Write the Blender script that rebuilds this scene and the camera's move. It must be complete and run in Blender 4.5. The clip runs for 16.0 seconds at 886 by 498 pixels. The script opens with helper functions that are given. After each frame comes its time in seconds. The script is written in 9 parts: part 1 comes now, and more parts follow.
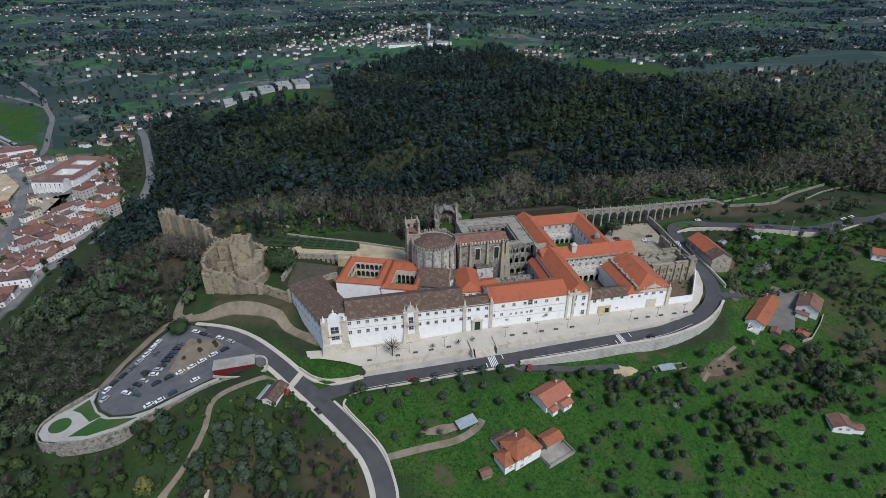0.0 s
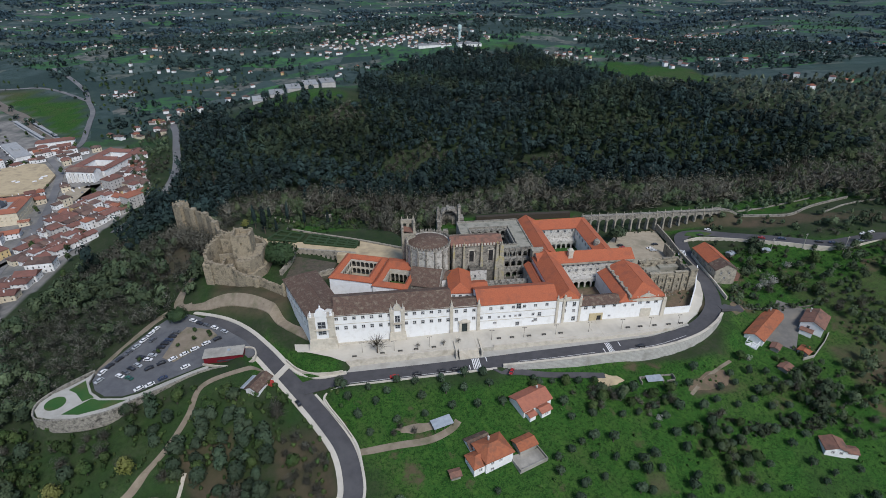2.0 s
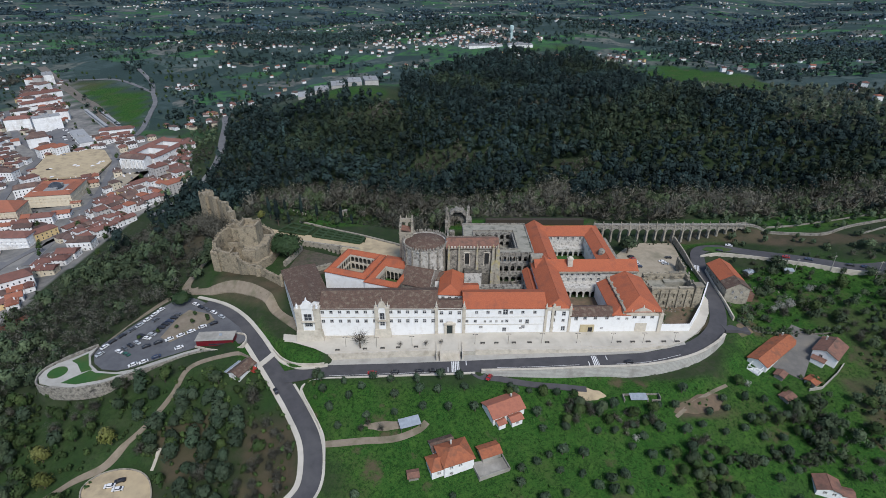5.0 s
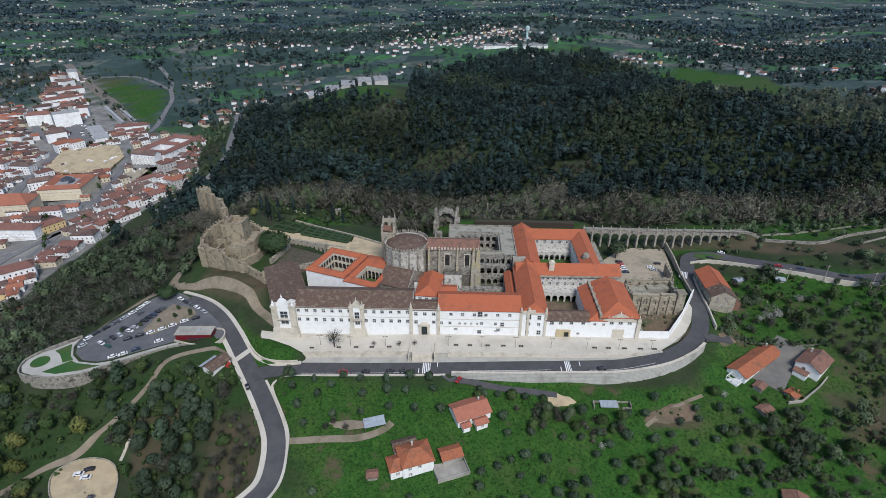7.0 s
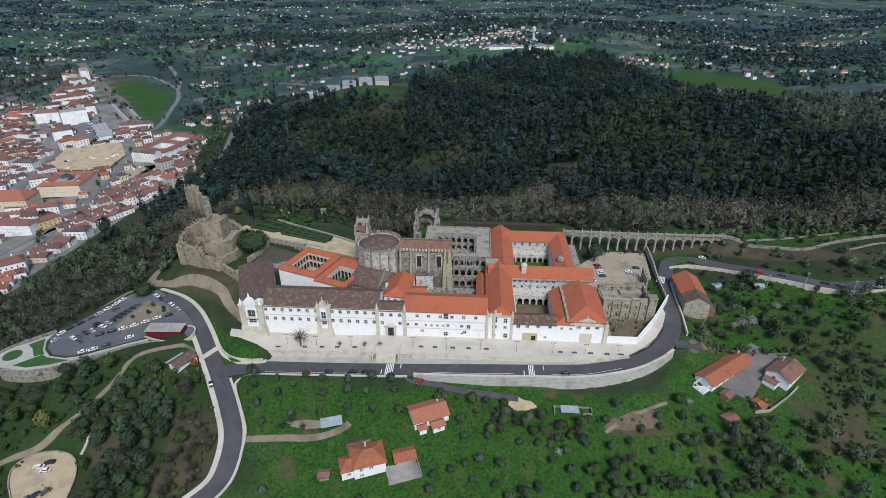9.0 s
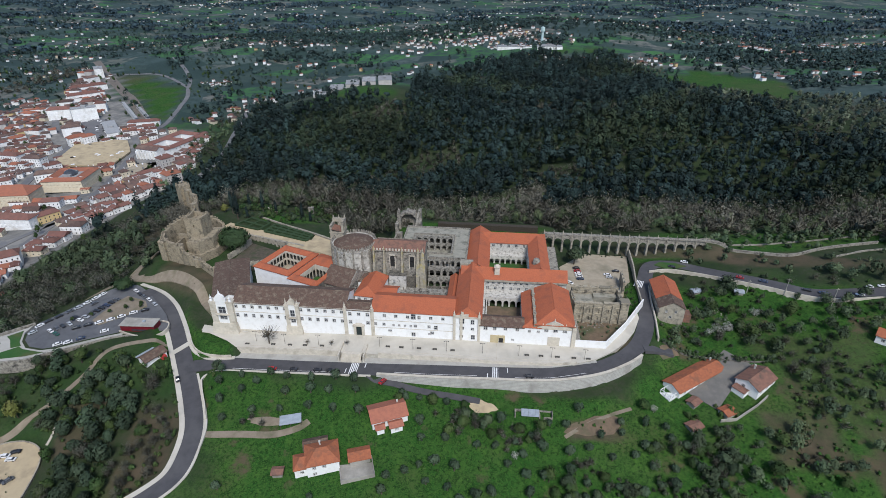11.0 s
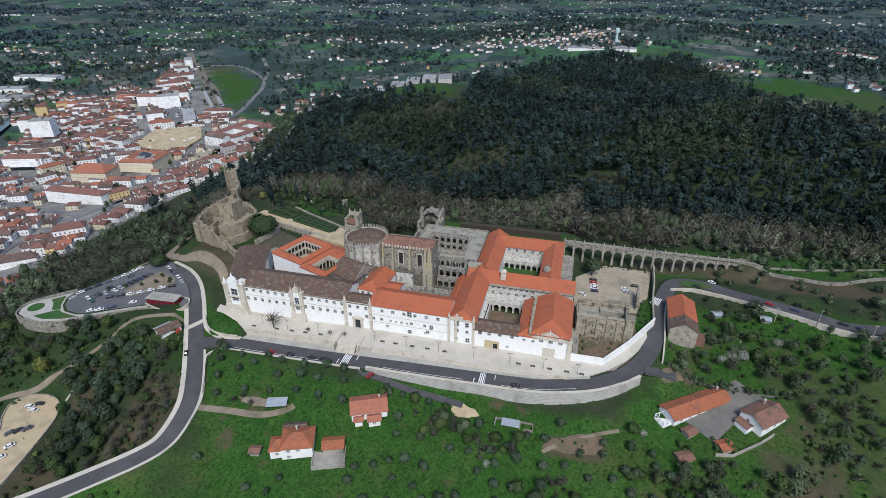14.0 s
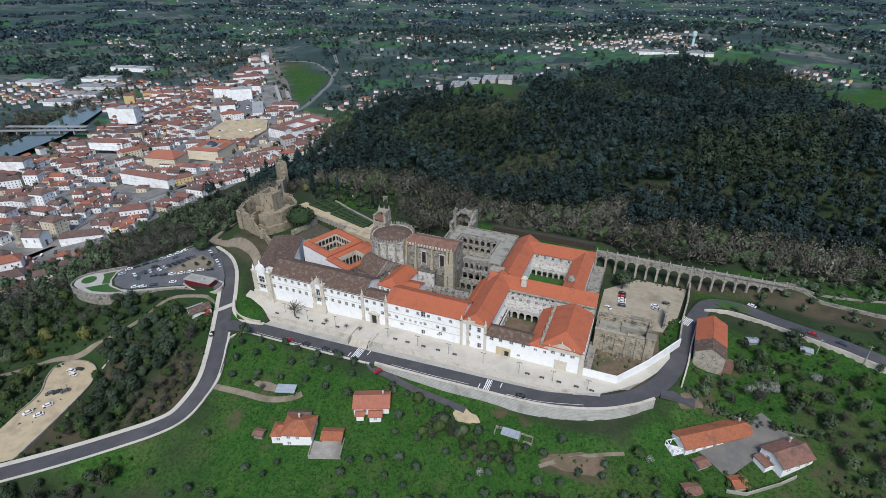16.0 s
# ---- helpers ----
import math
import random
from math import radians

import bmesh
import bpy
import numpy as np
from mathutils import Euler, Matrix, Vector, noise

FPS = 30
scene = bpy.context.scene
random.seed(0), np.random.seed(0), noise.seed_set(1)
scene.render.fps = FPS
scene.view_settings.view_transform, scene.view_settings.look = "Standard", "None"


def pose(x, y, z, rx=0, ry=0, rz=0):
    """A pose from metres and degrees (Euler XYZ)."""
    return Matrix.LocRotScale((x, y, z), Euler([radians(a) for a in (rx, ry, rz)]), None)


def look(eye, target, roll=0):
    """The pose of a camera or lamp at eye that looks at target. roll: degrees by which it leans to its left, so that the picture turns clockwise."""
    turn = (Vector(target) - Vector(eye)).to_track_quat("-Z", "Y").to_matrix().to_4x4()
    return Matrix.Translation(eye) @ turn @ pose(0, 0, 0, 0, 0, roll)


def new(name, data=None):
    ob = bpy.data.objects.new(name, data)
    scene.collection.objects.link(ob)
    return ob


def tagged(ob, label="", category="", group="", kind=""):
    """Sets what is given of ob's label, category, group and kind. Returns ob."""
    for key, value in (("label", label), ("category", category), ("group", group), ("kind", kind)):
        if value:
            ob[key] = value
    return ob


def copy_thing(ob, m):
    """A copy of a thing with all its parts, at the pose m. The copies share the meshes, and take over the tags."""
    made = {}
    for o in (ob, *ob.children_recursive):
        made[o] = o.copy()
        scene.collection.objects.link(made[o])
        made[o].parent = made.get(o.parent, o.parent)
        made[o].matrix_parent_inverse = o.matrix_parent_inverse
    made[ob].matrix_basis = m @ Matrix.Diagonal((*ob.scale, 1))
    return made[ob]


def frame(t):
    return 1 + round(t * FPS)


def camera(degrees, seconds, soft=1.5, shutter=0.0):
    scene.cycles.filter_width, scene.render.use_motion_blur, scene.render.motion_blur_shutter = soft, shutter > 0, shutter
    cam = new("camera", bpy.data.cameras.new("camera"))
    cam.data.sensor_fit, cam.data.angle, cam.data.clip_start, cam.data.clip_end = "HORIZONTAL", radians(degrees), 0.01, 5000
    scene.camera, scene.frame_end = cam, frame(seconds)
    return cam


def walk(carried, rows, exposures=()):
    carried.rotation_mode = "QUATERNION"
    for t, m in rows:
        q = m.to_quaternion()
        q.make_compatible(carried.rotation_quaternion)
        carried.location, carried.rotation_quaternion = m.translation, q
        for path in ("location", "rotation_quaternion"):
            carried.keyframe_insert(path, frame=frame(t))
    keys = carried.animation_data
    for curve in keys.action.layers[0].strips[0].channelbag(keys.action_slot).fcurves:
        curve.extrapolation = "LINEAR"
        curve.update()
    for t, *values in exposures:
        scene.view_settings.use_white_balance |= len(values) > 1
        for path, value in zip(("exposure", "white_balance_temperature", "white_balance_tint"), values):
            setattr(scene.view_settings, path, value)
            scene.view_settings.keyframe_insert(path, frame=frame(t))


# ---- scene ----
cam = camera(79.5, 16.0, soft=0.75)
METRES, EYE, TILT, LEAN, TURN = 190.0, 170.3, -28.6, 0.0, -11.7
ROWS = [
    (0.0, 0.0, 0.0, 0.0, -0.0, 0.0, 0.0),
    (0.5, 0.0299, -0.0016, -0.0002, 0.49, 0.03, -0.29),
    (1.0, 0.0601, -0.0029, 0.0003, 1.28, 0.05, -0.76),
    (1.5, 0.0909, -0.0036, 0.001, 2.37, 0.03, -1.37),
    (2.0, 0.1197, -0.0033, 0.002, 3.6, 0.01, -2.1),
    (2.5, 0.1496, -0.0014, 0.0032, 4.96, -0.03, -2.87),
    (3.0, 0.1791, 0.0014, 0.0054, 6.4, -0.12, -3.66),
    (5.5, 0.329, 0.0247, 0.0202, 9.97, -0.43, -5.52),
    (6.0, 0.3587, 0.03, 0.0242, 10.37, -0.48, -5.72),
    (6.5, 0.3881, 0.036, 0.0283, 11.07, -0.54, -6.11),
    (7.0, 0.4194, 0.0435, 0.0329, 11.94, -0.64, -6.56),
    (7.5, 0.4507, 0.0514, 0.0376, 12.56, -0.7, -6.87),
    (8.0, 0.4813, 0.0594, 0.042, 12.94, -0.72, -7.07),
    (8.5, 0.5121, 0.0673, 0.0464, 13.2, -0.74, -7.16),
    (9.0, 0.5431, 0.0753, 0.0512, 13.54, -0.79, -7.34),
    (11.5, 0.6978, 0.1197, 0.0759, 15.86, -1.13, -8.42),
    (12.0, 0.7277, 0.129, 0.0813, 16.45, -1.22, -8.72),
    (12.5, 0.7573, 0.1389, 0.0872, 17.66, -1.43, -9.33),
    (13.0, 0.7868, 0.1501, 0.0938, 19.33, -1.75, -10.16),
    (13.5, 0.8147, 0.1618, 0.1013, 21.27, -2.15, -11.14),
    (14.0, 0.8416, 0.1744, 0.1085, 23.3, -2.59, -12.15),
    (14.5, 0.8677, 0.1882, 0.1164, 25.36, -3.05, -13.15),
    (15.0, 0.8936, 0.2034, 0.1244, 27.55, -3.57, -14.16),
    (15.5, 0.9189, 0.2195, 0.1327, 29.47, -4.05, -15.0),
    (16.0, 0.945, 0.2366, 0.1424, 30.65, -4.36, -15.49),
]
walk(cam, [(t, pose(-56, -218, EYE, TILT, LEAN, TURN) @ pose(METRES * x, METRES * y, METRES * z, 90 + pitch, roll, yaw)) for t, x, y, z, yaw, pitch, roll in ROWS],
     [(0.0, 0.36, 6500, 10), (3.0, 0.39, 6500, 10), (7.0, 0.52, 6500, 10), (12.0, 0.56, 6500, 10), (16.0, 0.60, 6500, 10)])

# ---------------------------------------------------------------- light: a bright overcast day
SUN_ELEV, SUN_TURN = 50.0, 160.0      # degrees above the horizon, compass turn from +y
world = bpy.data.worlds.new("overcast_sky")
scene.world = world
world.use_nodes = True
wn = world.node_tree.nodes
sky = wn.new("ShaderNodeTexSky")
sky.sky_type = 'NISHITA'
sky.sun_disc = False
sky.sun_elevation, sky.sun_rotation = radians(SUN_ELEV), radians(SUN_TURN)
sky.air_density, sky.dust_density, sky.ozone_density = 1.0, 0.7, 2.0
world.node_tree.links.new(sky.outputs[0], wn["Background"].inputs[0])
wn["Background"].inputs[1].default_value = 0.102
sun = new("sun", bpy.data.lights.new("sun", 'SUN'))
sun.data.energy, sun.data.angle, sun.data.color = 2.25, radians(18), (1.0, 0.985, 0.965)
sun_dir = Vector((math.sin(radians(SUN_TURN)) * math.cos(radians(SUN_ELEV)), math.cos(radians(SUN_TURN)) * math.cos(radians(SUN_ELEV)), math.sin(radians(SUN_ELEV))))
sun.matrix_world = look(sun_dir * 400, (0, 0, 0))

# ---------------------------------------------------------------- materials
def mat(name, c1, c2, scale=0.5, rough=0.85, bump=0.2, c3=None, scale3=0.08, vary=0.0, spec=0.3, metal=0.0, dist=0.05, fine=6.0, courses=0.0, island=0.0):
    """Two colours mixed by noise at one scale, a third by broad stains, relief by fine noise, and a shift of value from object to object."""
    m = bpy.data.materials.new(name)
    m.use_nodes = True
    nt = m.node_tree
    n, l = nt.nodes, nt.links
    b = n["Principled BSDF"]
    b.inputs["Roughness"].default_value = rough
    b.inputs["Metallic"].default_value = metal
    b.inputs["Specular IOR Level"].default_value = spec
    geo = n.new("ShaderNodeNewGeometry")

    def noise_at(s, detail=4.0, r=0.6):
        t = n.new("ShaderNodeTexNoise")
        t.inputs["Scale"].default_value = s
        t.inputs["Detail"].default_value = detail
        t.inputs["Roughness"].default_value = r
        l.new(geo.outputs["Position"], t.inputs["Vector"])
        return t

    def ramp(src, lo, hi):
        r = n.new("ShaderNodeMapRange")
        r.inputs[1].default_value, r.inputs[2].default_value = lo, hi
        l.new(src, r.inputs[0])
        return r.outputs[0]

    def mix(f, a, c):
        x = n.new("ShaderNodeMix")
        x.data_type = 'RGBA'
        if isinstance(f, float):
            x.inputs[0].default_value = f
        else:
            l.new(f, x.inputs[0])
        for s, v in ((6, a), (7, c)):
            if isinstance(v, tuple):
                x.inputs[s].default_value = (*v, 1)
            else:
                l.new(v, x.inputs[s])
        return x.outputs[2]

    col = mix(ramp(noise_at(scale).outputs[0], 0.35, 0.65), c1, c2)
    if c3:
        col = mix(ramp(noise_at(scale3, 5).outputs[0], 0.5, 0.68), col, c3)
    if courses:
        sp, md, cmp_ = n.new("ShaderNodeSeparateXYZ"), n.new("ShaderNodeMath"), n.new("ShaderNodeMath")
        l.new(geo.outputs["Position"], sp.inputs[0])
        md.operation, cmp_.operation = 'PINGPONG', 'LESS_THAN'
        md.inputs[1].default_value, cmp_.inputs[1].default_value = courses / 2, courses * 0.09
        l.new(sp.outputs[2], md.inputs[0])
        l.new(md.outputs[0], cmp_.inputs[0])
        col = mix(cmp_.outputs[0], col, tuple(k * 0.72 for k in c2))
    if vary:
        oi = n.new("ShaderNodeObjectInfo")
        hs = n.new("ShaderNodeHueSaturation")
        l.new(ramp(oi.outputs["Random"], 0.0, 1.0), hs.inputs["Value"])
        hs.inputs["Value"].links[0].from_node.inputs[3].default_value = 1 - vary
        hs.inputs["Value"].links[0].from_node.inputs[4].default_value = 1 + vary
        l.new(col, hs.inputs["Color"])
        col = hs.outputs[0]
    if island:
        hi = n.new("ShaderNodeHueSaturation")
        l.new(ramp(geo.outputs["Random Per Island"], 0.0, 1.0), hi.inputs["Value"])
        hi.inputs["Value"].links[0].from_node.inputs[3].default_value = 1 - island
        hi.inputs["Value"].links[0].from_node.inputs[4].default_value = 1 + island
        l.new(col, hi.inputs["Color"])
        col = hi.outputs[0]
    l.new(col, b.inputs["Base Color"])
    if bump:
        bp = n.new("ShaderNodeBump")
        bp.inputs["Strength"].default_value = bump
        bp.inputs["Distance"].default_value = dist
        l.new(noise_at(fine, 3).outputs[0], bp.inputs["Height"])
        l.new(bp.outputs[0], b.inputs["Normal"])
    return m


def leaf_mat(name, c1, c2, vary=0.25, scale=0.12, island=0.22):
    """Foliage: colour by broad noise, then lighter and darker leaf by leaf and tree by tree."""
    m = bpy.data.materials.new(name)
    m.use_nodes = True
    nt = m.node_tree
    n, l = nt.nodes, nt.links
    b = n["Principled BSDF"]
    b.inputs["Roughness"].default_value = 0.7
    b.inputs["Specular IOR Level"].default_value = 0.15
    geo = n.new("ShaderNodeNewGeometry")
    t = n.new("ShaderNodeTexNoise")
    t.inputs["Scale"].default_value = scale
    t.inputs["Detail"].default_value = 5
    l.new(geo.outputs["Position"], t.inputs["Vector"])
    r = n.new("ShaderNodeMapRange")
    r.inputs[1].default_value, r.inputs[2].default_value = 0.35, 0.65
    l.new(t.outputs[0], r.inputs[0])
    x = n.new("ShaderNodeMix")
    x.data_type = 'RGBA'
    x.inputs[6].default_value, x.inputs[7].default_value = (*c1, 1), (*c2, 1)
    l.new(r.outputs[0], x.inputs[0])
    hs = n.new("ShaderNodeHueSaturation")
    mr = n.new("ShaderNodeMapRange")
    mr.inputs[3].default_value, mr.inputs[4].default_value = 1 - island, 1 + island
    l.new(geo.outputs["Random Per Island"], mr.inputs[0])
    oi = n.new("ShaderNodeObjectInfo")
    mo = n.new("ShaderNodeMapRange")
    mo.inputs[3].default_value, mo.inputs[4].default_value = 1 - vary, 1 + vary
    l.new(oi.outputs["Random"], mo.inputs[0])
    at = n.new("ShaderNodeAttribute")
    at.attribute_name = "tint"
    m2 = n.new("ShaderNodeMath")
    m2.operation = 'MULTIPLY'
    l.new(mr.outputs[0], m2.inputs[0])
    l.new(at.outputs["Fac"], m2.inputs[1])
    mu = n.new("ShaderNodeMath")
    mu.operation = 'MULTIPLY'
    l.new(m2.outputs[0], mu.inputs[0])
    l.new(mo.outputs[0], mu.inputs[1])
    l.new(mu.outputs[0], hs.inputs["Value"])
    l.new(x.outputs[2], hs.inputs["Color"])
    l.new(hs.outputs[0], b.inputs["Base Color"])
    return m


WHITE = mat("limewash", (0.75, 0.75, 0.745), (0.72, 0.72, 0.71), 0.5, c3=(0.66, 0.65, 0.63), scale3=0.35, bump=0.1)
STONE = mat("limestone", (0.36, 0.325, 0.26), (0.27, 0.245, 0.20), 0.5, c3=(0.13, 0.12, 0.10), scale3=0.45, bump=0.5, dist=0.1, fine=2.0)
PALE = mat("dressed_stone", (0.55, 0.50, 0.42), (0.46, 0.42, 0.35), 0.7, c3=(0.36, 0.32, 0.26), scale3=0.2, bump=0.3)
GREYSTONE = mat("weathered_stone", (0.32, 0.295, 0.25), (0.18, 0.168, 0.145), 1.1, c3=(0.06, 0.056, 0.05), scale3=0.5, bump=0.5, dist=0.12, fine=2.0)
CASTLE = mat("castle_stone", (0.34, 0.285, 0.20), (0.21, 0.178, 0.13), 1.3, c3=(0.10, 0.088, 0.066), scale3=0.35, bump=0.6, dist=0.15, fine=1.6)
RED = mat("new_roof_tiles", (0.40, 0.115, 0.055), (0.32, 0.092, 0.046), 1.6, c3=(0.27, 0.088, 0.05), scale3=0.22, bump=0.5, dist=0.08, fine=3.0)
BROWN = mat("old_roof_tiles", (0.125, 0.076, 0.057), (0.078, 0.054, 0.043), 1.4, c3=(0.17, 0.135, 0.10), scale3=0.5, bump=0.5, dist=0.08, fine=3.0)
NAVE_TILE = mat("weathered_roof_tiles", (0.23, 0.115, 0.082), (0.165, 0.09, 0.068), 0.8, c3=(0.10, 0.07, 0.055), scale3=0.25, bump=0.5, dist=0.08, fine=3.0)
ASPHALT = mat("asphalt", (0.076, 0.074, 0.079), (0.060, 0.059, 0.063), 0.25, c3=(0.090, 0.088, 0.090), scale3=0.06, bump=0.1, rough=0.9)
PAVING = mat("pale_paving", (0.52, 0.485, 0.42), (0.47, 0.435, 0.37), 0.18, c3=(0.41, 0.38, 0.325), scale3=0.07, bump=0.1)
WALLSTONE = mat("grey_ashlar", (0.46, 0.445, 0.41), (0.37, 0.36, 0.335), 0.4, courses=0.85, c3=(0.27, 0.255, 0.23), scale3=0.15, bump=0.3)
GRAVEL = mat("gravel", (0.36, 0.31, 0.235), (0.30, 0.255, 0.19), 0.3, c3=(0.22, 0.195, 0.14), scale3=0.08, bump=0.2)
SAND = mat("sandy_gravel", (0.46, 0.37, 0.235), (0.40, 0.32, 0.21), 0.2, c3=(0.31, 0.25, 0.165), scale3=0.1, bump=0.2)
DIRT = mat("bare_earth", (0.17, 0.12, 0.08), (0.12, 0.09, 0.06), 0.3, c3=(0.08, 0.085, 0.045), scale3=0.1, bump=0.4, dist=0.2)
LINE = mat("road_paint", (0.75, 0.75, 0.74), (0.62, 0.62, 0.62), 1.0, bump=0)
DARK = mat("dark_interior", (0.02, 0.02, 0.02), (0.03, 0.03, 0.03), 1.0, bump=0)
WHITE_OLD = mat("stained_limewash", (0.55, 0.53, 0.49), (0.44, 0.425, 0.39), 0.9, c3=(0.20, 0.19, 0.17), scale3=0.7, bump=0.2)
LOT_ASPHALT = mat("worn_grey_asphalt", (0.115, 0.118, 0.125), (0.09, 0.092, 0.10), 0.3, c3=(0.14, 0.14, 0.145), scale3=0.09, bump=0.1)
GLASS = mat("window_glass", (0.035, 0.04, 0.05), (0.06, 0.065, 0.075), 0.4, rough=0.12, bump=0, spec=0.5)
FRAME = mat("window_frame_stone", (0.40, 0.39, 0.37), (0.34, 0.33, 0.31), 1.0, bump=0)
GRASS = mat("grass", (0.025, 0.085, 0.018), (0.042, 0.095, 0.022), 0.15, c3=(0.075, 0.085, 0.03), scale3=0.06, bump=0.6, dist=0.3, fine=1.5)
HEDGE = mat("clipped_hedge", (0.022, 0.045, 0.018), (0.036, 0.062, 0.024), 1.5, bump=.8, dist=.2, fine=3)
BARK = mat("bark", (0.10, 0.08, 0.06), (0.06, 0.05, 0.04), 2.0, bump=0.5)
PINE = leaf_mat("pine_foliage", (0.0098, 0.0200, 0.0195), (0.0205, 0.0355, 0.0325), 0.25, 0.06, 0.08)
OLIVE = leaf_mat("olive_foliage", (0.033, 0.056, 0.033), (0.060, 0.088, 0.052))
DOME = leaf_mat("umbrella_pine_foliage", (0.024, 0.046, 0.020), (0.040, 0.066, 0.028))
SLOPE = leaf_mat("slope_foliage", (0.034, 0.054, 0.030), (0.064, 0.086, 0.045))
TWIG_PALE = leaf_mat("grey_bare_twigs", (0.108, 0.109, 0.088), (0.078, 0.079, 0.062), 0.25, 0.1, 0.15)
MOULD = mat("mouldy_white_stone", (0.33, 0.315, 0.28), (0.19, 0.18, 0.16), 0.9, c3=(0.05, 0.048, 0.043), scale3=0.55, bump=0.4, dist=0.1, fine=2.0)
# mould-black stone; on gallery back walls its dark colour stands in for shade
BLACKSTONE = mat("blackened_and_shaded_stone", (0.17, 0.155, 0.13), (0.085, 0.08, 0.07), 0.8, c3=(0.04, 0.038, 0.034), scale3=0.5, bump=0.5, dist=0.12, fine=2.0)
TRACK = mat("trodden_earth", (0.24, 0.20, 0.15), (0.19, 0.155, 0.115), 0.3, c3=(0.13, 0.12, 0.075), scale3=0.12, bump=0.3)
GREYPAVE = mat("grey_paving", (0.40, 0.385, 0.35), (0.35, 0.335, 0.30), 0.3, c3=(0.29, 0.28, 0.25), scale3=0.12, bump=0.1)
BROAD = leaf_mat("broadleaf_foliage", (0.024, 0.052, 0.016), (0.055, 0.080, 0.026))
TWIG = leaf_mat("bare_twigs", (0.112, 0.107, 0.086), (0.082, 0.080, 0.064), 0.25, 0.1, 0.15)

# ---------------------------------------------------------------- building helpers
def mesh_data(name, verts, faces, mats, fmat=None):
    me = bpy.data.meshes.new(name)
    me.from_pydata(verts, [], faces)
    for m in (mats if isinstance(mats, (list, tuple)) else [mats]):
        me.materials.append(m)
    if fmat:
        me.polygons.foreach_set("material_index", fmat)
    me.update()
    return me


class Shape:
    """Gathers faces of one mesh."""

    def __init__(self):
        self.v, self.f, self.m = [], [], []

    def add(self, verts, faces, mi=0):
        o = len(self.v)
        self.v += [tuple(p) for p in verts]
        self.f += [tuple(i + o for i in f) for f in faces]
        self.m += [mi] * len(faces)
        return self

    def box(self, x0, x1, y0, y1, z0, z1, mi=0, taper=0.0):
        t = taper
        v = [(x0, y0, z0), (x1, y0, z0), (x1, y1, z0), (x0, y1, z0), (x0 + t, y0 + t, z1), (x1 - t, y0 + t, z1), (x1 - t, y1 - t, z1), (x0 + t, y1 - t, z1)]
        return self.add(v, [(3, 2, 1, 0), (4, 5, 6, 7), (0, 1, 5, 4), (1, 2, 6, 5), (2, 3, 7, 6), (3, 0, 4, 7)], mi)

    def prism(self, poly, z0, z1, mi=0):
        """A flat polygon, turning left, raised from z0 to z1; z0 and z1 may be lists."""
        k = len(poly)
        a = z0 if isinstance(z0, (list, tuple)) else [z0] * k
        b = z1 if isinstance(z1, (list, tuple)) else [z1] * k
        v = [(x, y, a[i]) for i, (x, y) in enumerate(poly)] + [(x, y, b[i]) for i, (x, y) in enumerate(poly)]
        return self.add(v, [tuple(range(k - 1, -1, -1)), tuple(range(k, 2 * k))] + [(i, (i + 1) % k, k + (i + 1) % k, k + i) for i in range(k)], mi)

    def lathe(self, cx, cy, prof, seg=12, mi=0, start=0.0, cap=True):
        k = len(prof)
        v = [(cx + r * math.cos(start + 2 * math.pi * i / seg), cy + r * math.sin(start + 2 * math.pi * i / seg), z) for r, z in prof for i in range(seg)]
        f = [(j * seg + i, j * seg + (i + 1) % seg, (j + 1) * seg + (i + 1) % seg, (j + 1) * seg + i) for j in range(k - 1) for i in range(seg)]
        if cap:
            f += [tuple(range((k - 1) * seg, k * seg)), tuple(range(seg - 1, -1, -1))]
        return self.add(v, f, mi)

    def turned(self, m):
        self.v = [tuple(m @ Vector(p)) for p in self.v]
        return self

    def made(self, name, mats, parent=None, label="", at=None):
        ob = new(name, mesh_data(name, self.v, self.f, mats, self.m))
        if parent:
            ob.parent = parent
        if at is not None:
            ob.matrix_basis = at
        if label:
            ob["label"] = label
        return ob


def thing(name, label, category, at=None, group="", kind=""):
    ob = new(name)
    ob.empty_display_size = 1
    if at is not None:
        ob.matrix_basis = at
    return tagged(ob, label, category, group, kind)


def shared(name, me, parent, at, label=""):
    ob = new(name, me)
    ob.parent = parent
    ob.matrix_basis = at
    if label:
        ob["label"] = label
    return ob


def wall_side(s, length, z0, z1, holes, m, depth=0.35, mi=0):
    """One face of a wall along +x that looks to -y, with recessed holes (u0, u1, h0, h1); m places it."""
    us = sorted({0.0, length, *[h[0] for h in holes], *[h[1] for h in holes]})
    zs = sorted({z0, z1, *[h[2] for h in holes], *[h[3] for h in holes]})
    for a, b in zip(us, us[1:]):
        for c, d in zip(zs, zs[1:]):
            if any(h[0] <= (a + b) / 2 <= h[1] and h[2] <= (c + d) / 2 <= h[3] for h in holes):
                continue
            s.add([m @ Vector(p) for p in ((a, 0, c), (b, 0, c), (b, 0, d), (a, 0, d))], [(0, 1, 2, 3)], mi)
    for a, b, c, d in holes:
        v = [(a, 0, c), (b, 0, c), (b, 0, d), (a, 0, d), (a, depth, c), (b, depth, c), (b, depth, d), (a, depth, d)]
        s.add([m @ Vector(p) for p in v], [(0, 4, 5, 1), (1, 5, 6, 2), (2, 6, 7, 3), (3, 7, 4, 0), (4, 7, 6, 5)], mi)


WINDOWS = {}


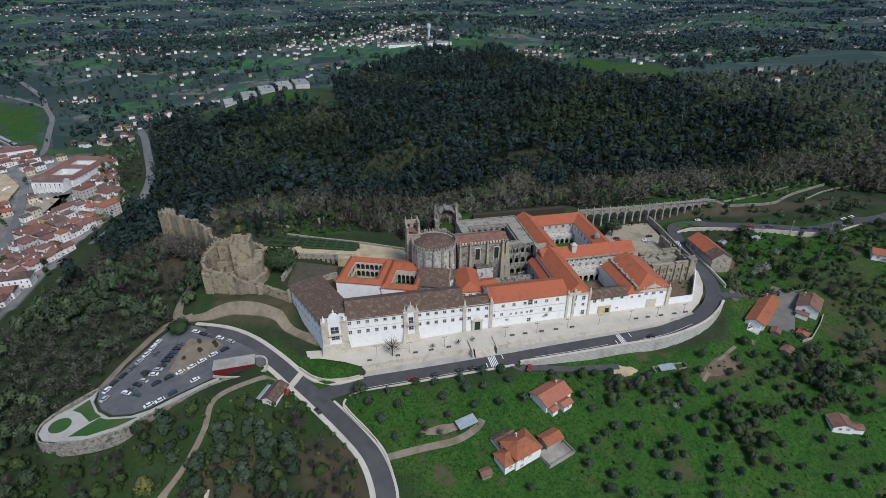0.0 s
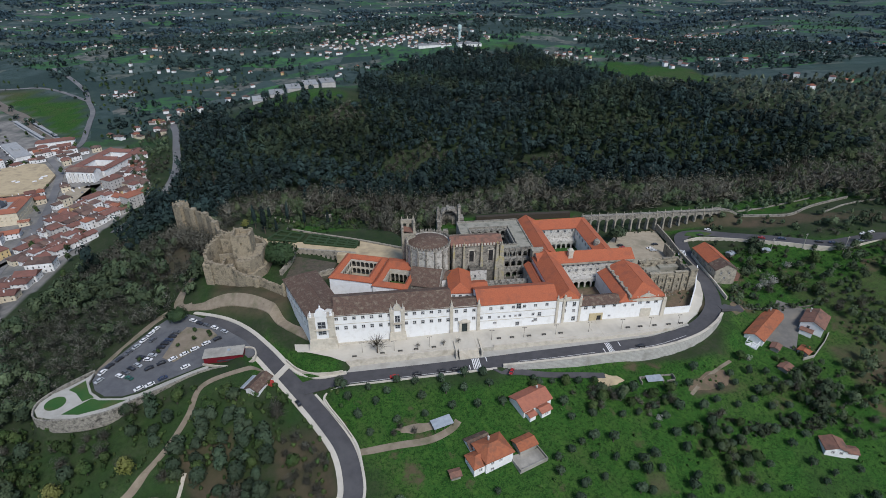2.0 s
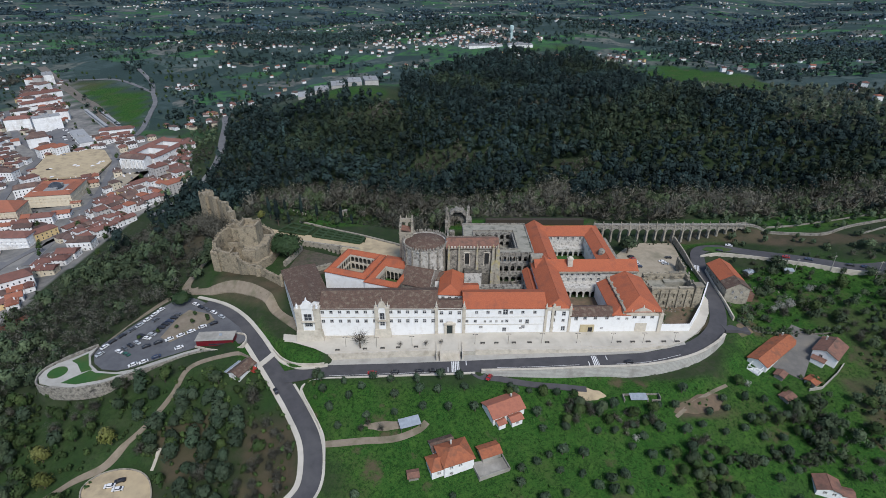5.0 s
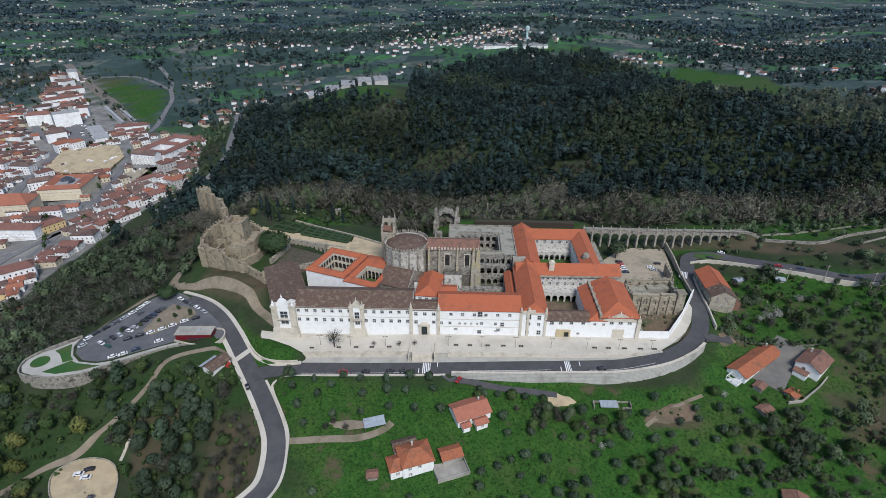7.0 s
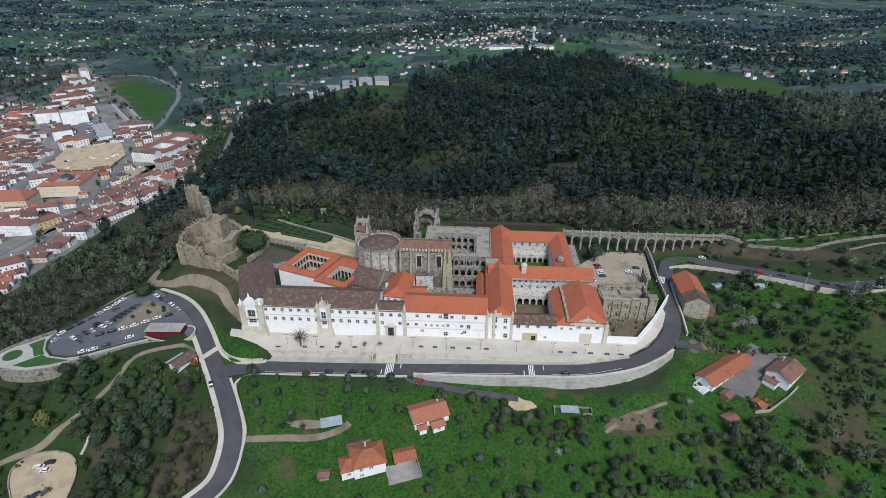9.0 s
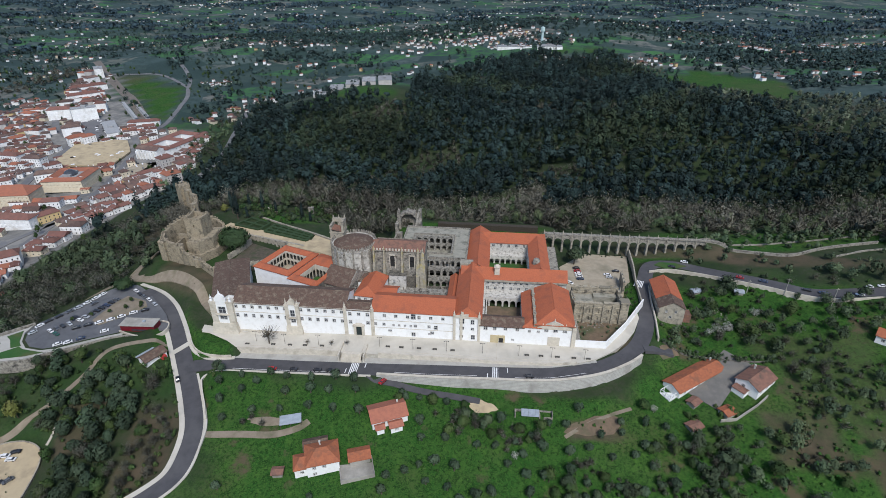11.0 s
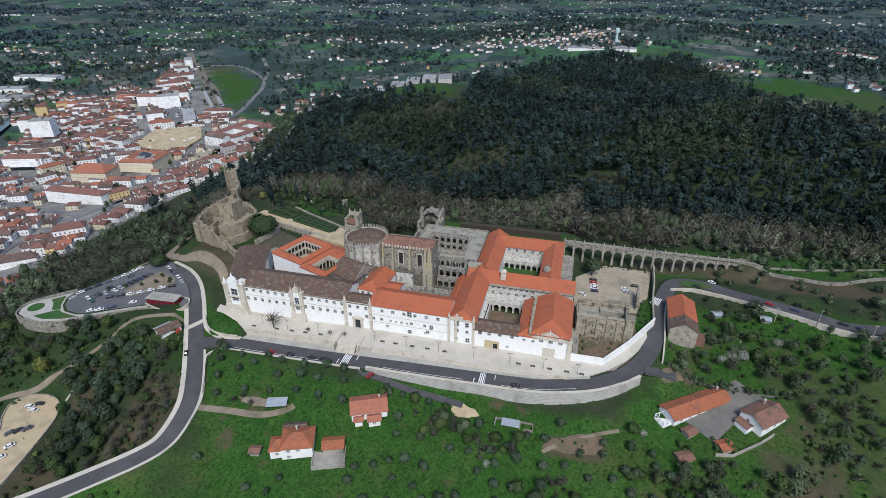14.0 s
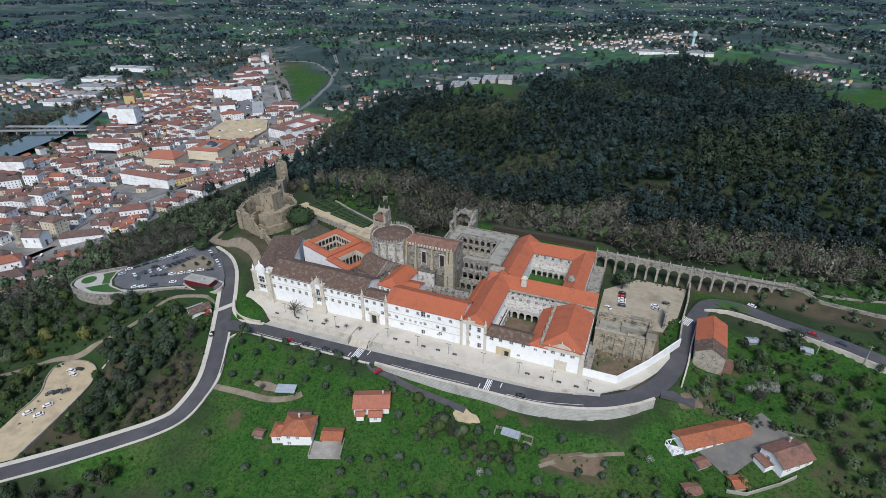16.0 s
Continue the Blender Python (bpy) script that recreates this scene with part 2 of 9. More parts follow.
def window(parent, w, h, m, depth=0.3, frame_mat=None, name="window"):
    """A window in its hole: a proud stone surround, a pane and glazing bars; one mesh for all of one size."""
    key = (round(w, 2), round(h, 2), name)
    if key not in WINDOWS:
        s, g, b = Shape(), Shape(), 0.16
        for x0, x1, z0, z1 in ((-w / 2 - b, -w / 2, -h / 2 - b, h / 2 + b), (w / 2, w / 2 + b, -h / 2 - b, h / 2 + b), (-w / 2, w / 2, h / 2, h / 2 + b), (-w / 2, w / 2, -h / 2 - b, -h / 2)):
            s.box(x0, x1, -0.08, 0.05, z0, z1)
        g.box(-w / 2, w / 2, depth - 0.06, depth - 0.02, -h / 2, h / 2, 0)
        g.box(-0.04, 0.04, depth - 0.12, depth - 0.06, -h / 2, h / 2, 1)
        g.box(-w / 2, -0.04, depth - 0.12, depth - 0.06, -0.04, 0.04, 1)
        g.box(0.04, w / 2, depth - 0.12, depth - 0.06, -0.04, 0.04, 1)
        WINDOWS[key] = (mesh_data("window_surround", s.v, s.f, frame_mat or FRAME), mesh_data("pane", g.v, g.f, [GLASS, WHITE], g.m))
    a, p = WINDOWS[key]
    ob = shared(name, a, parent, m)
    shared("pane", p, ob, Matrix())
    return ob


SIDES = {"s": lambda x0, x1, y0, y1: (pose(x0, y0, 0), x1 - x0), "e": lambda x0, x1, y0, y1: (pose(x1, y0, 0, 0, 0, 90), y1 - y0),
         "n": lambda x0, x1, y0, y1: (pose(x1, y1, 0, 0, 0, 180), x1 - x0), "w": lambda x0, x1, y0, y1: (pose(x0, y1, 0, 0, 0, 270), y1 - y0)}


def walls(parent, x0, x1, y0, y1, z0, z1, material, holes=(), label="", name="wall"):
    """Four outer faces round a plan, with windows. holes: (side, u, z, width, height), u and z to the window's middle, u along the side."""
    s = Shape()
    for side, f in SIDES.items():
        m, length = f(x0, x1, y0, y1)
        mine = [(u - w / 2, u + w / 2, z - h / 2, z + h / 2) for sd, u, z, w, h in holes if sd == side]
        wall_side(s, length, z0, z1, mine, m)
        for sd, u, z, w, h in holes:
            if sd == side:
                window(parent, w, h, m @ pose(u, 0, z))
    s.add([(x0 + .01, y0 + .01, z1), (x1 - .01, y0 + .01, z1), (x1 - .01, y1 - .01, z1), (x0 + .01, y1 - .01, z1)], [(0, 1, 2, 3)])
    return s.made(name, material, parent, label)


def row(side, u0, u1, n, z, w, h):
    return [(side, u0 + (u1 - u0) * i / max(1, n - 1), z, w, h) for i in range(n)]


def roof(parent, x0, x1, y0, y1, eave, ridge, material, axis="x", hip=(0, 0), over=0.5, thick=0.35, name="roof", label="", gable=None):
    """A pitched roof with thickness, and gable walls where an end is not hipped; hip: metres by which each end of the ridge is drawn in."""
    s = Shape()
    if axis == "x":
        a, b, c, d, ym = x0 - over, x1 + over, y0 - over, y1 + over, (y0 + y1) / 2
        v = [(a, c, eave), (b, c, eave), (b, d, eave), (a, d, eave), (a + hip[0], ym, ridge), (b - hip[1], ym, ridge)]
    else:
        a, b, c, d, xm = x0 - over, x1 + over, y0 - over, y1 + over, (x0 + x1) / 2
        v = [(b, c, eave), (b, d, eave), (a, d, eave), (a, c, eave), (xm, c + hip[0], ridge), (xm, d - hip[1], ridge)]
    v += [(x, y, z - thick) for x, y, z in v]
    s.add(v, [(0, 1, 5, 4), (2, 3, 4, 5), (7, 6, 10, 11), (9, 8, 11, 10), (0, 6, 7, 1), (2, 8, 9, 3)])
    for k, (p, q, r) in enumerate(((3, 0, 4), (1, 2, 5))):
        if hip[k]:
            s.add([v[p], v[q], v[r], v[p + 6], v[q + 6], v[r + 6]], [(0, 1, 2), (4, 3, 5), (0, 3, 4, 1)])
            continue
        s.add([v[p], v[q], v[r], v[p + 6], v[q + 6], v[r + 6]], [(1, 2, 5, 4), (2, 0, 3, 5)])
        inward = (Vector(v[9 - r]) - Vector(v[r])).normalized() * (over + .01)
        low = Vector((0, 0, thick + .02))
        s.add([Vector(v[t]) + inward - low for t in (p, q, r)], [(0, 1, 2)], 1)
    e0, e1 = Vector(v[4]), Vector(v[5])          # a low ridge of cap tiles
    side = (e1 - e0).cross(Vector((0, 0, 1))).normalized() * 0.22
    up = Vector((0, 0, 0.16))
    s.add([e0 - side - up, e0 + side - up, e0 + up, e1 - side - up, e1 + side - up, e1 + up], [(0, 2, 5, 3), (2, 1, 4, 5), (0, 1, 2), (3, 5, 4)], 0)
    return s.made(name, [material, gable or WHITE], parent, label)


def arcade(s, length, z0, z1, bays, open_w, spring, m, thick=0.8, seg=8, mi=0):
    """A wall along +x with round-arched openings through it, from the floor z0; spring: height of the springing above z0."""
    step = length / bays
    for i in range(bays):
        a, b = i * step, (i + 1) * step
        c, r = (a + b) / 2, open_w / 2
        arc = [(c - r * math.cos(math.pi * k / seg), z0 + spring + r * math.sin(math.pi * k / seg)) for k in range(seg + 1)]
        for y, flip in ((0, False), (thick, True)):
            quads = [[(a, z0), (c - r, z0), (c - r, z0 + spring), (a, z0 + spring)], [(c + r, z0), (b, z0), (b, z0 + spring), (c + r, z0 + spring)],
                     [(a, z0 + spring), arc[0], (arc[0][0], z1), (a, z1)], [arc[-1], (b, z0 + spring), (b, z1), (arc[-1][0], z1)]]
            quads += [[p, q, (q[0], z1), (p[0], z1)] for p, q in zip(arc, arc[1:])]
            for q in quads:
                v = [m @ Vector((x, y, z)) for x, z in q]
                s.add(v, [(3, 2, 1, 0) if flip else (0, 1, 2, 3)], mi)
        line = [(c - r, z0)] + arc + [(c + r, z0)]
        for p, q in zip(line, line[1:]):
            s.add([m @ Vector(t) for t in ((p[0], 0, p[1]), (q[0], 0, q[1]), (q[0], thick, q[1]), (p[0], thick, p[1]))], [(0, 3, 2, 1)], mi)
    s.add([m @ Vector(t) for t in ((0, 0, z1), (length, 0, z1), (length, thick, z1), (0, thick, z1))], [(0, 1, 2, 3)], mi)
    for x, f in ((0, (0, 3, 2, 1)), (length, (0, 1, 2, 3))):
        s.add([m @ Vector(t) for t in ((x, 0, z0), (x, thick, z0), (x, thick, z1), (x, 0, z1))], [f], mi)
    return s


# ---------------------------------------------------------------- lie of the land
# hills on the river plain: x, y, radius, height
HILLS = [(260, 276, 320, 53.1), (260, 1236, 320, 72.8), (-124, -12, 80, 24.2), (836, 468, 320, 75.2), (68, 276, 80, -29.0), (290, 228, 55, -34.9), (-586, 1182, 190, 30.4),
         (-124, 564, 80, 32.6), (164, -204, 80, -21.3), (-472, 270, 190, -13.5), (-139, 129, 55, 20.5), (26, 30, 55, 13.6), (112, -36, 26, 4.0), (440, 612, 190, -10.3),
         (-40, 327, 55, -17.0), (323, 30, 55, 12.8), (26, 723, 55, 9.9), (-16, 1182, 190, 18.5), (-110, -58, 30, -3.5), (191, 228, 55, -10.7), (26, -102, 55, 4.9), (224, 393, 55, 7.4)]
HEDGE_Z = 4.0
MAIN_ROAD = [(420, 70, 15), (315, 49, 12.5), (291, 50, 11), (257, 48, 9), (240, 56, 7.8), (229, 62, 7), (207, 74, 4.5), (190, 84, 2.6), (175, 83, 1.6), (167, 64, 0.8), (162, 35, 0.1), (154, 10, -0.6), (143, -4.5, -1.2),
             (127, -14.5, -1.8), (104, -20.5, -2.1), (76, -22, -2.4), (45, -22.7, -3.1), (15, -23.2, -4.2), (-20, -23, -5.7), (-54, -22, -7.4), (-74, -25, -8.5)]
HILL_ROAD = [(-134, 33, -4.8), (-122, 27, -5.1), (-111, 18.5, -5.6), (-97, 2.5, -6.3), (-85.5, -13, -7.6), (-72, -32, -9.0), (-62, -47, -10.2), (-54.5, -60, -11.3), (-51, -72, -12.2),
             (-50.5, -84, -13.2), (-56, -93, -14.3), (-66, -103, -15.6), (-80, -116, -17.2), (-95, -129, -18.6), (-130, -158, -21.5), (-200, -215, -27)]
CARPARK = [(-160, -12, -5.0), (-155, 8, -5.0), (-146, 26, -4.9), (-132, 22, -5.0), (-122, 6, -5.2), (-138, -4, -5.0), (-155, -10, -5.0)]
BELVEDERE = [(-182, -25, -5.0), (-160, -21, -5.0), (-130, -3, -5.0)]
LOWER_PARK = [(-131, -79, -20.1), (-121, -94, -20.2), (-118, -112, -20.4), (-116, -122, -20.6)]


def near_line(x, y, pts):
    """Distance of points to a polyline and its height there."""
    best, z = np.full(x.shape, 1e9), np.zeros(x.shape)
    for (ax, ay, az), (bx, by, bz) in zip(pts, pts[1:]):
        dx, dy = bx - ax, by - ay
        k = np.clip(((x - ax) * dx + (y - ay) * dy) / (dx * dx + dy * dy), 0, 1)
        d = np.hypot(x - ax - k * dx, y - ay - k * dy)
        z = np.where(d < best, az + k * (bz - az), z)
        best = np.minimum(best, d)
    return best, z


def boxdist(x, y, x0, x1, y0, y1):
    return np.hypot(np.maximum(np.maximum(x0 - x, x - x1), 0), np.maximum(np.maximum(y0 - y, y - y1), 0))


def ease(d, inner, fall):
    k = np.clip(1 - (d - inner) / fall, 0, 1)
    return k * k * (3 - 2 * k)


def plaza_z(x):
    return np.interp(x, [-75, -54, -20, 10, 60, 120], [-4.6, -4.0, -2.6, -1.3, -1.0, -1.0])


def ground(x, y):
    x, y = np.asarray(x, float), np.asarray(y, float)
    h = np.full(x.shape, -46.0)
    for cx, cy, r, k in HILLS:
        h += k * np.exp(-((x - cx) ** 2 + (y - cy) ** 2) / (2 * r * r))
    far = np.clip((np.hypot(x, y - 300) - 900) / 900, 0, 1)
    h += far * (12 * np.sin(x / 310 + 1.1) * np.cos(y / 270) + 9 * np.sin(x / 140 - y / 190) + 22 * np.clip((y - 1400) / 2500, 0, 1))
    h = np.where(x < -260, np.minimum(h, -47 + np.clip((x + 330) / 60, 0, 1) * 12 + np.clip((y - 620) / 200, 0, 1) * 50), h)

    def lay(h, d, z, inner, fall):
        k = ease(d, inner, fall)
        return h * (1 - k) + z * k
    h = lay(h, boxdist(x, y, -56, 160, 8, 104), -1.0, 1, 16)
    d, z = near_line(x, y, [(-127, 54, 3.0), (-114, 48, 5.2), (-104, 43, 5.6), (-93, 35, 4.2)])
    h = lay(h, d, z, 4, 9)
    d, z = near_line(x, y, [(-88, 20, -4.2), (-80, 6, -5.0), (-70, -1, -5.0), (-50, -5, -5.2)])
    h = lay(h, d, z, 4, 7)
    h = lay(h, boxdist(x, y, -138, -78, 62, 98), 1.0, 2, 14)
    d, z = near_line(x, y, [(-118, 122, 4.0), (-76, 109, 4.2), (-36, 99, 4.2)])
    h = lay(h, d, z, 16, 3)
    d, z = near_line(x, y, [(18, 121, HEDGE_Z), (64, 121, HEDGE_Z), (108, 120, HEDGE_Z)])
    h = lay(h, d, z, 11, 9)
    d, z = near_line(x, y, [(172, 101, -0.8), (190, 102, 2.5), (216, 104, 8.8)])
    h = lay(h, d, z, 4, 12)
    for pts, inner, fall in ((CARPARK, 13, 5), (BELVEDERE, 9, 3.5), (LOWER_PARK, 12, 8)):
        d, z = near_line(x, y, pts)
        h = lay(h, d, z, inner, fall)
    h = lay(h, boxdist(x, y, -54, 136, -9.5, 2), plaza_z(x) - 0.5, 1.0, 3.2)
    d, z = near_line(x, y, [(96, -31, -8.6), (112, -28.5, -8.2), (128, -23.5, -7.6), (142, -15.5, -6.6), (150, -9.5, -5.2)])
    h = lay(h, d, z, 4.5, 7)
    d, z = near_line(x, y, MAIN_ROAD)
    held = (x > 24) & (x < 156) & (y < 12)        # the stretch held up by the retaining wall
    foot = (x > -54) & (x < 118) & (y > -22)      # the footway below the plaza wall
    h = np.where(held & ~foot, lay(h, d, z, 3.1, 2.0), np.where(foot, lay(h, d, z, 10.2, .8), lay(h, d, z, 5.0, 2.6)))
    d, z = near_line(x, y, HILL_ROAD)
    h = lay(h, d, z, 6.0, 5)
    return h


def gz(x, y):
    return float(ground(np.array([x]), np.array([y]))[0])

# ---------------------------------------------------------------- the ground: one sheet to the horizon
def steps(a, b, fine, lo, hi, grow=1.065):
    mid = list(np.arange(a, b + 0.01, fine))
    left, right, d = [], [], fine
    x = a
    while x > lo:
        d *= grow
        x -= d
        left.append(max(x, lo))
    x, d = b, fine
    while x < hi:
        d *= grow
        x += d
        right.append(min(x, hi))
    return np.array(left[::-1] + mid + right)


def smooth_noise(x, y, s, seed=0):
    """Soft value noise between 0 and 1, from sines."""
    a = np.sin(x / s + 1.3 * seed + 1.7 * np.sin(y / s * 0.8 + seed)) + np.sin(y / s * 1.1 - seed + 1.4 * np.sin(x / s * 0.7 + 2.1 * seed)) + 0.6 * np.sin((x + y) / s * 2.3 + seed * 3) * np.sin((x - y) / s * 1.9)
    return np.clip(a / 5 + 0.5, 0, 1)


def field(x, y, cx, cy, rx, ry, turn=0):
    c, s = math.cos(radians(turn)), math.sin(radians(turn))
    u, v = (x - cx) * c + (y - cy) * s, -(x - cx) * s + (y - cy) * c
    return np.clip(3.0 * (1.15 - np.maximum(np.abs(u) / rx, np.abs(v) / ry) - 0.15 * (smooth_noise(x, y, 14, 4) - 0.5) * 4), 0, 1)


def in_poly(x, y, poly):
    c = False
    for (ax, ay), (bx, by) in zip(poly, poly[1:] + poly[:1]):
        if (ay > y) != (by > y) and x < (bx - ax) * (y - ay) / (by - ay) + ax:
            c = not c
    return c


def inside_all(x, y, poly):
    """1 for points inside a polygon, else 0."""
    c = np.zeros(x.shape, bool)
    for (ax, ay), (bx, by) in zip(poly, poly[1:] + poly[:1]):
        if ay != by:
            c ^= ((ay > y) != (by > y)) & (x < (bx - ax) * (y - ay) / (by - ay) + ax)
    return c.astype(float)


# outlines on the plain and on the hill behind
TOWN_EDGE = [(-300, -160), (-262, -20), (-258, 24), (-282, 60), (-284, 118), (-280, 180), (-276, 240), (-268, 262), (-264, 313), (-284, 366), (-300, 392), (-312, 440), (-330, 490), (-400, 500), (-436, 520), (-470, 545), (-560, 650), (-700, 815), (-760, 880), (-790, 862), (-740, 760), (-690, 660), (-720, 560), (-768, 470), (-700, 420), (-650, 360), (-628, 300), (-630, 250), (-614, 171), (-560, 90), (-540, -160)]
STATION_FIELD = [(-700, 835), (-642, 858), (-530, 762), (-506, 748), (-458, 616), (-430, 537), (-453, 552), (-570, 682), (-677, 800)]
TOWN_GREEN = [(-796, 477), (-767, 513), (-722, 498), (-707, 467), (-744, 452)]
HILL_FIELD = [(316, 705), (345, 655), (392, 560), (420, 470), (462, 520), (498, 650), (455, 705), (425, 760), (360, 740)]


def build_ground():
    xs, ys = steps(-258, 340, 2.0, -4900, 4900), steps(-176, 190, 2.0, -900, 4900)
    gx, gy = np.meshgrid(xs, ys)
    z = ground(gx, gy)
    nx, ny = len(xs), len(ys)
    v = np.stack([gx.ravel(), gy.ravel(), z.ravel()], 1)
    i = np.arange(nx * ny).reshape(ny, nx)
    f = np.stack([i[:-1, :-1].ravel(), i[:-1, 1:].ravel(), i[1:, 1:].ravel(), i[1:, :-1].ravel()], 1)
    me = bpy.data.meshes.new("ground")
    me.from_pydata(v.tolist(), [], f.tolist())
    # what grows there: red = meadow, green = bare earth, blue = wood floor
    x, y = gx.ravel(), gy.ravel()
    dist = np.hypot(x, y)
    meadow = np.zeros(x.shape)
    for a in ((40, -55, 95, 24, 0), (60, -75, 130, 45, 0), (215, 20, 70, 45, 0), (-95, -2, 10, 16, 35), (-70, -10, 16, 10, 0), (200, -45, 60, 45, 0), (-165, 130, 5, 5, 0), (-62, 128, 34, 10, 0), (184, 95, 18, 5, 8), (64, 119, 46, 7, 0), (320, 122, 110, 16, 4), (110, -38, 60, 12, 0),
              (-60, 640, 60, 30, 10), (240, 900, 60, 24, 0), (-150, 540, 70, 24, 10)):
        meadow = np.maximum(meadow, field(x, y, *a))
    for poly in (HILL_FIELD, STATION_FIELD, TOWN_GREEN):
        meadow = np.maximum(meadow, inside_all(x, y, poly))
    meadow = np.maximum(meadow, .3 * np.maximum(field(x, y, -150, -58, 56, 26, 20), np.maximum(field(x, y, -120, -30, 44, 10, 25), field(x, y, -150, -120, 40, 20, 0))) + .3 * field(x, y, -120, 60, 26, 30, 0))
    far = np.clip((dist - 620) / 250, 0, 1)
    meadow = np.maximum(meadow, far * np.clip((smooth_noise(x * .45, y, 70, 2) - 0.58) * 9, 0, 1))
    earth = np.zeros(x.shape)
    for a in ((262, -46, 22, 16, 10), (-160, 120, 26, 34, 0), (-68, -74, 13, 26, 12), (-104, -112, 16, 9, 35), (-108, -64, 9, 14, 20), (214, -40, 15, 14, 0), (140, 10, 12, 10, 0), (122, -44, 12, 5, 10), (250, -62, 14, 10, 0), (75, -88, 5, 5, 0), (240, 90, 80, 8, -12), (-112, 44, 24, 12, -20)):
        earth = np.maximum(earth, field(x, y, *a))
    earth = np.maximum(earth, .42 * field(x, y, 236, -8, 26, 26, 0))
    earth = np.maximum(earth, far * np.clip((smooth_noise(x * .5, y, 60, 7) - 0.62) * 6, 0, .7))
    earth *= 1 - 0.5 * smooth_noise(x, y, 5, 3)
    paved = inside_all(x, y, TOWN_EDGE)
    paved *= 1 - np.maximum(inside_all(x, y, STATION_FIELD), inside_all(x, y, TOWN_GREEN))
    open_land = np.maximum(np.maximum(inside_all(x, y, HILL_FIELD), inside_all(x, y, STATION_FIELD)), np.maximum(inside_all(x, y, TOWN_GREEN), field(x, y, 240, 900, 60, 24, 0)))
    # alpha grows with distance and brings in the haze-tinted field colours
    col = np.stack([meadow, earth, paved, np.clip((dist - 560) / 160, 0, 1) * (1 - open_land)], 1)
    at = me.color_attributes.new("cover", 'FLOAT_COLOR', 'POINT')
    at.data.foreach_set("color", col.ravel())
    me.polygons.foreach_set("use_smooth", [True] * len(me.polygons))
    m = bpy.data.materials.new("land")
    m.use_nodes = True
    n, l = m.node_tree.nodes, m.node_tree.links
    b = n["Principled BSDF"]
    b.inputs["Roughness"].default_value = 0.95
    b.inputs["Specular IOR Level"].default_value = 0.1
    geo, att = n.new("ShaderNodeNewGeometry"), n.new("ShaderNodeAttribute")
    att.attribute_name = "cover"
    sep = n.new("ShaderNodeSeparateColor")
    l.new(att.outputs["Color"], sep.inputs[0])

    def noise_at(s, lo, hi, d=6):
        t = n.new("ShaderNodeTexNoise")
        t.inputs["Scale"].default_value, t.inputs["Detail"].default_value, t.inputs["Roughness"].default_value = s, d, 0.65
        l.new(geo.outputs["Position"], t.inputs["Vector"])
        r = n.new("ShaderNodeMapRange")
        r.inputs[1].default_value, r.inputs[2].default_value = lo, hi
        l.new(t.outputs[0], r.inputs[0])
        return r.outputs[0]

    def mix(fac, a, c):
        q = n.new("ShaderNodeMix")
        q.data_type = 'RGBA'
        l.new(fac, q.inputs[0])
        for s, w in ((6, a), (7, c)):
            if isinstance(w, tuple):
                q.inputs[s].default_value = (*w, 1)
            else:
                l.new(w, q.inputs[s])
        return q.outputs[2]
    wood = mix(noise_at(0.05, 0.4, 0.6), (0.022, 0.036, 0.018), (0.045, 0.052, 0.031))
    wood = mix(noise_at(0.35, 0.4, 0.65), wood, (0.026, 0.045, 0.017))
    grass = mix(noise_at(0.07, 0.38, 0.62), (0.019, 0.074, 0.013), (0.036, 0.092, 0.018))
    grass = mix(noise_at(0.03, 0.5, 0.68), grass, (0.065, 0.083, 0.030))
    grass = mix(noise_at(0.22, 0.52, 0.66), grass, (0.052, 0.118, 0.022))
    grass = mix(noise_at(0.13, 0.56, 0.7), grass, (0.012, 0.040, 0.009))
    grass = mix(noise_at(0.7, 0.44, 0.62), grass, (0.011, 0.036, 0.008))
    grass = mix(noise_at(1.9, 0.5, 0.62), grass, (0.046, 0.105, 0.020))
    grass = mix(noise_at(0.047, 0.6, 0.68), grass, (0.085, 0.072, 0.042))
    soil = mix(noise_at(0.15, 0.4, 0.62), (0.095, 0.072, 0.050), (0.062, 0.055, 0.036))
    col = mix(sep.outputs[2], mix(sep.outputs[1], mix(sep.outputs[0], wood, grass), soil), mix(noise_at(0.06, 0.4, 0.62), (0.24, 0.23, 0.215), (0.14, 0.14, 0.135)))
    # patchwork of far groves, fallow land and fields, tinted blue-grey as painted haze
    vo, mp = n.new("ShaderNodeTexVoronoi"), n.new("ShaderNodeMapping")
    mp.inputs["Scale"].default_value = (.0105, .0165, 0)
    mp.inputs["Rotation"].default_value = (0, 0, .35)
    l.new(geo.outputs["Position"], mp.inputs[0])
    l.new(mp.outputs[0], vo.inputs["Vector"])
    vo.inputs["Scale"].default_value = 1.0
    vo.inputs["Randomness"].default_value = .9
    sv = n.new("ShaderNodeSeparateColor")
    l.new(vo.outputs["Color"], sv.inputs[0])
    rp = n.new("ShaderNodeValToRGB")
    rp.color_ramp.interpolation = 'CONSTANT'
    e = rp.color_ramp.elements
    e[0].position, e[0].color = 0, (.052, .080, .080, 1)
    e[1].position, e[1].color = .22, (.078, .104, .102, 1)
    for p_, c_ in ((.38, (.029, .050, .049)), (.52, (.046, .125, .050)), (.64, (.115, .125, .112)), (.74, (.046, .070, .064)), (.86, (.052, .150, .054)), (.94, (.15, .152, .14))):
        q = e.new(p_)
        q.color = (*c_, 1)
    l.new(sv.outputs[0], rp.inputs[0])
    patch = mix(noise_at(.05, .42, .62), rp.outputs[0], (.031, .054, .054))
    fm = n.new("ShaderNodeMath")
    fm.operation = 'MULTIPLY'
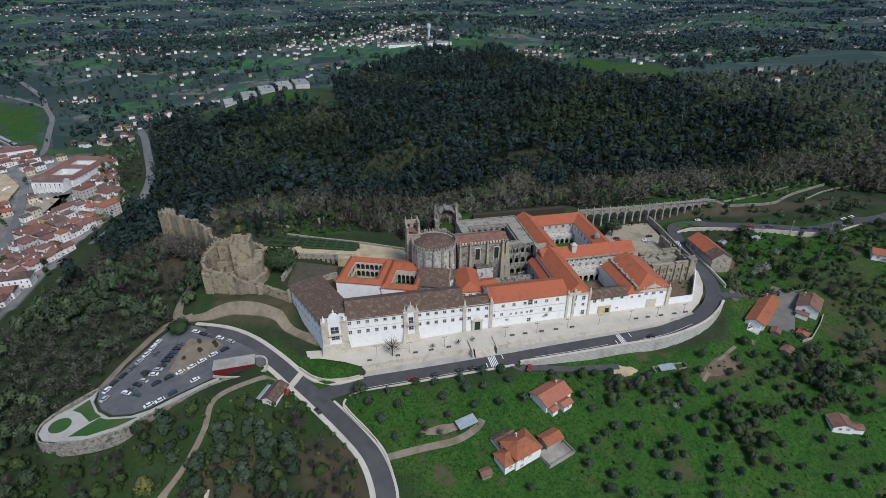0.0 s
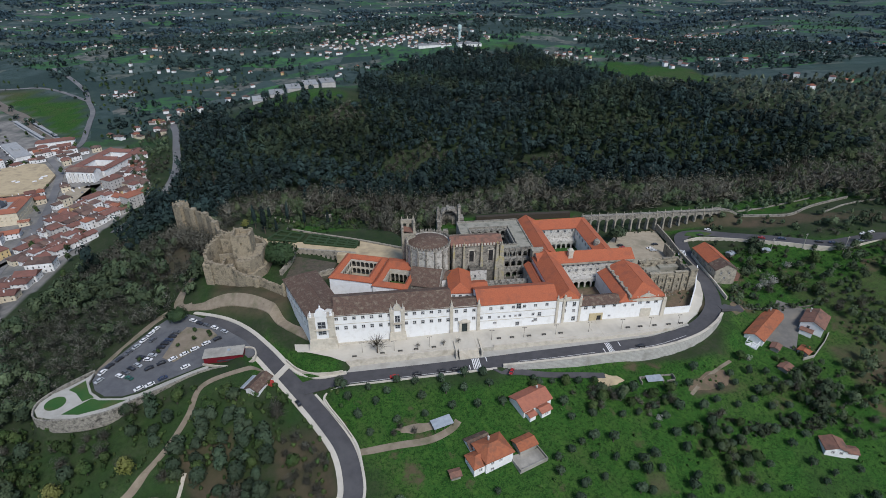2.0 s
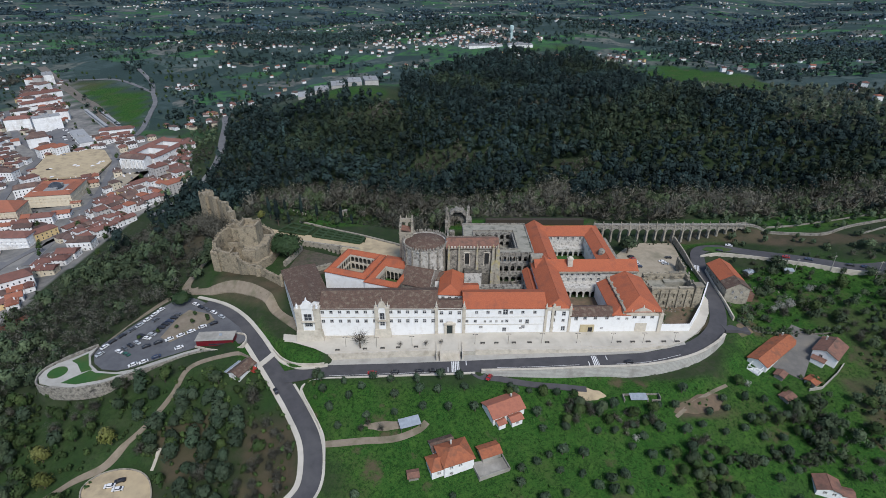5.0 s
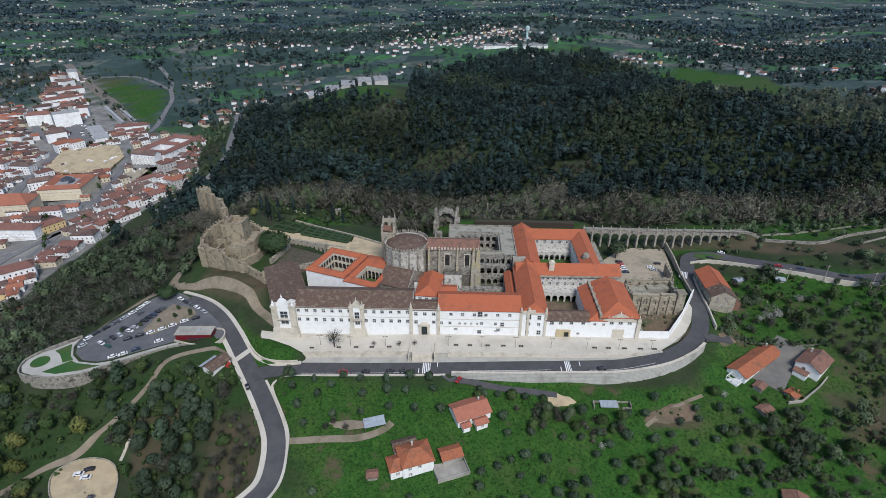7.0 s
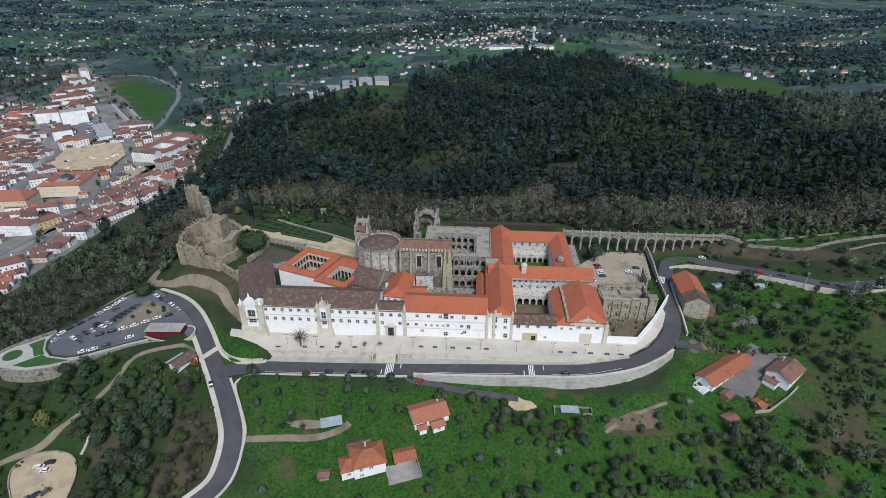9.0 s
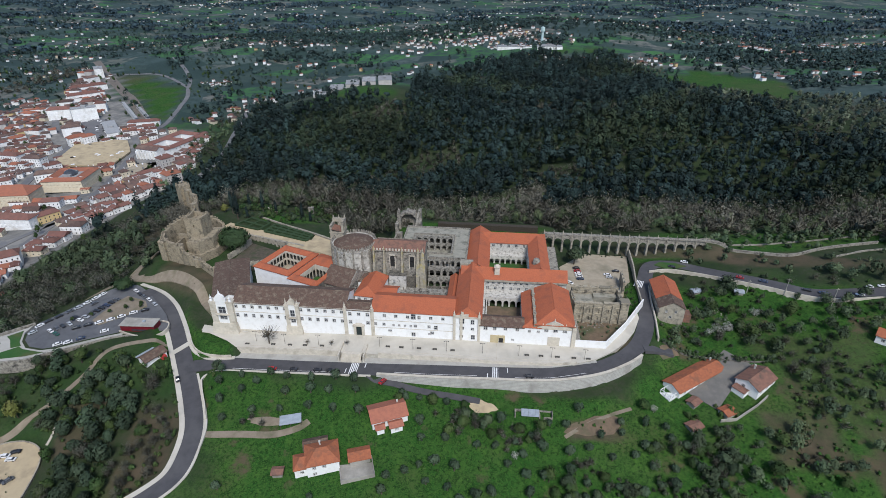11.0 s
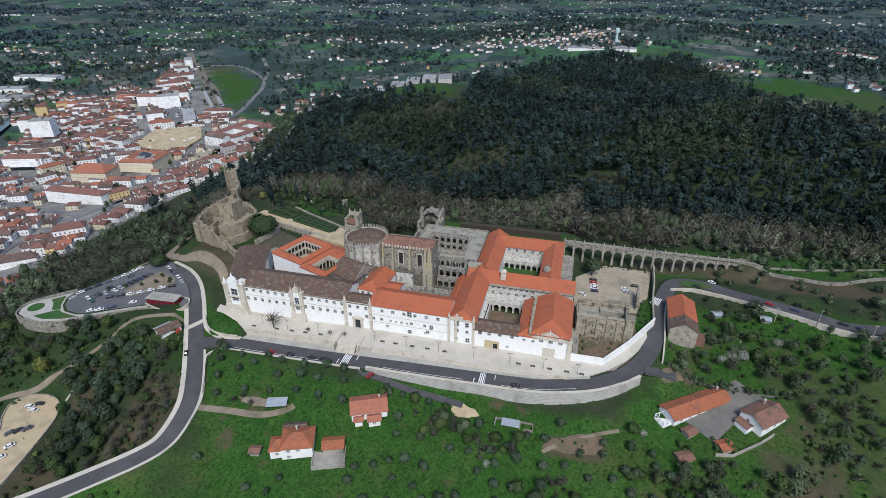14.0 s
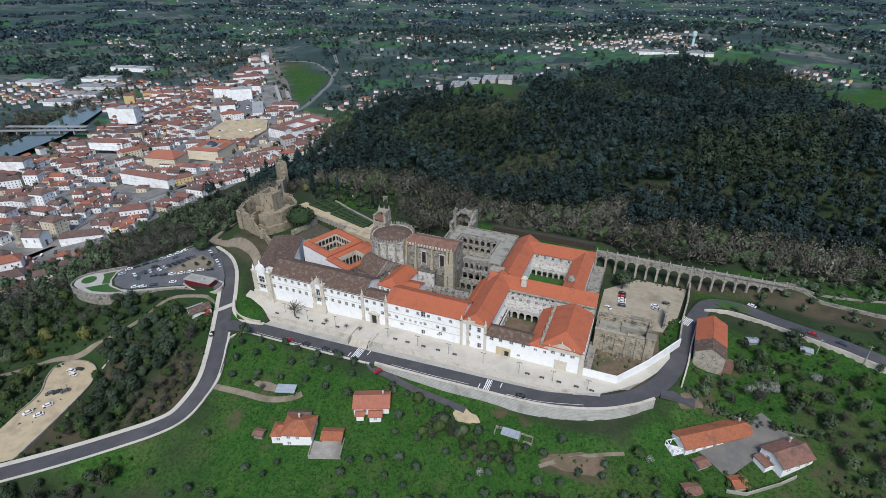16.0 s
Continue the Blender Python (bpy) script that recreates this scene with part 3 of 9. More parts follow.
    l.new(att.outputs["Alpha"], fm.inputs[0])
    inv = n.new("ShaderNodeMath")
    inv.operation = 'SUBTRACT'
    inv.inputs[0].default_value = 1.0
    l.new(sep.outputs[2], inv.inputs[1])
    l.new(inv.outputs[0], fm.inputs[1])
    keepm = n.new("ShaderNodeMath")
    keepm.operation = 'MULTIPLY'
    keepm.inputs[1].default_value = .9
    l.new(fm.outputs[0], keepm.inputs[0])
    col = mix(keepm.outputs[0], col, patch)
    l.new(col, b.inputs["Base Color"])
    bp = n.new("ShaderNodeBump")
    bp.inputs["Strength"].default_value, bp.inputs["Distance"].default_value = 0.7, 0.35
    l.new(noise_at(1.2, 0, 1, 5), bp.inputs["Height"])
    l.new(bp.outputs[0], b.inputs["Normal"])
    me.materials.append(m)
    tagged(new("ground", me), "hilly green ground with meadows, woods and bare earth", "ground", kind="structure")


build_ground()


def smooth_line(pts, n=6):
    """A rounded polyline through the points."""
    out = []
    p = [Vector(q) for q in pts]
    for i in range(len(p) - 1):
        a, b, c, d = p[max(i - 1, 0)], p[i], p[i + 1], p[min(i + 2, len(p) - 1)]
        for k in range(n):
            t = k / n
            out.append(0.5 * (2 * b + (c - a) * t + (2 * a - 5 * b + 4 * c - d) * t * t + (3 * b - a - 3 * c + d) * t ** 3))
    out.append(p[-1])
    return out


def ribbon(s, line, left, right, lift, thick=0.5, mi=0, drape=False):
    """A band along a line from left to right metres beside it, with thickness. drape: follow the ground."""
    rows = []
    for i, p in enumerate(line):
        d = (line[min(i + 1, len(line) - 1)] - line[max(i - 1, 0)])
        d = Vector((d.x, d.y, 0)).normalized()
        nrm = Vector((-d.y, d.x, 0))
        a, b = p + nrm * left, p - nrm * right
        za, zb = (gz(a.x, a.y), gz(b.x, b.y)) if drape else (p.z, p.z)
        rows.append((Vector((a.x, a.y, za + lift)), Vector((b.x, b.y, zb + lift))))
    v = []
    for a, b in rows:
        v += [a, b, b - Vector((0, 0, thick)), a - Vector((0, 0, thick))]
    f = []
    for i in range(len(rows) - 1):
        o = i * 4
        f += [(o, o + 1, o + 5, o + 4), (o + 1, o + 2, o + 6, o + 5), (o + 2, o + 3, o + 7, o + 6), (o + 3, o, o + 4, o + 7)]
    e = (len(rows) - 1) * 4
    f += [(0, 3, 2, 1), (e, e + 1, e + 2, e + 3)]
    s.add(v, f, mi)
    return rows


def structure(ob, label, category):
    return tagged(ob, label, category, kind="structure")


main_line, hill_line = smooth_line(MAIN_ROAD), smooth_line(HILL_ROAD)
s = Shape()
ribbon(s, main_line, 4.3, 4.3, 0.16)
structure(s.made("road", ASPHALT), "dark grey asphalt road round the monastery", "road")
s = Shape()
ribbon(s, hill_line, 3.9, 3.9, 0.20)
structure(s.made("road_hill", ASPHALT), "dark grey asphalt road going down the hill", "road")
s = Shape()
ribbon(s, hill_line[18:], -3.9, 6.2, 0.36, 0.7)
structure(s.made("pavement_west", PAVING), "pale stone footway beside the hill road", "pavement")
s = Shape()
ribbon(s, hill_line[30:], 5.0, -3.9, 0.36, 0.7)
structure(s.made("pavement_east", PAVING), "pale stone kerb strip beside the hill road", "pavement")
s = Shape()
ribbon(s, smooth_line([(-140, 40, -4.6), (-122, 33, -4.9), (-107, 21.5, -5.4), (-93, 5, -6.2), (-81, -11, -7.4), (-74, -16.5, -7.9), (-66, -19.2, -7.8), (-54, -18, -7.2)]), 1.1, 1.1, 0.36, 0.8)
structure(s.made("pavement_bend", PAVING), "pale stone footway round the road bend", "pavement")

# car park
s = Shape()
lot = [(-173, -11), (-169, -18), (-163, -22.5), (-155, -23.5), (-149, -21.5), (-139, -15), (-130, -10), (-120, -4), (-104, -4), (-99, 0), (-107, 11), (-119, 22), (-131, 32.5), (-142, 39.5), (-152, 38), (-157.5, 29), (-164, 15), (-169, 4), (-173, -3)]
s.prism(lot, -5.6, -4.78)
structure(s.made("car_park", LOT_ASPHALT), "grey asphalt car park full of cars", "car park")
s = Shape()
s.prism([(-145.5, 2), (-139, -2), (-131, 6), (-122.5, 17.5), (-127, 23), (-140.5, 27), (-143.5, 20)], -5.0, -4.6)
structure(s.made("pavement_island", TRACK), "bare earth island in the car park", "island")
s = Shape()
ring = [(-190, -28), (-190, -23), (-187, -18), (-182, -14), (-176, -8), (-174.5, -5), (-174.2, -12), (-170, -19), (-164, -23.8), (-155, -24.8), (-148, -22.6), (-138, -16), (-128, -10), (-121, -6.5), (-121, -9.5), (-137, -19), (-149, -26), (-158, -32), (-170, -35), (-181, -34), (-187, -32)]
s.prism(ring[::-1], -5.8, -4.85)
structure(s.made("pavement_belvedere", GREYPAVE), "pale paved belvedere at the end of the car park", "pavement")
for nm, poly in (("grass_round", [(-183 + 4.3 * math.cos(a), -24.6 + 4.3 * math.sin(a)) for a in np.linspace(0, 2 * math.pi, 20, endpoint=False)]),
                 ("grass_bed", [(-177, -32), (-169.5, -33), (-159, -30), (-152, -26.2), (-156, -26), (-164.5, -25), (-168, -23.2), (-172, -27)]),
                 ("grass_corner", [(-181, -16.2), (-176, -10.5), (-174.9, -12.6), (-170.8, -19.6), (-167.5, -22.6), (-171.5, -24.8), (-177, -18.6)])):
    s = Shape()
    s.prism(poly, -5.2, -4.72)
    structure(s.made(nm, GRASS), "clipped lawn bed in the belvedere paving", "lawn")
s = Shape()
ribbon(s, smooth_line([(-174.5, -4, -5), (-184, -13, -5), (-190.3, -22, -5), (-189.8, -29.5, -5), (-185, -34.5, -5), (-170, -36, -5), (-157.5, -33, -5), (-148, -26.6, -5), (-136.5, -19.4, -5), (-121, -10.2, -5), (-103, -9.5, -5)], 5), 0.35, 0.35, 0.9, 7.5)
structure(s.made("wall_belvedere", GREYSTONE), "tall rough stone retaining wall under the belvedere", "retaining wall")

# plaza before the monastery: a pale paved terrace with a wall along the road
s = Shape()
px = [-54, -36, -18, 0, 20, 50, 80, 104, 118, 128, 137, 145, 151, 156]
sy = [-14.2, -14.2, -14.3, -14.5, -14.9, -15.3, -15.5, -14.8, -12.6, -8.5, -2.0, 6.0, 15.0, 27.0]
ny = [0.4] * 8 + [0.4, 0.4, 6.0, 16.0, 25.0, 33.0]
tz = [float(plaza_z(np.array([x]))[0]) for x in px[:9]] + [-0.95, -0.8, -0.6, -0.3, 0.1]
v = []
for x, a, b, z in zip(px, sy, ny, tz):
    v += [(x, b, z + 0.06), (x, a, z + 0.0), (x, a, z - 5.5)]
f = []
for i in range(len(px) - 1):
    o = 3 * i
    f += [(o, o + 1, o + 4, o + 3)]
s.add(v, f)
s.add(v, [(3 * i + 1, 3 * i + 2, 3 * i + 5, 3 * i + 4) for i in range(len(px) - 1)] + [(0, 2, 1)], 1)
for pts in ([(-52, -11.6), (0, -11.8)], [(14, -12.2), (50, -12.4), (80, -12.4), (104, -11.8), (116, -10)], [(2.6, -13.6), (2.6, -.6)], [(11.6, -13.6), (11.6, -.6)], [(74.2, -14.6), (74.2, -.6)], [(79, -14.6), (79, -.6)]):
    q = Shape()
    ribbon(q, smooth_line([(x_, y_, float(np.interp(x_, px, tz)) + .02) for x_, y_ in pts], 12), .14, .14, .05, .1)
    structure(q.made("pavement_band", PALE), "thin pale stone band in the plaza paving", "paving")
plaza = structure(s.made("pavement_plaza", [PAVING, mat("plaza_wall_stone", (0.45, 0.42, 0.36), (0.39, 0.365, 0.31), 0.5, c3=(0.31, 0.29, 0.245), scale3=0.25, bump=0.2, courses=0.9)]), "pale stone paved plaza before the monastery", "plaza")
s = Shape()
rz = [float(np.interp(x, [-54, -20, 15, 45, 76, 104, 127], [-7.4, -5.7, -4.2, -3.1, -2.4, -2.1, -1.8])) + .3 for x in px[:10]]
ry = [float(np.interp(x, [-54, -20, 15, 45, 76, 104, 127], [-17.9, -18.9, -19.1, -18.6, -17.9, -16.2, -10.4])) for x in px[:10]]
v = []
for x, a, b, z in zip(px, sy, ry, rz):
    v += [(x, a + .05, z), (x, b, z), (x, b, z - .5)]
s.add(v, [f_ for i in range(9) for f_ in ((3 * i, 3 * i + 1, 3 * i + 4, 3 * i + 3), (3 * i + 1, 3 * i + 2, 3 * i + 5, 3 * i + 4))])
structure(s.made("pavement_plaza_foot", GREYPAVE), "pale footway at the foot of the plaza wall", "pavement")
s = Shape()
for a, b in ((0, 3), (4, 8)):
    ribbon(s, [Vector((px[i], sy[i] + 0.3, tz[i])) for i in range(a, b + 1)], 0.3, 0.35, 0.75, 6.0)
structure(s.made("wall_plaza", PALE), "low pale stone parapet along the plaza edge", "parapet")
s = Shape()
s.box(-79, -53, -2.5, 1.0, -6, -4.2)
s.add([(-54, -14, -4), (-54, 0, -4.2), (-81, 4, -4.4), (-80, -1, -4.5), (-72, -4, -4.5), (-62, -8.5, -4.3)], [(0, 1, 2, 3, 4, 5)])
structure(s.made("pavement_corner", PAVING), "pale paved corner below the east tower", "pavement")
s = Shape()
ribbon(s, smooth_line([(-84, -6.5, -7.5), (-78, -13.2, -8), (-71, -17.4, -8), (-62, -18.6, -7.8), (-55.5, -18.4, -7.4)]), 0.3, 0.3, 2.2, 4)
structure(s.made("wall_bend", PALE), "curved pale stone wall round the road bend", "wall")

s = Shape()
ribbon(s, smooth_line([(153, 2, -.7), (158, 2.6, -1.2), (163, 3.4, -2.2), (168, 3.2, -3.2)], 6), 2.4, 2.4, .25, 1.6)
structure(s.made("road_spur", ASPHALT), "short asphalt spur off the road bend", "road")
# retaining wall under the road
s = Shape()
rw = [(22, -27.3, -3.2), (49, -27.3, -2.7), (76, -26.6, -2.2), (104, -25.2, -1.9), (127, -19.2, -1.6), (142, -11.0, -1.0), (150.5, -4, -0.4)]
rwl = smooth_line(rw)
ribbon(s, rwl, 0.0, 0.9, 0.75, 13)
structure(s.made("wall_retaining", WALLSTONE), "long curved grey ashlar retaining wall below the road", "retaining wall")
s = Shape()
ribbon(s, rwl, 0.25, 1.15, 0.98, 0.22)
structure(s.made("wall_coping", PALE), "pale stone coping on the retaining wall", "coping")
s = Shape()
ribbon(s, smooth_line([(17, -26.6, -4.2), (22, -28.9, -4.8), (30, -29.6, -6), (39, -31.4, -7.4), (49, -32.6, -8.4), (60, -33.2, -9), (72, -34.4, -9.6)], 8), 1.6, 1.6, 0.3, 1.2, 0, True)
structure(s.made("road_track", ASPHALT), "narrow dark track below the retaining wall", "track")
s = Shape()
ribbon(s, smooth_line([(-50, -64, 0), (-46, -63.4, 0), (-32, -62, 0), (-18, -61, 0), (-8, -57, 0), (-4, -53, 0)], 8), 1.6, 1.6, 0.18, 0.6, 0, True)
structure(s.made("road_lane", TRACK), "earth lane to the houses", "lane")
def patch(cx_, cy_, rx, ry, turn, lift=.25, n=22, seed=1):
    """An uneven round patch of ground cover that follows the land."""
    q, c, s_ = random.Random(seed), math.cos(radians(turn)), math.sin(radians(turn))
    ring_, sh = [], Shape()
    for k in (1.0, .55):
        for i in range(n):
            w = 2 * math.pi * i / n
            r = k * (1 + .14 * math.sin(3 * w + seed) + .08 * math.sin(7 * w + 2 * seed))
            u, v_ = rx * r * math.cos(w), ry * r * math.sin(w)
            x_, y_ = cx_ + u * c - v_ * s_, cy_ + u * s_ + v_ * c
            ring_.append((x_, y_, gz(x_, y_) + (lift if k < 1 else lift * .4)))
    ring_.append((cx_, cy_, gz(cx_, cy_) + lift))
    sh.add(ring_, [(i, (i + 1) % n, n + (i + 1) % n, n + i) for i in range(n)] + [(n + i, n + (i + 1) % n, 2 * n) for i in range(n)])
    return sh


s = patch(73, -37.0, 6.5, 3.4, -8)
structure(s.made("pavement_track_end", SAND), "sandy clearing at the end of the track", "clearing")
structure(patch(166, 4, 6, 3.4, 30, .3, 18, 3).made("garden_plot", DIRT), "dug brown garden plot by the road", "garden plot")
structure(patch(124, -42, 13, 4.5, 18, .25, 22, 5).made("bare_patch", DIRT), "bare brown earth below the retaining wall", "bare ground")
structure(patch(-20, -54.5, 12, 2.2, 4, .25, 22, 7).made("dry_patch", TRACK), "dry brown strip in the grass", "bare ground")
s = Shape()
ribbon(s, smooth_line([(-119, -62.5, 0), (-119.5, -66, 0), (-120.5, -70, 0)], 4), .9, .9, .3, 1.2, 0, True)
structure(s.made("pavement_ramp", PALE), "pale ramp from the footpath to the gravel car park", "ramp")
s = Shape()
ribbon(s, smooth_line([(110, -49, 0), (120, -42, 0), (132, -35, 0), (142, -30, 0)], 6), .8, .8, .22, .6, 0, True)
structure(s.made("road_field_track", TRACK), "worn earth track across the field", "track")
s = Shape()
ribbon(s, smooth_line([(-210, -112, 0), (-170, -92, 0), (-146, -73, 0), (-138, -64, 0), (-130, -52, 0), (-124, -36, 0), (-121, -20, 0), (-104, -13, 0), (-93, -12, 0)], 10), 1.3, 1.3, 0.22, 0.7, 0, True)
structure(s.made("road_footpath", TRACK), "brown earth footpath through the trees", "path")
s = Shape()
ribbon(s, smooth_line([(-72, 8, 0), (-84, 18, 0), (-100, 32, 0), (-122, 42, 0), (-148, 46, 0), (-152, 60, 0), (-147, 85, 0), (-150, 100, 0)], 10), 2.6, 2.6, 0.6, 0.8, 0, True)
structure(s.made("road_castle_path", TRACK), "brown dirt path along the castle wall", "path")
s = Shape()
ribbon(s, smooth_line([(-143, 47, 0), (-158, 42, 0), (-172, 20, 0), (-182, 0, 0), (-196, -18, 0)], 10), 2.4, 2.4, 0.25, 0.8, 0, True)
structure(s.made("road_west_path", TRACK), "brown dirt path beside the car park", "path")
s = Shape()
lower = [(p.x, p.y) for p in smooth_line([(-130, -108, 0), (-133, -95, 0), (-141, -86, 0), (-145, -78, 0), (-141, -71.5, 0), (-132, -69, 0), (-123, -71.5, 0), (-117, -78, 0), (-113, -88, 0), (-109, -103, 0), (-106, -116, 0), (-105, -130, 0), (-124, -130, 0)], 4)]
s.prism(lower[::-1], -21, -19.6)
kerb_line = [Vector((x, y, -19.6)) for x, y in lower[:-4]]
structure(s.made("car_park_lower", SAND), "yellowish gravel lower car park", "car park")
s = Shape()
s.prism([(118, 48), (152, 49), (155, 60), (159, 66), (163.5, 98), (136, 99), (118, 80)], -1.5, -0.75)
structure(s.made("car_park_yard", GRAVEL), "pale gravel yard by the aqueduct", "yard")
s = Shape()
ribbon(s, kerb_line, .25, .25, .55, 2.5)
structure(s.made("wall_lower_park", STONE), "low stone kerb wall round the gravel car park", "kerb")
s = Shape()
ribbon(s, smooth_line([(19, -27.9, -4.2), (5, -28, -4.8), (-15, -27.9, -5.6), (-40, -27.8, -6.6), (-52, -27.6, -7.3), (-59, -28.2, -7.9), (-63.6, -31.5, -8.5), (-63.2, -36.5, -9.0), (-58.5, -44, -9.6), (-53, -52, -10.4), (-48.5, -61, -11.2), (-46.4, -72, -12.1)]), .45, .45, .55, 2)
structure(s.made("pavement_corner_kerb", PAVING), "pale stone kerb round the road corner", "kerb")
s = Shape()
ribbon(s, smooth_line([(-63.4, -34.5, -8.9), (-60.5, -40, -9.3), (-55.4, -48, -10.0), (-50.6, -56.5, -10.8)]), .25, .25, 1.5, 3)
structure(s.made("wall_corner", PALE), "low pale parapet wall at the road corner", "wall")

# ---------------------------------------------------------------- the monastery
def crenel_wall(s, pts, thick, base, merlon=1.0, gap=1.3, mh=1.0):
    """A wall along points (x, y, top) with merlons."""
    for (ax, ay, az), (bx, by, bz) in zip(pts, pts[1:]):
        d = Vector((bx - ax, by - ay, 0))
        length = d.length
        d.normalize()
        nrm = Vector((-d.y, d.x, 0)) * thick / 2
        a, b = Vector((ax, ay, 0)), Vector((bx, by, 0))
        poly = [a - nrm, b - nrm, b + nrm, a + nrm]
        n_ = max(1, int(length / 2.2))
        cols, h_ = [], az + random.uniform(-.8, .2)
        for j in range(n_ + 1):                 # two columns at each break: the broken top steps up or down
            c, zj = a.lerp(b, j / n_), az + (bz - az) * j / n_
            if j:
                cols.append((c, h_ + random.uniform(-.15, .15)))
            h_ = zj + random.uniform(-.8, .2)
            if j < n_:
                cols.append((c, h_))
        v, f, m_ = [], [], len(cols)
        for c, h_ in cols:
            v += [(*(c - nrm).xy, base), (*(c + nrm).xy, base), (*(c + nrm).xy, h_), (*(c - nrm).xy, h_)]
        for j in range(m_ - 1):
            o = 4 * j
            f += [(o, o + 4, o + 7, o + 3), (o + 1, o + 2, o + 6, o + 5), (o + 3, o + 7, o + 6, o + 2)]
        s.add(v, f + [(0, 3, 2, 1), (4 * m_ - 4, 4 * m_ - 3, 4 * m_ - 2, 4 * m_ - 1)])
        k = 0.4
        while k + merlon < length:
            if random.random() < .18:
                k += merlon + gap
                continue
            p0, p1 = a + d * k, a + d * (k + merlon)
            z0 = az + (bz - az) * k / length
            q = [p0 - nrm, p1 - nrm, p1 - nrm * .35, p0 - nrm * .35]
            s.prism([(p.x, p.y) for p in q], z0 - .05, z0 + mh * random.uniform(.55, 1.1))
            k += merlon + gap


def finial(s, x, y, z, h=2.6, r=0.55, mi=0):
    s.lathe(x, y, [(r, z), (r, z + h * .25), (r * .45, z + h * .3), (r * .8, z + h * .5), (r * .3, z + h * .75), (r * .12, z + h)], 8, mi)


def belt(s, x0, x1, y, z, d=0.25, h=0.35, mi=0):
    s.box(x0, x1, y - d, y + 0.05, z, z + h, mi)


# north range, east part: white walls, brown roof
north = thing("monastery_range", "long white two-storey monastery range with a brown tiled roof", "building")
B, E1 = -5.0, 14.6
wins = [("s", u, z, 1.5, h) for z, h in ((12.2, 1.7), (6.6, 1.9)) for u in (1.1, 5.5, 9.9, 14.3, 18.7, 23.1, 27.6, 36.1, 40.4, 44.7, 49.1, 53.4, 57.8)]
walls(north, -59.1, 0.6, 0, 19, B, E1, WHITE, wins, "limewashed wall with two rows of windows")
roof(north, -59.1, 0.6, 0, 19, E1, 19.2, BROWN, "x", (0, 0), label="weathered brown tiled roof")
s = Shape()
belt(s, -59.1, 0.6, 0, 14.1, 0.45, 0.6)
belt(s, -59.1, 0.6, 0, 8.9, 0.15, 0.25)
belt(s, -59.1, 0.6, 0, -3.8, 0.25, 1.2)
s.made("cornice", PALE, north)


def tower_bay(x0, x1, yf, name, label, base):
    t = thing(name, label, "tower")
    s = Shape()
    w = x1 - x0
    s.box(x0 - 1.2, x1 + 1.2, yf - 1.2, 2, -6, base, 0, 0.9)
    for a, b in ((x0, x0 + w * .26), (x1 - w * .26, x1)):
        s.box(a, b, yf, 2, base, 15.4)
        s.box(a - .2, b + .2, yf - .25, 2, 14.6, 15.6)
        s.box(a - .1, b + .1, yf - .15, 2, 8.8, 9.2)
    s.made("buttress", PALE, t, "dressed stone buttress bay")
    s = Shape()
    a, b = x0 + w * .26, x1 - w * .26
    c, ww = (b - a) / 2, (b - a) * .62
    wall_side(s, b - a, base, 15.4, [(c - ww / 2, c + ww / 2, 8.0, 12.0), (c - ww / 2, c + ww / 2, 4.2, 6.4)], pose(a, yf + .35, 0))
    s.made("wall", WHITE, t)
    window(t, ww, 4.0, pose(a + c, yf + .35, 10.0))
    window(t, ww, 2.2, pose(a + c, yf + .35, 5.3))
    s = Shape()
    s.box(a - .6, b + .6, yf - .9, yf + .4, 7.4, 7.8)
    s.made("balcony", PALE, t)
    s = Shape()
    mid = (x0 + x1) / 2
    s.box(x0 + w * .26, x1 - w * .26, yf, yf + 1.2, 15.4, 17.4)
    s.lathe(mid, 0, [(w * .2, 0), (w * .2, 1.2)], 16)
    o = len(s.v) - 32
    s.v[o:] = [(x, yf + (z if z else 0), 17.4 + (y if y > 0 else 0)) for x, y, z in s.v[o:]]
    for x in (x0 + w * .1, x1 - w * .1):
        finial(s, x, yf + .6, 15.6, 3.6, w * .06)
    finial(s, mid, yf + .6, 17.3 + w * .19, 2.8, w * .05)
    s.made("gable", WHITE if w > 9 else PALE, t, "scrolled gable with stone finials")
    return t


tower_bay(-71.6, -59.1, -1.6, "corner_tower", "white corner tower with stone buttresses and finials", 1.8)
tower_bay(-31.2, -23.7, -1.0, "bay_tower", "stone bay with windows and finials on the white range", 2.0)

# entrance section between two pilasters
door_part = thing("entrance_range", "white entrance range between stone pilasters", "building")
walls(door_part, 0.6, 14.6, 0, 9, B, 14.2, WHITE, [("s", u, z, 1.5, 1.8) for z in (11.5, 6.4) for u in (2.4, 7.0, 11.6)][:4] + [("s", 2.4, 6.4, 1.5, 1.8), ("s", 11.6, 6.4, 1.5, 1.8)][1:], "limewashed entrance wall")
roof(door_part, 0.6, 14.6, 0, 9, 14.2, 16.0, BROWN, "x")
s = Shape()
for x in (-0.4, 13.8):
    s.box(x, x + 1.7, -.6, .3, -4, 15)
    s.box(x - .2, x + 1.9, -.8, .3, 14.2, 15)
    finial(s, x + .85, 0, 15, 3.6, .7)
belt(s, 1.3, 13.8, 0, 13.8, .4, .6)
s.made("pilaster", PALE, door_part, "pale stone pilasters with finials")
s = Shape()
for a, b in ((4.6, 5.8), (8.8, 10.0)):
    s.box(a, b, -1.0, 0, -3, 4.4)
s.box(4.2, 10.4, -1.2, 0, 4.4, 5.3)
s.box(5.4, 9.2, -.9, 0, 5.3, 6.4, 0, 0.5)
s.made("portal", PALE, door_part, "carved stone portal")
s = Shape()
s.box(5.8, 8.8, -.25, .0, -3, 4.2)
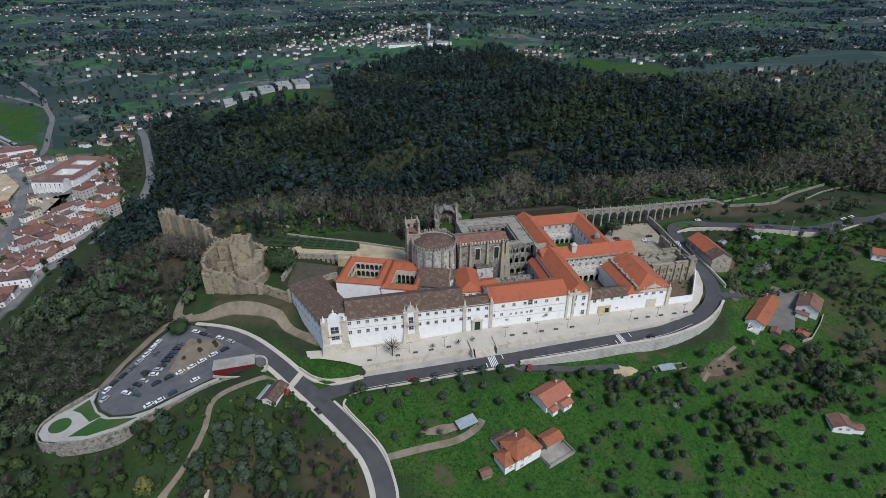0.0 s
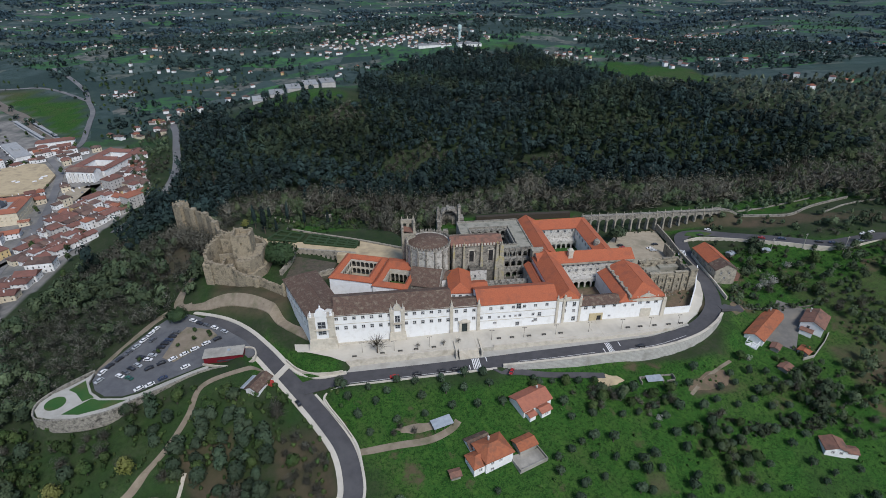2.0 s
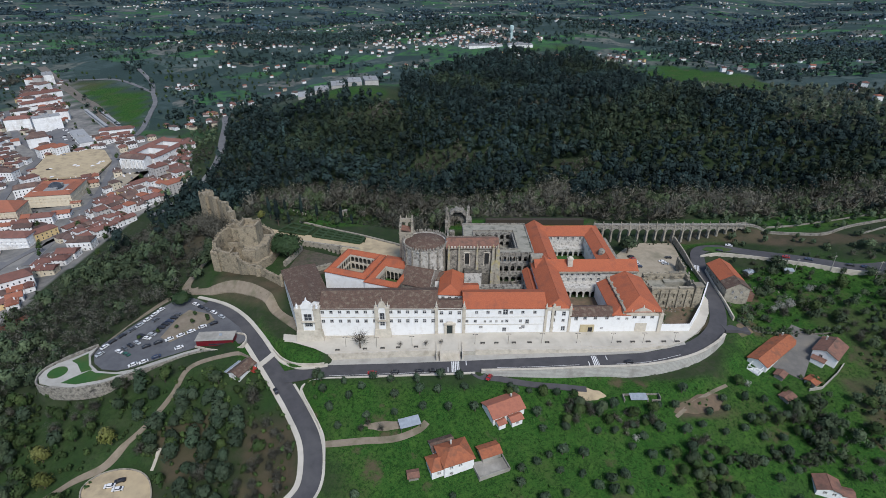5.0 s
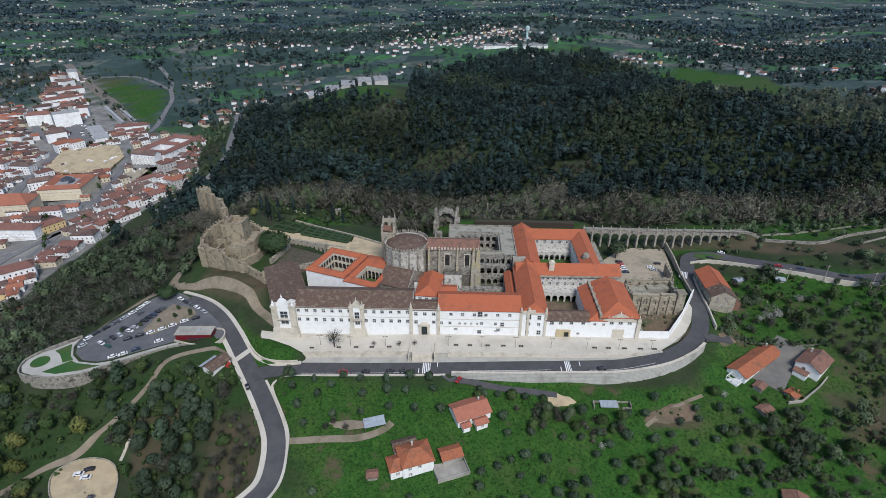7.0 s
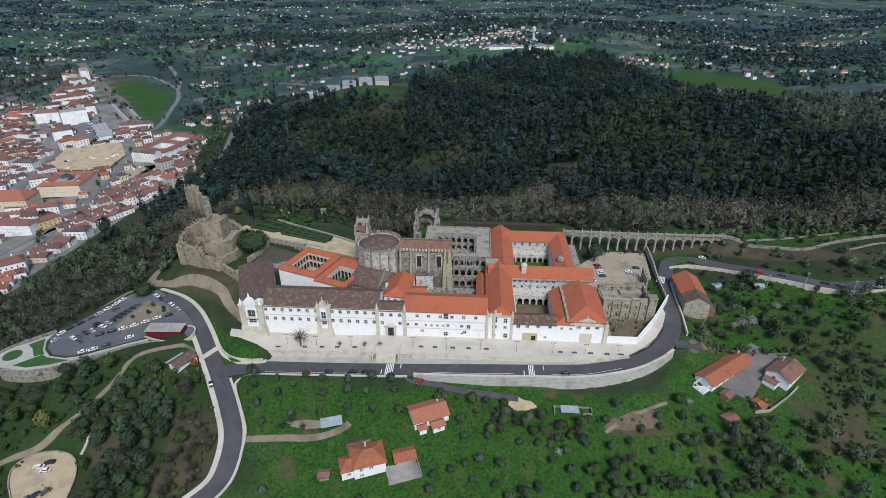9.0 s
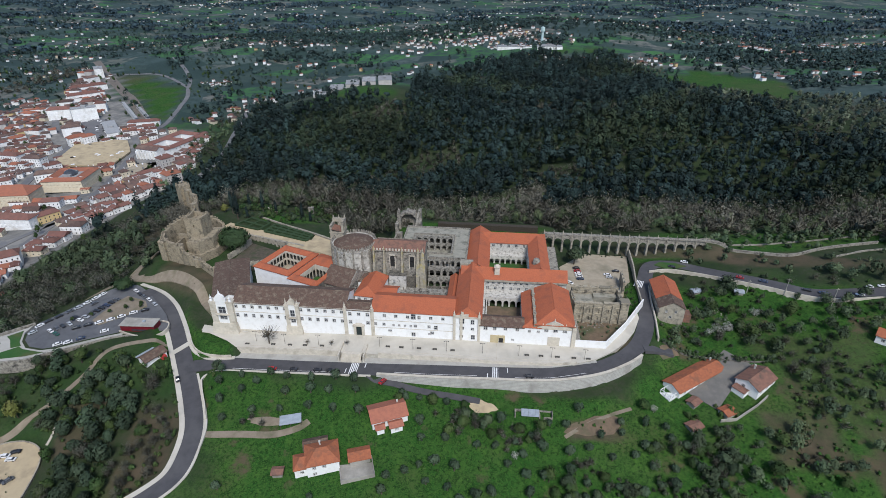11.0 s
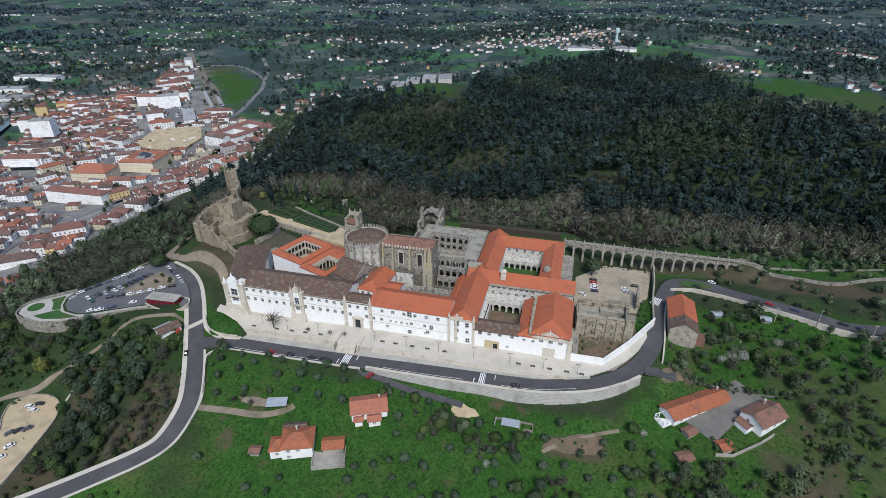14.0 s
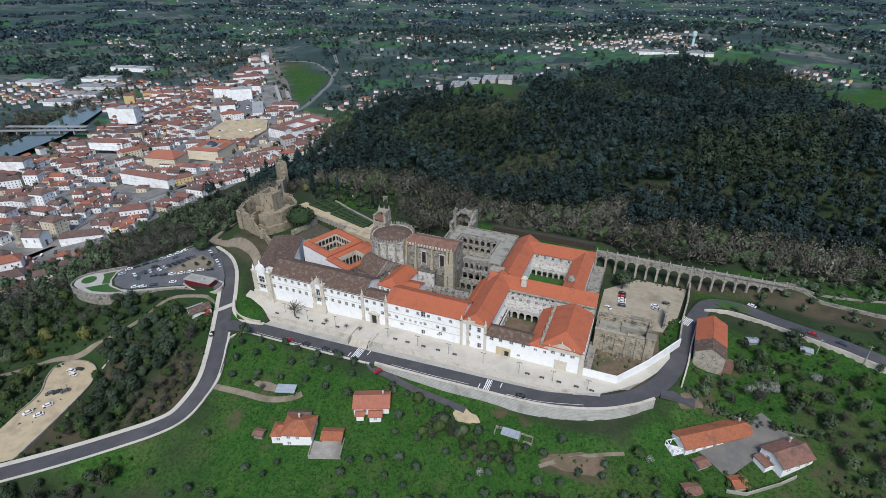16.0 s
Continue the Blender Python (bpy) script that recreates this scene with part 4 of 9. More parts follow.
s.made("door", mat("dark_green_door", (0.02, 0.03, 0.03), (0.03, 0.04, 0.04), 2, bump=0), door_part, "dark closed double door")

# north range, middle part under a red roof
mid_range = thing("monastery_range", "long white monastery range with a bright red tiled roof", "building")
holes = [("s", u, 11.6, 1.4, 1.6) for u in (6.5, 12.4, 18.5, 24.4, 30.4, 36.6)] + [("s", 21.4, 11.9, 2.2, 3.0)]
holes += [("s", u, 6.2, 1.3, 1.5) for u in (1.6, 6.0, 22.4, 29.5)] + [("s", u, 6.0, .9, 1.0) for u in (11, 14, 17, 20)] + [("s", 33, 5.8, 1.6, 2.4), ("s", 9, 2.4, 1.6, 1.0), ("s", 31, 2.4, 1.6, 1.6), ("s", 21.3, 0.8, 1.8, 2.2), ("s", 29.8, 1.6, 1.2, .9)]
walls(mid_range, 14.6, 56.7, 0, 17, B, 14.4, WHITE, holes, "limewashed wall with uneven windows")
roof(mid_range, 14.6, 56.7, 0, 17, 14.4, 18.4, RED, "x", label="new orange-red tiled roof")
s = Shape()
belt(s, 14.6, 56.7, 0, 13.9, .4, .5)
belt(s, 14.6, 56.7, 0, 8.6, .12, .25)
belt(s, 14.6, 56.7, 0, 4.0, .12, .25)
s.made("cornice", PALE, mid_range)

# wing that runs back from the front, with a gabled stone bay at its head
wing = thing("monastery_wing", "white monastery wing with a red roof and a stone gabled head", "building")
walls(wing, 56.7, 70.0, 0, 48, B, 13.2, WHITE, [("s", 4.2, 11.0, 2.2, 3.2), ("s", 9.6, 10.6, 1.6, 2.6), ("s", 4.2, 6.6, 2.0, 1.8), ("s", 9.6, 6.4, 1.3, 1.5), ("s", 4.0, 1.4, 1.6, 1.4), ("s", 10, 1.2, 1.8, 2.6)] + row("e", 6, 34, 9, 10.5, 1.3, 1.8))
roof(wing, 56.7, 70.6, 0.6, 48, 13.2, 18.2, RED, "y", (2.5, 0), label="new orange-red tiled roof")
s = Shape()
for x in (56.4, 60.0, 69.0):
    s.box(x, x + 1.3, -.5, .4, -4, 14.6)
    finial(s, x + .65, -.1, 14.6, 2.8, .55)
s.box(57.7, 69, -.4, .4, 12.9, 13.6)
s.prism([(57.7, -.3), (64.2, -.3), (64.2, .5), (57.7, .5)], 13.6, [14.2, 15.2, 15.2, 14.2])
s.box(60.2, 61.9, -.3, .5, 14.4, 16.6, 0, .3)
s.made("pilaster", PALE, wing, "pale stone pilasters and gable with finials")

# low range with the gate, and the west block with its stone gable
gate_range = thing("gate_range", "low white gate range with an old brown roof", "building")
walls(gate_range, 70, 92, 0, 9, B, 9.4, WHITE, [("s", 3.0, 7.6, 1.7, 2.2), ("s", 7.6, 7.6, 1.5, 1.6), ("s", 13, 7.8, 1.5, 1.6), ("s", 19, 7.8, 1.5, 1.6), ("s", 17, 1.2, 1.2, .9)])
roof(gate_range, 70, 92, -.2, 9, 9.4, 11.8, BROWN, "x")
s = Shape()
s.box(75.6, 79.8, -.4, .2, -3, 3.6)
s.box(82.2, 83.0, -.5, .2, -3, 3.6)
s.box(79.8, 82.2, -.5, .2, 2.2, 3.6)
s.made("gateway", mat("yellow_stone", (0.48, 0.40, 0.25), (0.40, 0.33, 0.2), .6, bump=.3), gate_range, "yellowish stone gateway")
s = Shape()
s.box(79.9, 82.1, -.1, .1, -3, 2.1)
s.made("gate", DARK, gate_range, "dark gate")

west_block = thing("west_block", "white west block with a red cross roof and a stone gable", "building")
walls(west_block, 92, 117.6, 0, 33, B, 9.6, WHITE, [("s", 3, 7.2, 1.2, 1.2), ("s", 7.5, 7.2, 1.2, 1.2), ("s", 11.4, 8.2, 1.8, 1.4), ("s", 16, 8.2, 1.8, 1.6), ("s", 20.6, 8.2, 1.8, 1.4)], "limewashed wall")
roof(west_block, 97.5, 117.3, -.3, 33, 11.8, 16.2, RED, "y", (8.5, 0), over=.2, label="new orange-red tiled roof")
roof(west_block, 91.6, 101, -.3, 31, 9.8, 12.4, RED, "y", (4, 0), over=.2, label="lower orange-red tiled roof")
s = Shape()
s.box(97, 98.2, 0, 33, 9.6, 13.2)
for k in range(5):
    s.box(96.8, 98.4, 6 + 6 * k, 7.2 + 6 * k, 13.2, 14.2)
s.box(98.2, 117.4, .3, 32.8, 9.6, 11.5)
s.made("parapet", STONE, west_block, "old stone parapet between the roofs")
s = Shape()
s.box(98.5, 116, -.35, .3, 9.2, 9.9)
s.add([(98.5, -.35, 9.9), (116, -.35, 9.9), (107.2, -.35, 14.2), (98.5, .4, 9.9), (116, .4, 9.9), (107.2, .4, 14.2)], [(0, 1, 2), (5, 4, 3), (1, 4, 5, 2), (0, 2, 5, 3)])
for x in (101.5, 107.2, 113):
    finial(s, x, 0, 14 - abs(x - 107.2) * .5, 1.8, .4)
s.box(116.2, 118.2, -.8, .8, -3, 10.6)
finial(s, 117.2, 0, 10.6, 2.4, .6)
s.box(104.5, 110.5, -.2, .1, -3, 4.4)
s.made("gable", PALE, west_block, "pale stone pediment and corner pilaster")

# court behind the gate range
court = thing("cloister", "small white cloister with an arcade and a terrace", "cloister")
s = Shape()
arcade(s, 26.5, -1, 5.2, 7, 2.8, 2.6, pose(70.5, 32.5, 0), 0.8)
arcade(s, 22, -1, 4.6, 6, 2.6, 2.4, pose(72.5, 31.5, 0, 0, 0, 270), 0.7)
s.box(70, 97, 33.3, 38.6, 5.0, 5.5)
s.box(70, 72, 9, 32, 4.6, 5.0)
s.made("arcade", WHITE_OLD, court, "stained white cloister arcade")
s = Shape()
s.prism([(72, 9), (92, 9), (97, 32), (72, 32)], -1.4, -.7)
s.made("court_floor", DIRT, court, "mossy court floor")

# the range across the middle, and the court behind it
cross = thing("monastery_range", "white cross range with a red roof above a cloister", "building")
walls(cross, 70, 117, 38.5, 51, B, 13.2, WHITE_OLD, row("s", 3, 25, 8, 11, 1.3, 1.7) + row("s", 3, 25, 6, 7.4, 1.3, 1.7), "white wall with small windows")
roof(cross, 58, 117, 38.5, 51, 13.2, 17.4, RED, "x", label="new orange-red tiled roof")
s = Shape()
s.box(70, 117, 37.6, 38.6, 12.0, 13.0)
s.made("cornice", STONE, cross)
s = Shape()
s.box(76.6, 79.4, 40.5, 43, 14, 19.4)
s.box(76.3, 79.7, 40.2, 43.3, 19.4, 19.9)
s.lathe(78, 41.7, [(1.5, 19.9), (1.2, 20.7), (.3, 21.2)], 8)
s.made("chimney", PALE, cross, "large old stone chimney")
rear = thing("monastery_range", "white court building with red roofs round a green court", "building")
walls(rear, 60, 73, 51, 99, B, 12.6, WHITE, row("e", 12, 30, 6, 9.6, 1.3, 1.7))
walls(rear, 73, 97.5, 84.5, 99, B, 12.6, WHITE_OLD, row("s", 2.5, 22, 5, 10.5, 1.4, 1.7))
walls(rear, 97.5, 108.5, 57, 99, B, 12.4, WHITE, row("w", 18, 38, 5, 9.6, 1.3, 1.7))
roof(rear, 60, 73, 49, 99, 12.6, 17, RED, "y", (0, 0), label="new orange-red tiled roof")
roof(rear, 66, 108.5, 84.5, 99, 12.5, 16.2, RED, "x", (0, 5), label="new orange-red tiled roof")
roof(rear, 97.5, 108.5, 50, 99, 12.4, 15.6, RED, "y", (0, 6), label="new orange-red tiled roof")
s = Shape()
arcade(s, 24.5, -1, 5, 7, 2.5, 2.6, pose(73, 80.5, 0), .7)
s.box(73, 97.5, 81.2, 84.6, 4.7, 5.2)
s.made("arcade", WHITE_OLD, rear, "white arcade round the court")
s = Shape()
s.prism([(73, 57), (97.5, 57), (97.5, 81), (73, 81)], -1.4, -.6)
s.made("court_floor", GRASS, rear, "green court garden")
s = Shape()
s.lathe(101, 57.5, [(2.2, 13), (2.2, 15.5), (1.7, 16.8), (.6, 17.6)], 12)
s.made("lantern", GREYSTONE, rear, "round grey stone turret")
s = Shape()
s.box(56.5, 64, 47, 52, 10, 17.5)
s.made("stair_tower", STONE, rear, "square stone stair tower")
s = Shape()
s.box(108.8, 115.8, 52, 96, -4, 5.0)
s.made("lean_to", GREYSTONE, rear, "old grey side building")

# east wing beside the corner tower, set askew
ang = math.degrees(math.atan2(-17.4, 40.0))
east = thing("monastery_wing", "white east wing with an old brown tiled roof", "building", pose(-71.6, 0.5, 0, 0, 0, -ang))
walls(east, 0.2, 19, 0, 44, -6, 13, WHITE, row("w", 4, 40, 9, 10.6, 1.4, 1.7) + row("w", 4, 40, 9, 5.6, 1.4, 1.7), "limewashed wall")
roof(east, 0.2, 19, -1, 44, 13, 17.6, BROWN, "y", (0, 7), label="weathered brown tiled roof")

# two small cloisters under red roofs, set askew
clo = thing("cloister", "two-storey cloisters under a red tiled roof", "cloister", pose(-63.2, 36.6, 2.9, 0, 0, -20))


def ring_roof(parent, x0, x1, y0, y1, a0, a1, b0, b1, z_out, z_in, material):
    s = Shape()
    out, inn = [(x0, y0), (x1, y0), (x1, y1), (x0, y1)], [(a0, b0), (a1, b0), (a1, b1), (a0, b1)]
    mid = [((p[0] + q[0]) / 2, (p[1] + q[1]) / 2) for p, q in zip(out, inn)]
    zm = max(z_out, z_in) + 1.5
    v = [(*p, z_out) for p in out] + [(*p, zm) for p in mid] + [(*p, z_in) for p in inn] + [(*p, z_out - .5) for p in out] + [(*p, z_in - .5) for p in inn]
    f = []
    for i in range(4):
        j = (i + 1) % 4
        f += [(i, j, 4 + j, 4 + i), (4 + i, 4 + j, 8 + j, 8 + i), (12 + i, 12 + j, j, i), (8 + i, 8 + j, 16 + j, 16 + i)]
    s.add(v, f)
    return s.made("roof", material, parent, "new orange-red tiled roof")


def court_block(parent, x0, x1, y0, y1, a0, a1, b0, b1, z, storeys, bays):
    s = Shape()
    for side, fn in SIDES.items():
        m, length = fn(x0, x1, y0, y1)
        wall_side(s, length, -9, z, [], m)
    s.made("wall", WHITE, parent, "limewashed outer wall")
    s = Shape()
    s.prism([(a0, b0), (a1, b0), (a1, b1), (a0, b1)], 2.5, 3)
    s.made("court_floor", GRAVEL if storeys == 2 else GRASS, parent)
    s = Shape()
    h = (z - 3) / storeys
    for k in range(storeys):
        for m, length in ((pose(a0, b1, 0), a1 - a0), (pose(a1, b0, 0, 0, 0, 180), a1 - a0), (pose(a0, b0, 0, 0, 0, 90), b1 - b0), (pose(a1, b1, 0, 0, 0, 270), b1 - b0)):
            n = bays if length > 12 else max(3, bays - 2)
            arcade(s, length, 3 + k * h, 3 + (k + 1) * h - .1, n, length / n * .84, h * .5, m, .45)
    s.made("arcade", PALE, parent, "stone arcade of round arches")
    # back walls close behind the arches, coloured dark as the galleries' shade
    s = Shape()
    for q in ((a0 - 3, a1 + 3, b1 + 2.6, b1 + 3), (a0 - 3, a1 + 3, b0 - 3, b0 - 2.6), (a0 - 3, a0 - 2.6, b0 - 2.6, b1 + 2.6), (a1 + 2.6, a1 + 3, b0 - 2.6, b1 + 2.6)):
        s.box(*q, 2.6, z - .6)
    s.made("gallery_wall", BLACKSTONE, parent, "gallery back walls painted dark to stand for deep shade")
    ring_roof(parent, x0 - .4, x1 + .4, y0 - .4, y1 + .4, a0 - .2, a1 + .2, b0 - .2, b1 + .2, z, z + .2, RED)


court_block(clo, 0, 25, 0, 28, 4.6, 21, 5.4, 22, 12.2, 2, 6)
court_block(clo, 25.6, 45, -1, 30, 30, 42.4, 4.0, 18, 11.2, 1, 5)

# chapter room with a brown roof, between the cloisters and the church
chap = thing("chapter_house", "old grey stone hall with a brown gabled roof", "building", pose(-19.9, 27.4, 3.4, 0, 0, -20))
walls(chap, 0, 17, 0, 20, -7, 9.2, GREYSTONE, [("e", 8, 5, 2, 2.6)])
roof(chap, 0, 17, 0, 20, 9.2, 15.2, BROWN, "x", label="old brown tiled roof", gable=GREYSTONE)
s = Shape()
s.add([(17.1, 0, 9.2), (17.1, 20, 9.2), (17.1, 10, 15.6), (17.8, 0, 9.2), (17.8, 20, 9.2), (17.8, 10, 15.6)], [(0, 2, 1), (3, 4, 5), (0, 3, 5, 2), (1, 2, 5, 4)])
s.made("gable", GREYSTONE, chap, "old grey stone gable")
chap2 = thing("annex", "small stone annex with a brown roof", "building", pose(-2.6, 31.5, 3.0))
walls(chap2, 0, 12, 0, 9, -3, 9, WHITE)
roof(chap2, 0, 12, 0, 9, 9, 11, BROWN, "x")
redh = thing("annex", "white house with a red roof behind the entrance range", "building", pose(1.6, 16, 0, 0, 0, -5))
walls(redh, 0, 12.5, 0, 22, -3, 12.6, WHITE, [("s", u, 10.2, 1.5, 1.7) for u in (2.4, 6.0, 9.6)])
roof(redh, 0, 12.5, 0, 22, 12.6, 16.4, RED, "y", (5, 2))
redh2 = thing("annex", "low annex with a red roof in the yard", "building", pose(14.5, 17, 0))
walls(redh2, 0, 9, 0, 13, -3, 10.4, WHITE)
roof(redh2, 0, 9, 0, 13, 10.4, 13.2, RED, "x", (0, 0))

# the round church: a sixteen-sided drum with merlons and a low cone roof
church = thing("round_church", "sixteen-sided stone church drum with merlons and a brown cone roof", "church")
cx, cy, R = -6.0, 49.6, 12.8
s = Shape()
s.lathe(cx, cy, [(R + .5, -3), (R + .5, 14.5), (R, 15), (R, 25.9), (R + .5, 26.2), (R + .5, 27), (R - .9, 27), (R - .9, 25.8)], 16, 0, math.pi / 16, False)
DRUM = mat("pale_weathered_stone", (.48, .46, .42), (.35, .335, .30), .7, c3=(.15, .14, .125), scale3=.35, bump=.5, dist=.1, fine=2.0)
s.made("drum", DRUM, church, "weathered grey stone drum")
bt = Shape().box(-.8, .75, -.6, .6, -3, 19, 0, .1).box(-.6, .5, -.45, .45, 19, 26.9)
finial(bt, .1, 0, 26.9, 2.4, .5)
bt_me = mesh_data("buttress", bt.v, bt.f, GREYSTONE)
for k in range(16):
    a = 2 * math.pi * k / 16 + math.pi / 16
    shared("buttress", bt_me, church, Matrix.Translation((cx, cy, 0)) @ Matrix.Rotation(a, 4, 'Z') @ Matrix.Translation((R + .2, 0, 0)))
mer = Shape().box(-.35, .35, -.5, .5, 0, 1.3).box(-.3, .3, -.42, .42, 1.3, 2.1, 0, .26)
mer_me = mesh_data("merlon", mer.v, mer.f, GREYSTONE)
for k in range(48):
    a = 2 * math.pi * k / 48
    shared("merlon", mer_me, church, Matrix.Translation((cx, cy, 27)) @ Matrix.Rotation(a, 4, 'Z') @ Matrix.Translation((R, 0, 0)))
s = Shape()
s.lathe(cx, cy, [(R - 1, 26.7), (R - 5, 28.6), (.4, 30.3)], 32)
s.made("roof", BROWN, church, "brown tiled cone roof")
s = Shape()
s.box(-25.5, -17.5, 66.5, 74.5, -3, 21.5)
s.box(-25.8, -17.2, 66.2, 74.8, 21.2, 21.8)
s.box(-25.5, -24.3, 66.5, 74.5, 21.8, 26.0)
arcade(s, 8, 21.8, 27.6, 2, 2.2, 2.6, pose(-25.5, 73.2, 0), 1.3)
arcade(s, 7, 21.8, 28.2, 1, 2.8, 2.8, pose(-17.4, 67.2, 0, 0, 0, 90), 1.3)
for fx, fy, fz in ((-24.9, 73.8, 27.6), (-18.1, 73.8, 28.2), (-18.1, 67.8, 28.2), (-21.5, 73.8, 27.6)):
    finial(s, fx, fy, fz, 2.4, .5)
s.v = [(x + 4.4, y - 13, z + (9 if z > 0 else 0)) for x, y, z in s.v]
s.made("belfry", STONE, church, "stone belfry with open bell arches")
s = Shape()
s.add([(-25.2, 66.4, 24.0), (-18.8, 66.4, 22.4), (-18.8, 73.2, 22.4), (-25.2, 73.2, 24.0), (-25.2, 66.4, 23.7), (-18.8, 66.4, 22.1), (-18.8, 73.2, 22.1), (-25.2, 73.2, 23.7)], [(0, 1, 2, 3), (7, 6, 5, 4), (0, 4, 5, 1), (1, 5, 6, 2), (2, 6, 7, 3), (3, 7, 4, 0)])
s.v = [(x + 4.4, y - 13, z + 9) for x, y, z in s.v]
s.made("belfry_roof", NAVE_TILE, church, "small sloping brown-red tiled roof")

LICHEN = mat("lichened_stone", (.38, .345, .27), (.25, .23, .185), .8, c3=(.36, .30, .11), scale3=.3, bump=.5, dist=.1, fine=2.0)
nave = thing("church_nave", "stone church nave with tall windows, buttresses and a brown roof", "church")
NX0, NX1, NY0, NY1, NZ = 6.6, 36.2, 41.4, 57.0, 26.2
s = Shape()
for side, fn in SIDES.items():
    m, length = fn(NX0, NX1, NY0, NY1)
    h = [(10.2, 12.8, 16.2, 22.2), (21.5, 24.1, 16.2, 22.2)] if side == "s" else ([(6.6, 9.2, 12, 19)] if side == "e" else [])
    wall_side(s, length, -3, NZ + .6, h, m, .8)
s.made("wall", GREYSTONE, nave, "weathered stone nave wall")
Shape().box(NX0, NX1, NY0 - .5, NY0 - .01, -3, 10.5).made("plinth", BLACKSTONE, nave, "mould-blackened lower storey")
for u in (11.5, 22.8):
    s = Shape()
    s.box(NX0 + u - 1.3, NX0 + u + 1.3, NY0 + .6, NY0 + .7, 16.2, 22.2)
    s.lathe(0, 0, [(1.5, 0), (1.5, .4)], 12)
    o = len(s.v) - 24
    s.v[o:] = [(NX0 + u + x, NY0 - .14 + z * .2, 22.2 + y) for x, y, z in s.v[o:]]
    s.made("window", DARK, nave, "tall dark arched window")
    s = Shape()
    for q in (-1.75, 1.35):
        s.box(NX0 + u + q, NX0 + u + q + .4, NY0 - .3, NY0 + .05, 15.4, 23.0)
    s.box(NX0 + u - 1.75, NX0 + u + 1.75, NY0 - .3, NY0 + .05, 23.8, 24.3)
    s.made("window_surround", PALE, nave, "carved stone window surround")
for x in (7.6, 13.5, 23.8, 33.0, 35.6):
    s = Shape()
    w = 1.0 if x < 30 else (1.4 if x < 34 else 2.0)
    s.box(x - w, x + w, NY0 - 2.9, NY0 + .1, -3, 12.0, 0, .15)
    s.box(x - w * .8, x + w * .8, NY0 - 2.3, NY0 + .1, 12.0, 19.5, 0, .15)
    s.box(x - w * .55, x + w * .55, NY0 - 1.7, NY0 + .1, 19.5, 26.6, 0, .15)
    finial(s, x, NY0 - .9, 26.6, 3.4, .6)
    s.made("buttress", LICHEN, nave, "stepped stone buttress with yellow lichen and a pinnacle")
roof(nave, NX0, NX1, NY0 + .5, NY1 - .5, NZ, 29.3, NAVE_TILE, "x", gable=GREYSTONE, label="brown-red tiled nave roof")
s = Shape()
for k in range(16):
    s.box(NX0 + .5 + k * 1.82, NX0 + 1.5 + k * 1.82, NY0 - .1, NY0 + .4, NZ + .6, NZ + 1.8)
s.made("cresting", PALE, nave)
vest = thing("annex", "small white annex with a black flat roof at the nave", "building")
walls(vest, 16.6, 26.4, 36.2, 38.4, -3, 13.6, WHITE_OLD, [("s", 3, 9.5, 1.0, 1.6)])
Shape().box(16.4, 26.6, 36.0, 41.3, 13.61, 14.0).made("flat_roof", BLACKSTONE, vest, "blackened flat roof")
# cloister of two storeys behind, and the roofless chapter house
TERRACE = mat("terrace_stone", (.31, .295, .245), (.25, .24, .20), .4, c3=(.14, .14, .11), scale3=.25, bump=.3)
great = thing("cloister", "two-storey grey stone renaissance cloister with a roof terrace", "cloister")
s = Shape()
X0, X1, Y0, Y1 = 25.5, 49.5, 63, 86
for z0, z1 in ((4.2, 9.4), (9.4, 14.6)):
    arcade(s, X1 - X0, z0, z1, 6, 2.4, 2.4, pose(X0, Y1 - .5, 0), .9)
    arcade(s, Y1 - Y0, z0, z1, 7, 2.4, 2.4, pose(X1, Y1, 0, 0, 0, 270), .9)
    arcade(s, Y1 - Y0, z0, z1, 7, 2.4, 2.4, pose(X0, Y0, 0, 0, 0, 90), .9)
    arcade(s, X1 - X0, z0, z1, 6, 2.4, 2.4, pose(X1, Y0, 0, 0, 0, 180), .9)
s.made("arcade", MOULD, great, "carved stained stone arcades")
# dark-coloured walls stand in for the depth of shade behind the arches
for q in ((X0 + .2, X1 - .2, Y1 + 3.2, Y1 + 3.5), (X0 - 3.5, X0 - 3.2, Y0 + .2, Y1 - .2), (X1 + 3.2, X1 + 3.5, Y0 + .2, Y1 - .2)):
    Shape().box(*q, 4.2, 13.6).made("gallery_wall", BLACKSTONE, great, "gallery back wall painted dark to stand for deep shade")
pp = Shape().box(-.25, .25, -.25, .25, 0, 1.2)
pp_me = mesh_data("post", pp.v, pp.f, GREYSTONE)
for x in np.linspace(X0 - 1, X1 + 1, 12):
    for y in (Y0 - 1.2, Y1 + 1.0):
        shared("post", pp_me, great, pose(x, y, 14.7))
for y in np.linspace(Y0 + 1, Y1 - 1, 11):
    for x in (X0 - 1.2, X1 + 1.2):
        shared("post", pp_me, great, pose(x, y, 14.7))
for q in ((X0 - 1.4, X1 + 1.4, Y0 - 1.35, Y0 - 1.05), (X0 - 1.4, X1 + 1.4, Y1 + .85, Y1 + 1.15), (X0 - 1.35, X0 - 1.05, Y0 - 1, Y1 + .8), (X1 + 1.05, X1 + 1.35, Y0 - 1, Y1 + .8)):
    Shape().box(*q, 14.69, 15.65).made("balustrade", GREYSTONE, great, "grey stone balustrade beside the court")
for a in ((18.62, 59.1, 86.6, 96.95), (50.45, 59.1, 62.42, 86.58), (18.62, 24.55, 62.42, 86.58), (36.6, 59.1, 57.62, 62.4)):
    Shape().box(*a, 13.8, 14.7).made("terrace", TERRACE, great, "pale stone roof terrace")
